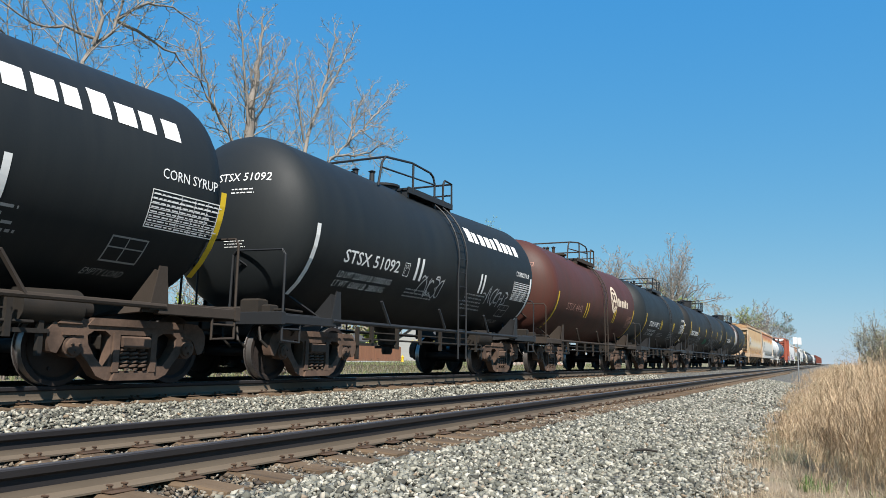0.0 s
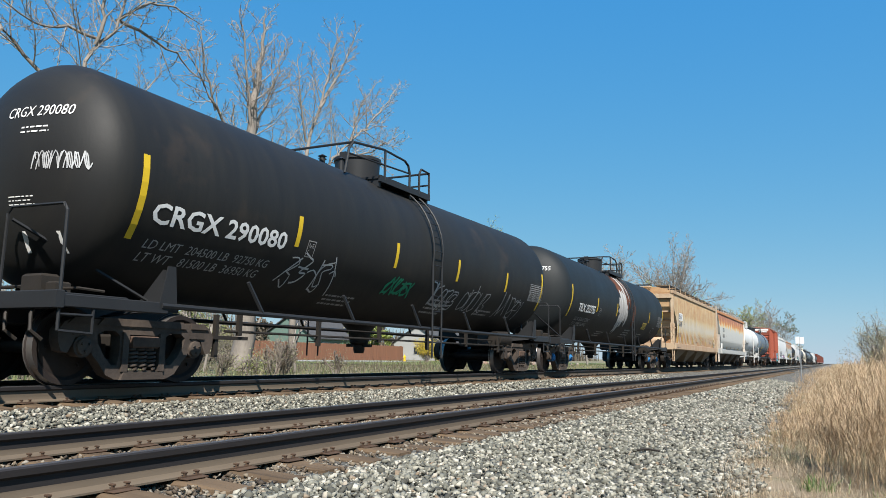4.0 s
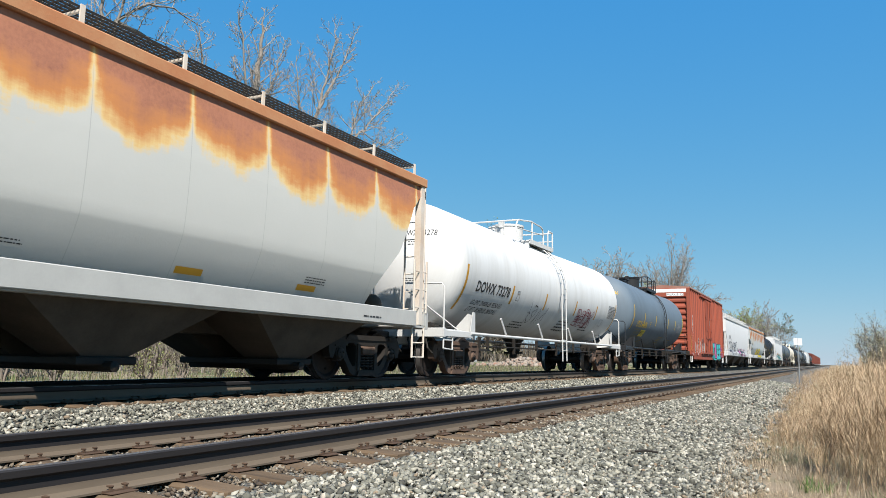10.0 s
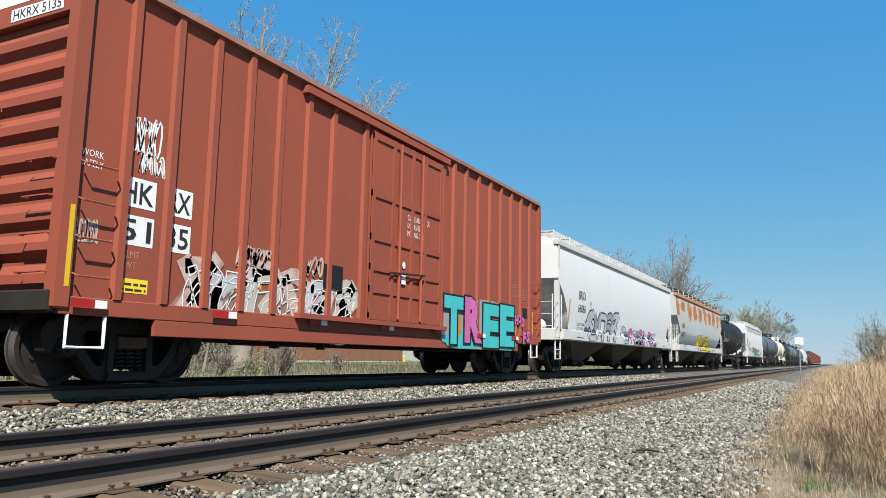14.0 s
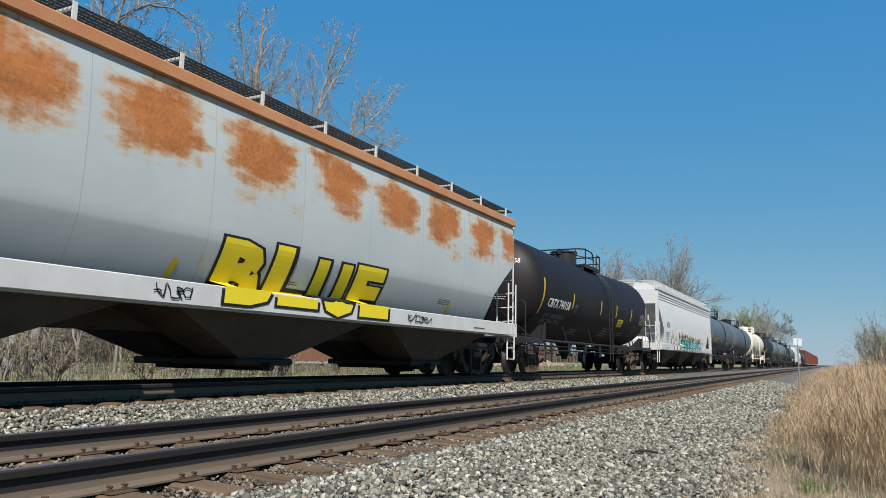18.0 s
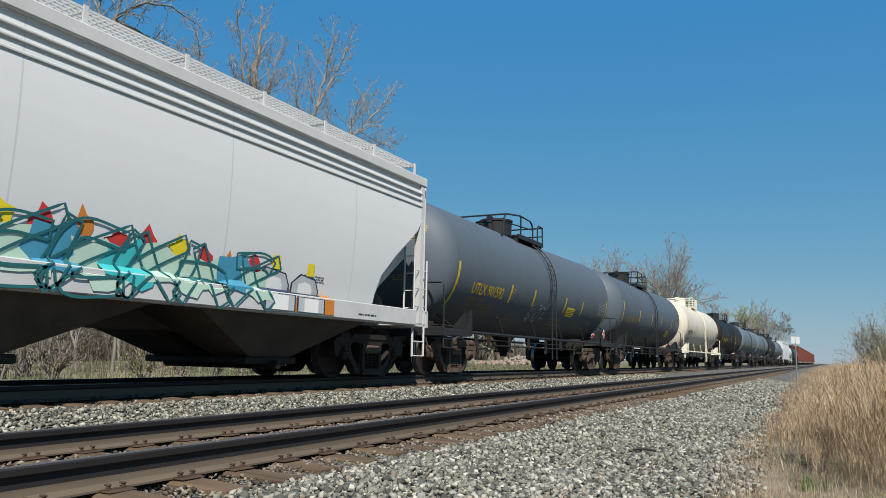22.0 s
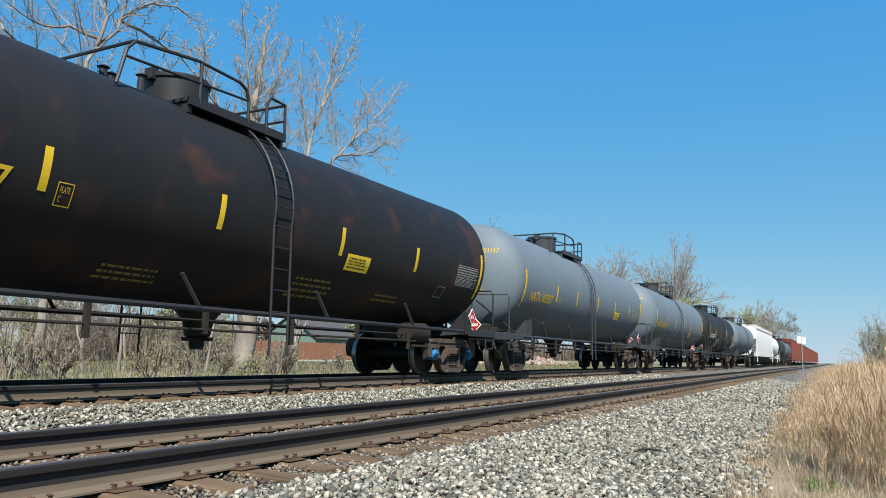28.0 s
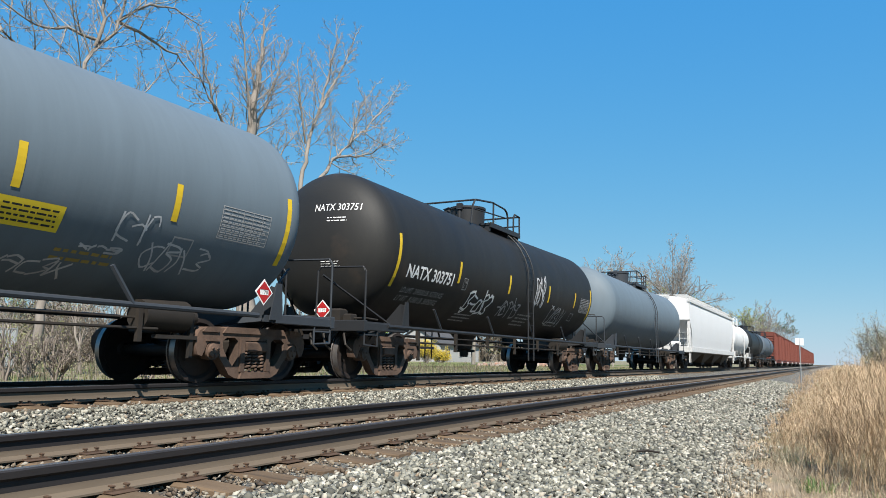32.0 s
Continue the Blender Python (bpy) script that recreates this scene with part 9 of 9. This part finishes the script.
for z in (12.4, 11.2, 10.0):
    arm = part("crossarm", Geo().box(-1.4, 1.4, -0.07, 0.07, z - 0.07, z + 0.07), BARK_DARK, pole)
    for x in (-1.2, -0.5, 0.5, 1.2):
        part("insulator", Geo().lathe([(z + 0.07, 0.0), (z + 0.07, 0.05), (z + 0.2, 0.06), (z + 0.24, 0.0)], 8, "z", (x, 0, 0)), GALV, arm)
pole.location = (12.0, 420, ground_z(12.0))
# dark stick on the ballast
stick = tagged(new("scrap_rod"), "short dark scrap rod lying on the ballast", "scrap")
part("rod", Geo().tube([(-0.11, 0, 0.035), (0.0, 0.01, 0.045), (0.12, -0.02, 0.03)], 0.012, 6), STEEL_DARK, stick)
stick.location = (-1.75, 8.0, ground_z(-1.75) + 0.02)
stick.rotation_euler = (0, 0, 0.5)

# dense thicket that closes the view behind the scrub
for k in range(14):
    rr = random.Random(400 + k)
    shrub(400 + k, (-31 - rr.uniform(0, 8), 12 + 1.9 * k + rr.uniform(-1, 1)), rr.uniform(2.6, 4.6), 3.6, (BUD, BRUSH, BUD, LEAF_NEW)[k % 4], "dense thicket of bare twigs with some new leaves", 12, 3, 0.05, category="thicket")
for k in range(10):
    rr = random.Random(430 + k)
    shrub(430 + k, (-62 - rr.uniform(0, 14), 60 + 11 * k + rr.uniform(-2, 2)), rr.uniform(5, 8), 6.5, (BUD, LEAF_NEW, BRUSH)[k % 3], "dense far thicket of bare twigs and new leaves", 6, 7, 0.30, category="thicket")

# woods far behind the gardens
n = 7000
x = -70 - 30 * wr.rand(n)
y = -10 + 260 * wr.rand(n)
blades("far_woods", [(x, y, 2.0 + 5.0 * wr.rand(n), np.full(n, 0.16), 0.25)], BRUSH, "far woods of bare grey brown trees and brush", "woods", 28, 3)
n = 5000
x = -40 - 9 * wr.rand(n)
y = 2 + 44 * wr.rand(n)
blades("brush_bank", [(x, y, 1.2 + 4.2 * wr.rand(n) ** 1.5, np.full(n, 0.035), 0.3)], BRUSH, "bank of bare grey brown brush", "brush", 29, 3)


def motions():
    """The train runs towards the camera at a steady speed, and its wheels roll."""
    for car in CARS:
        x, y, z = car.location
        walk(car, [(t, pose(x, y - SPEED * t, z)) for t in (0.0, 8.0, 16.0, 24.0, 32.0)])
    turn = math.degrees(SPEED / 0.457)
    step = 2 / FPS
    for w, a in SPIN:
        walk(w, [(step * i, pose(0, a, 0.457, turn * step * i)) for i in range(481)])


motions()
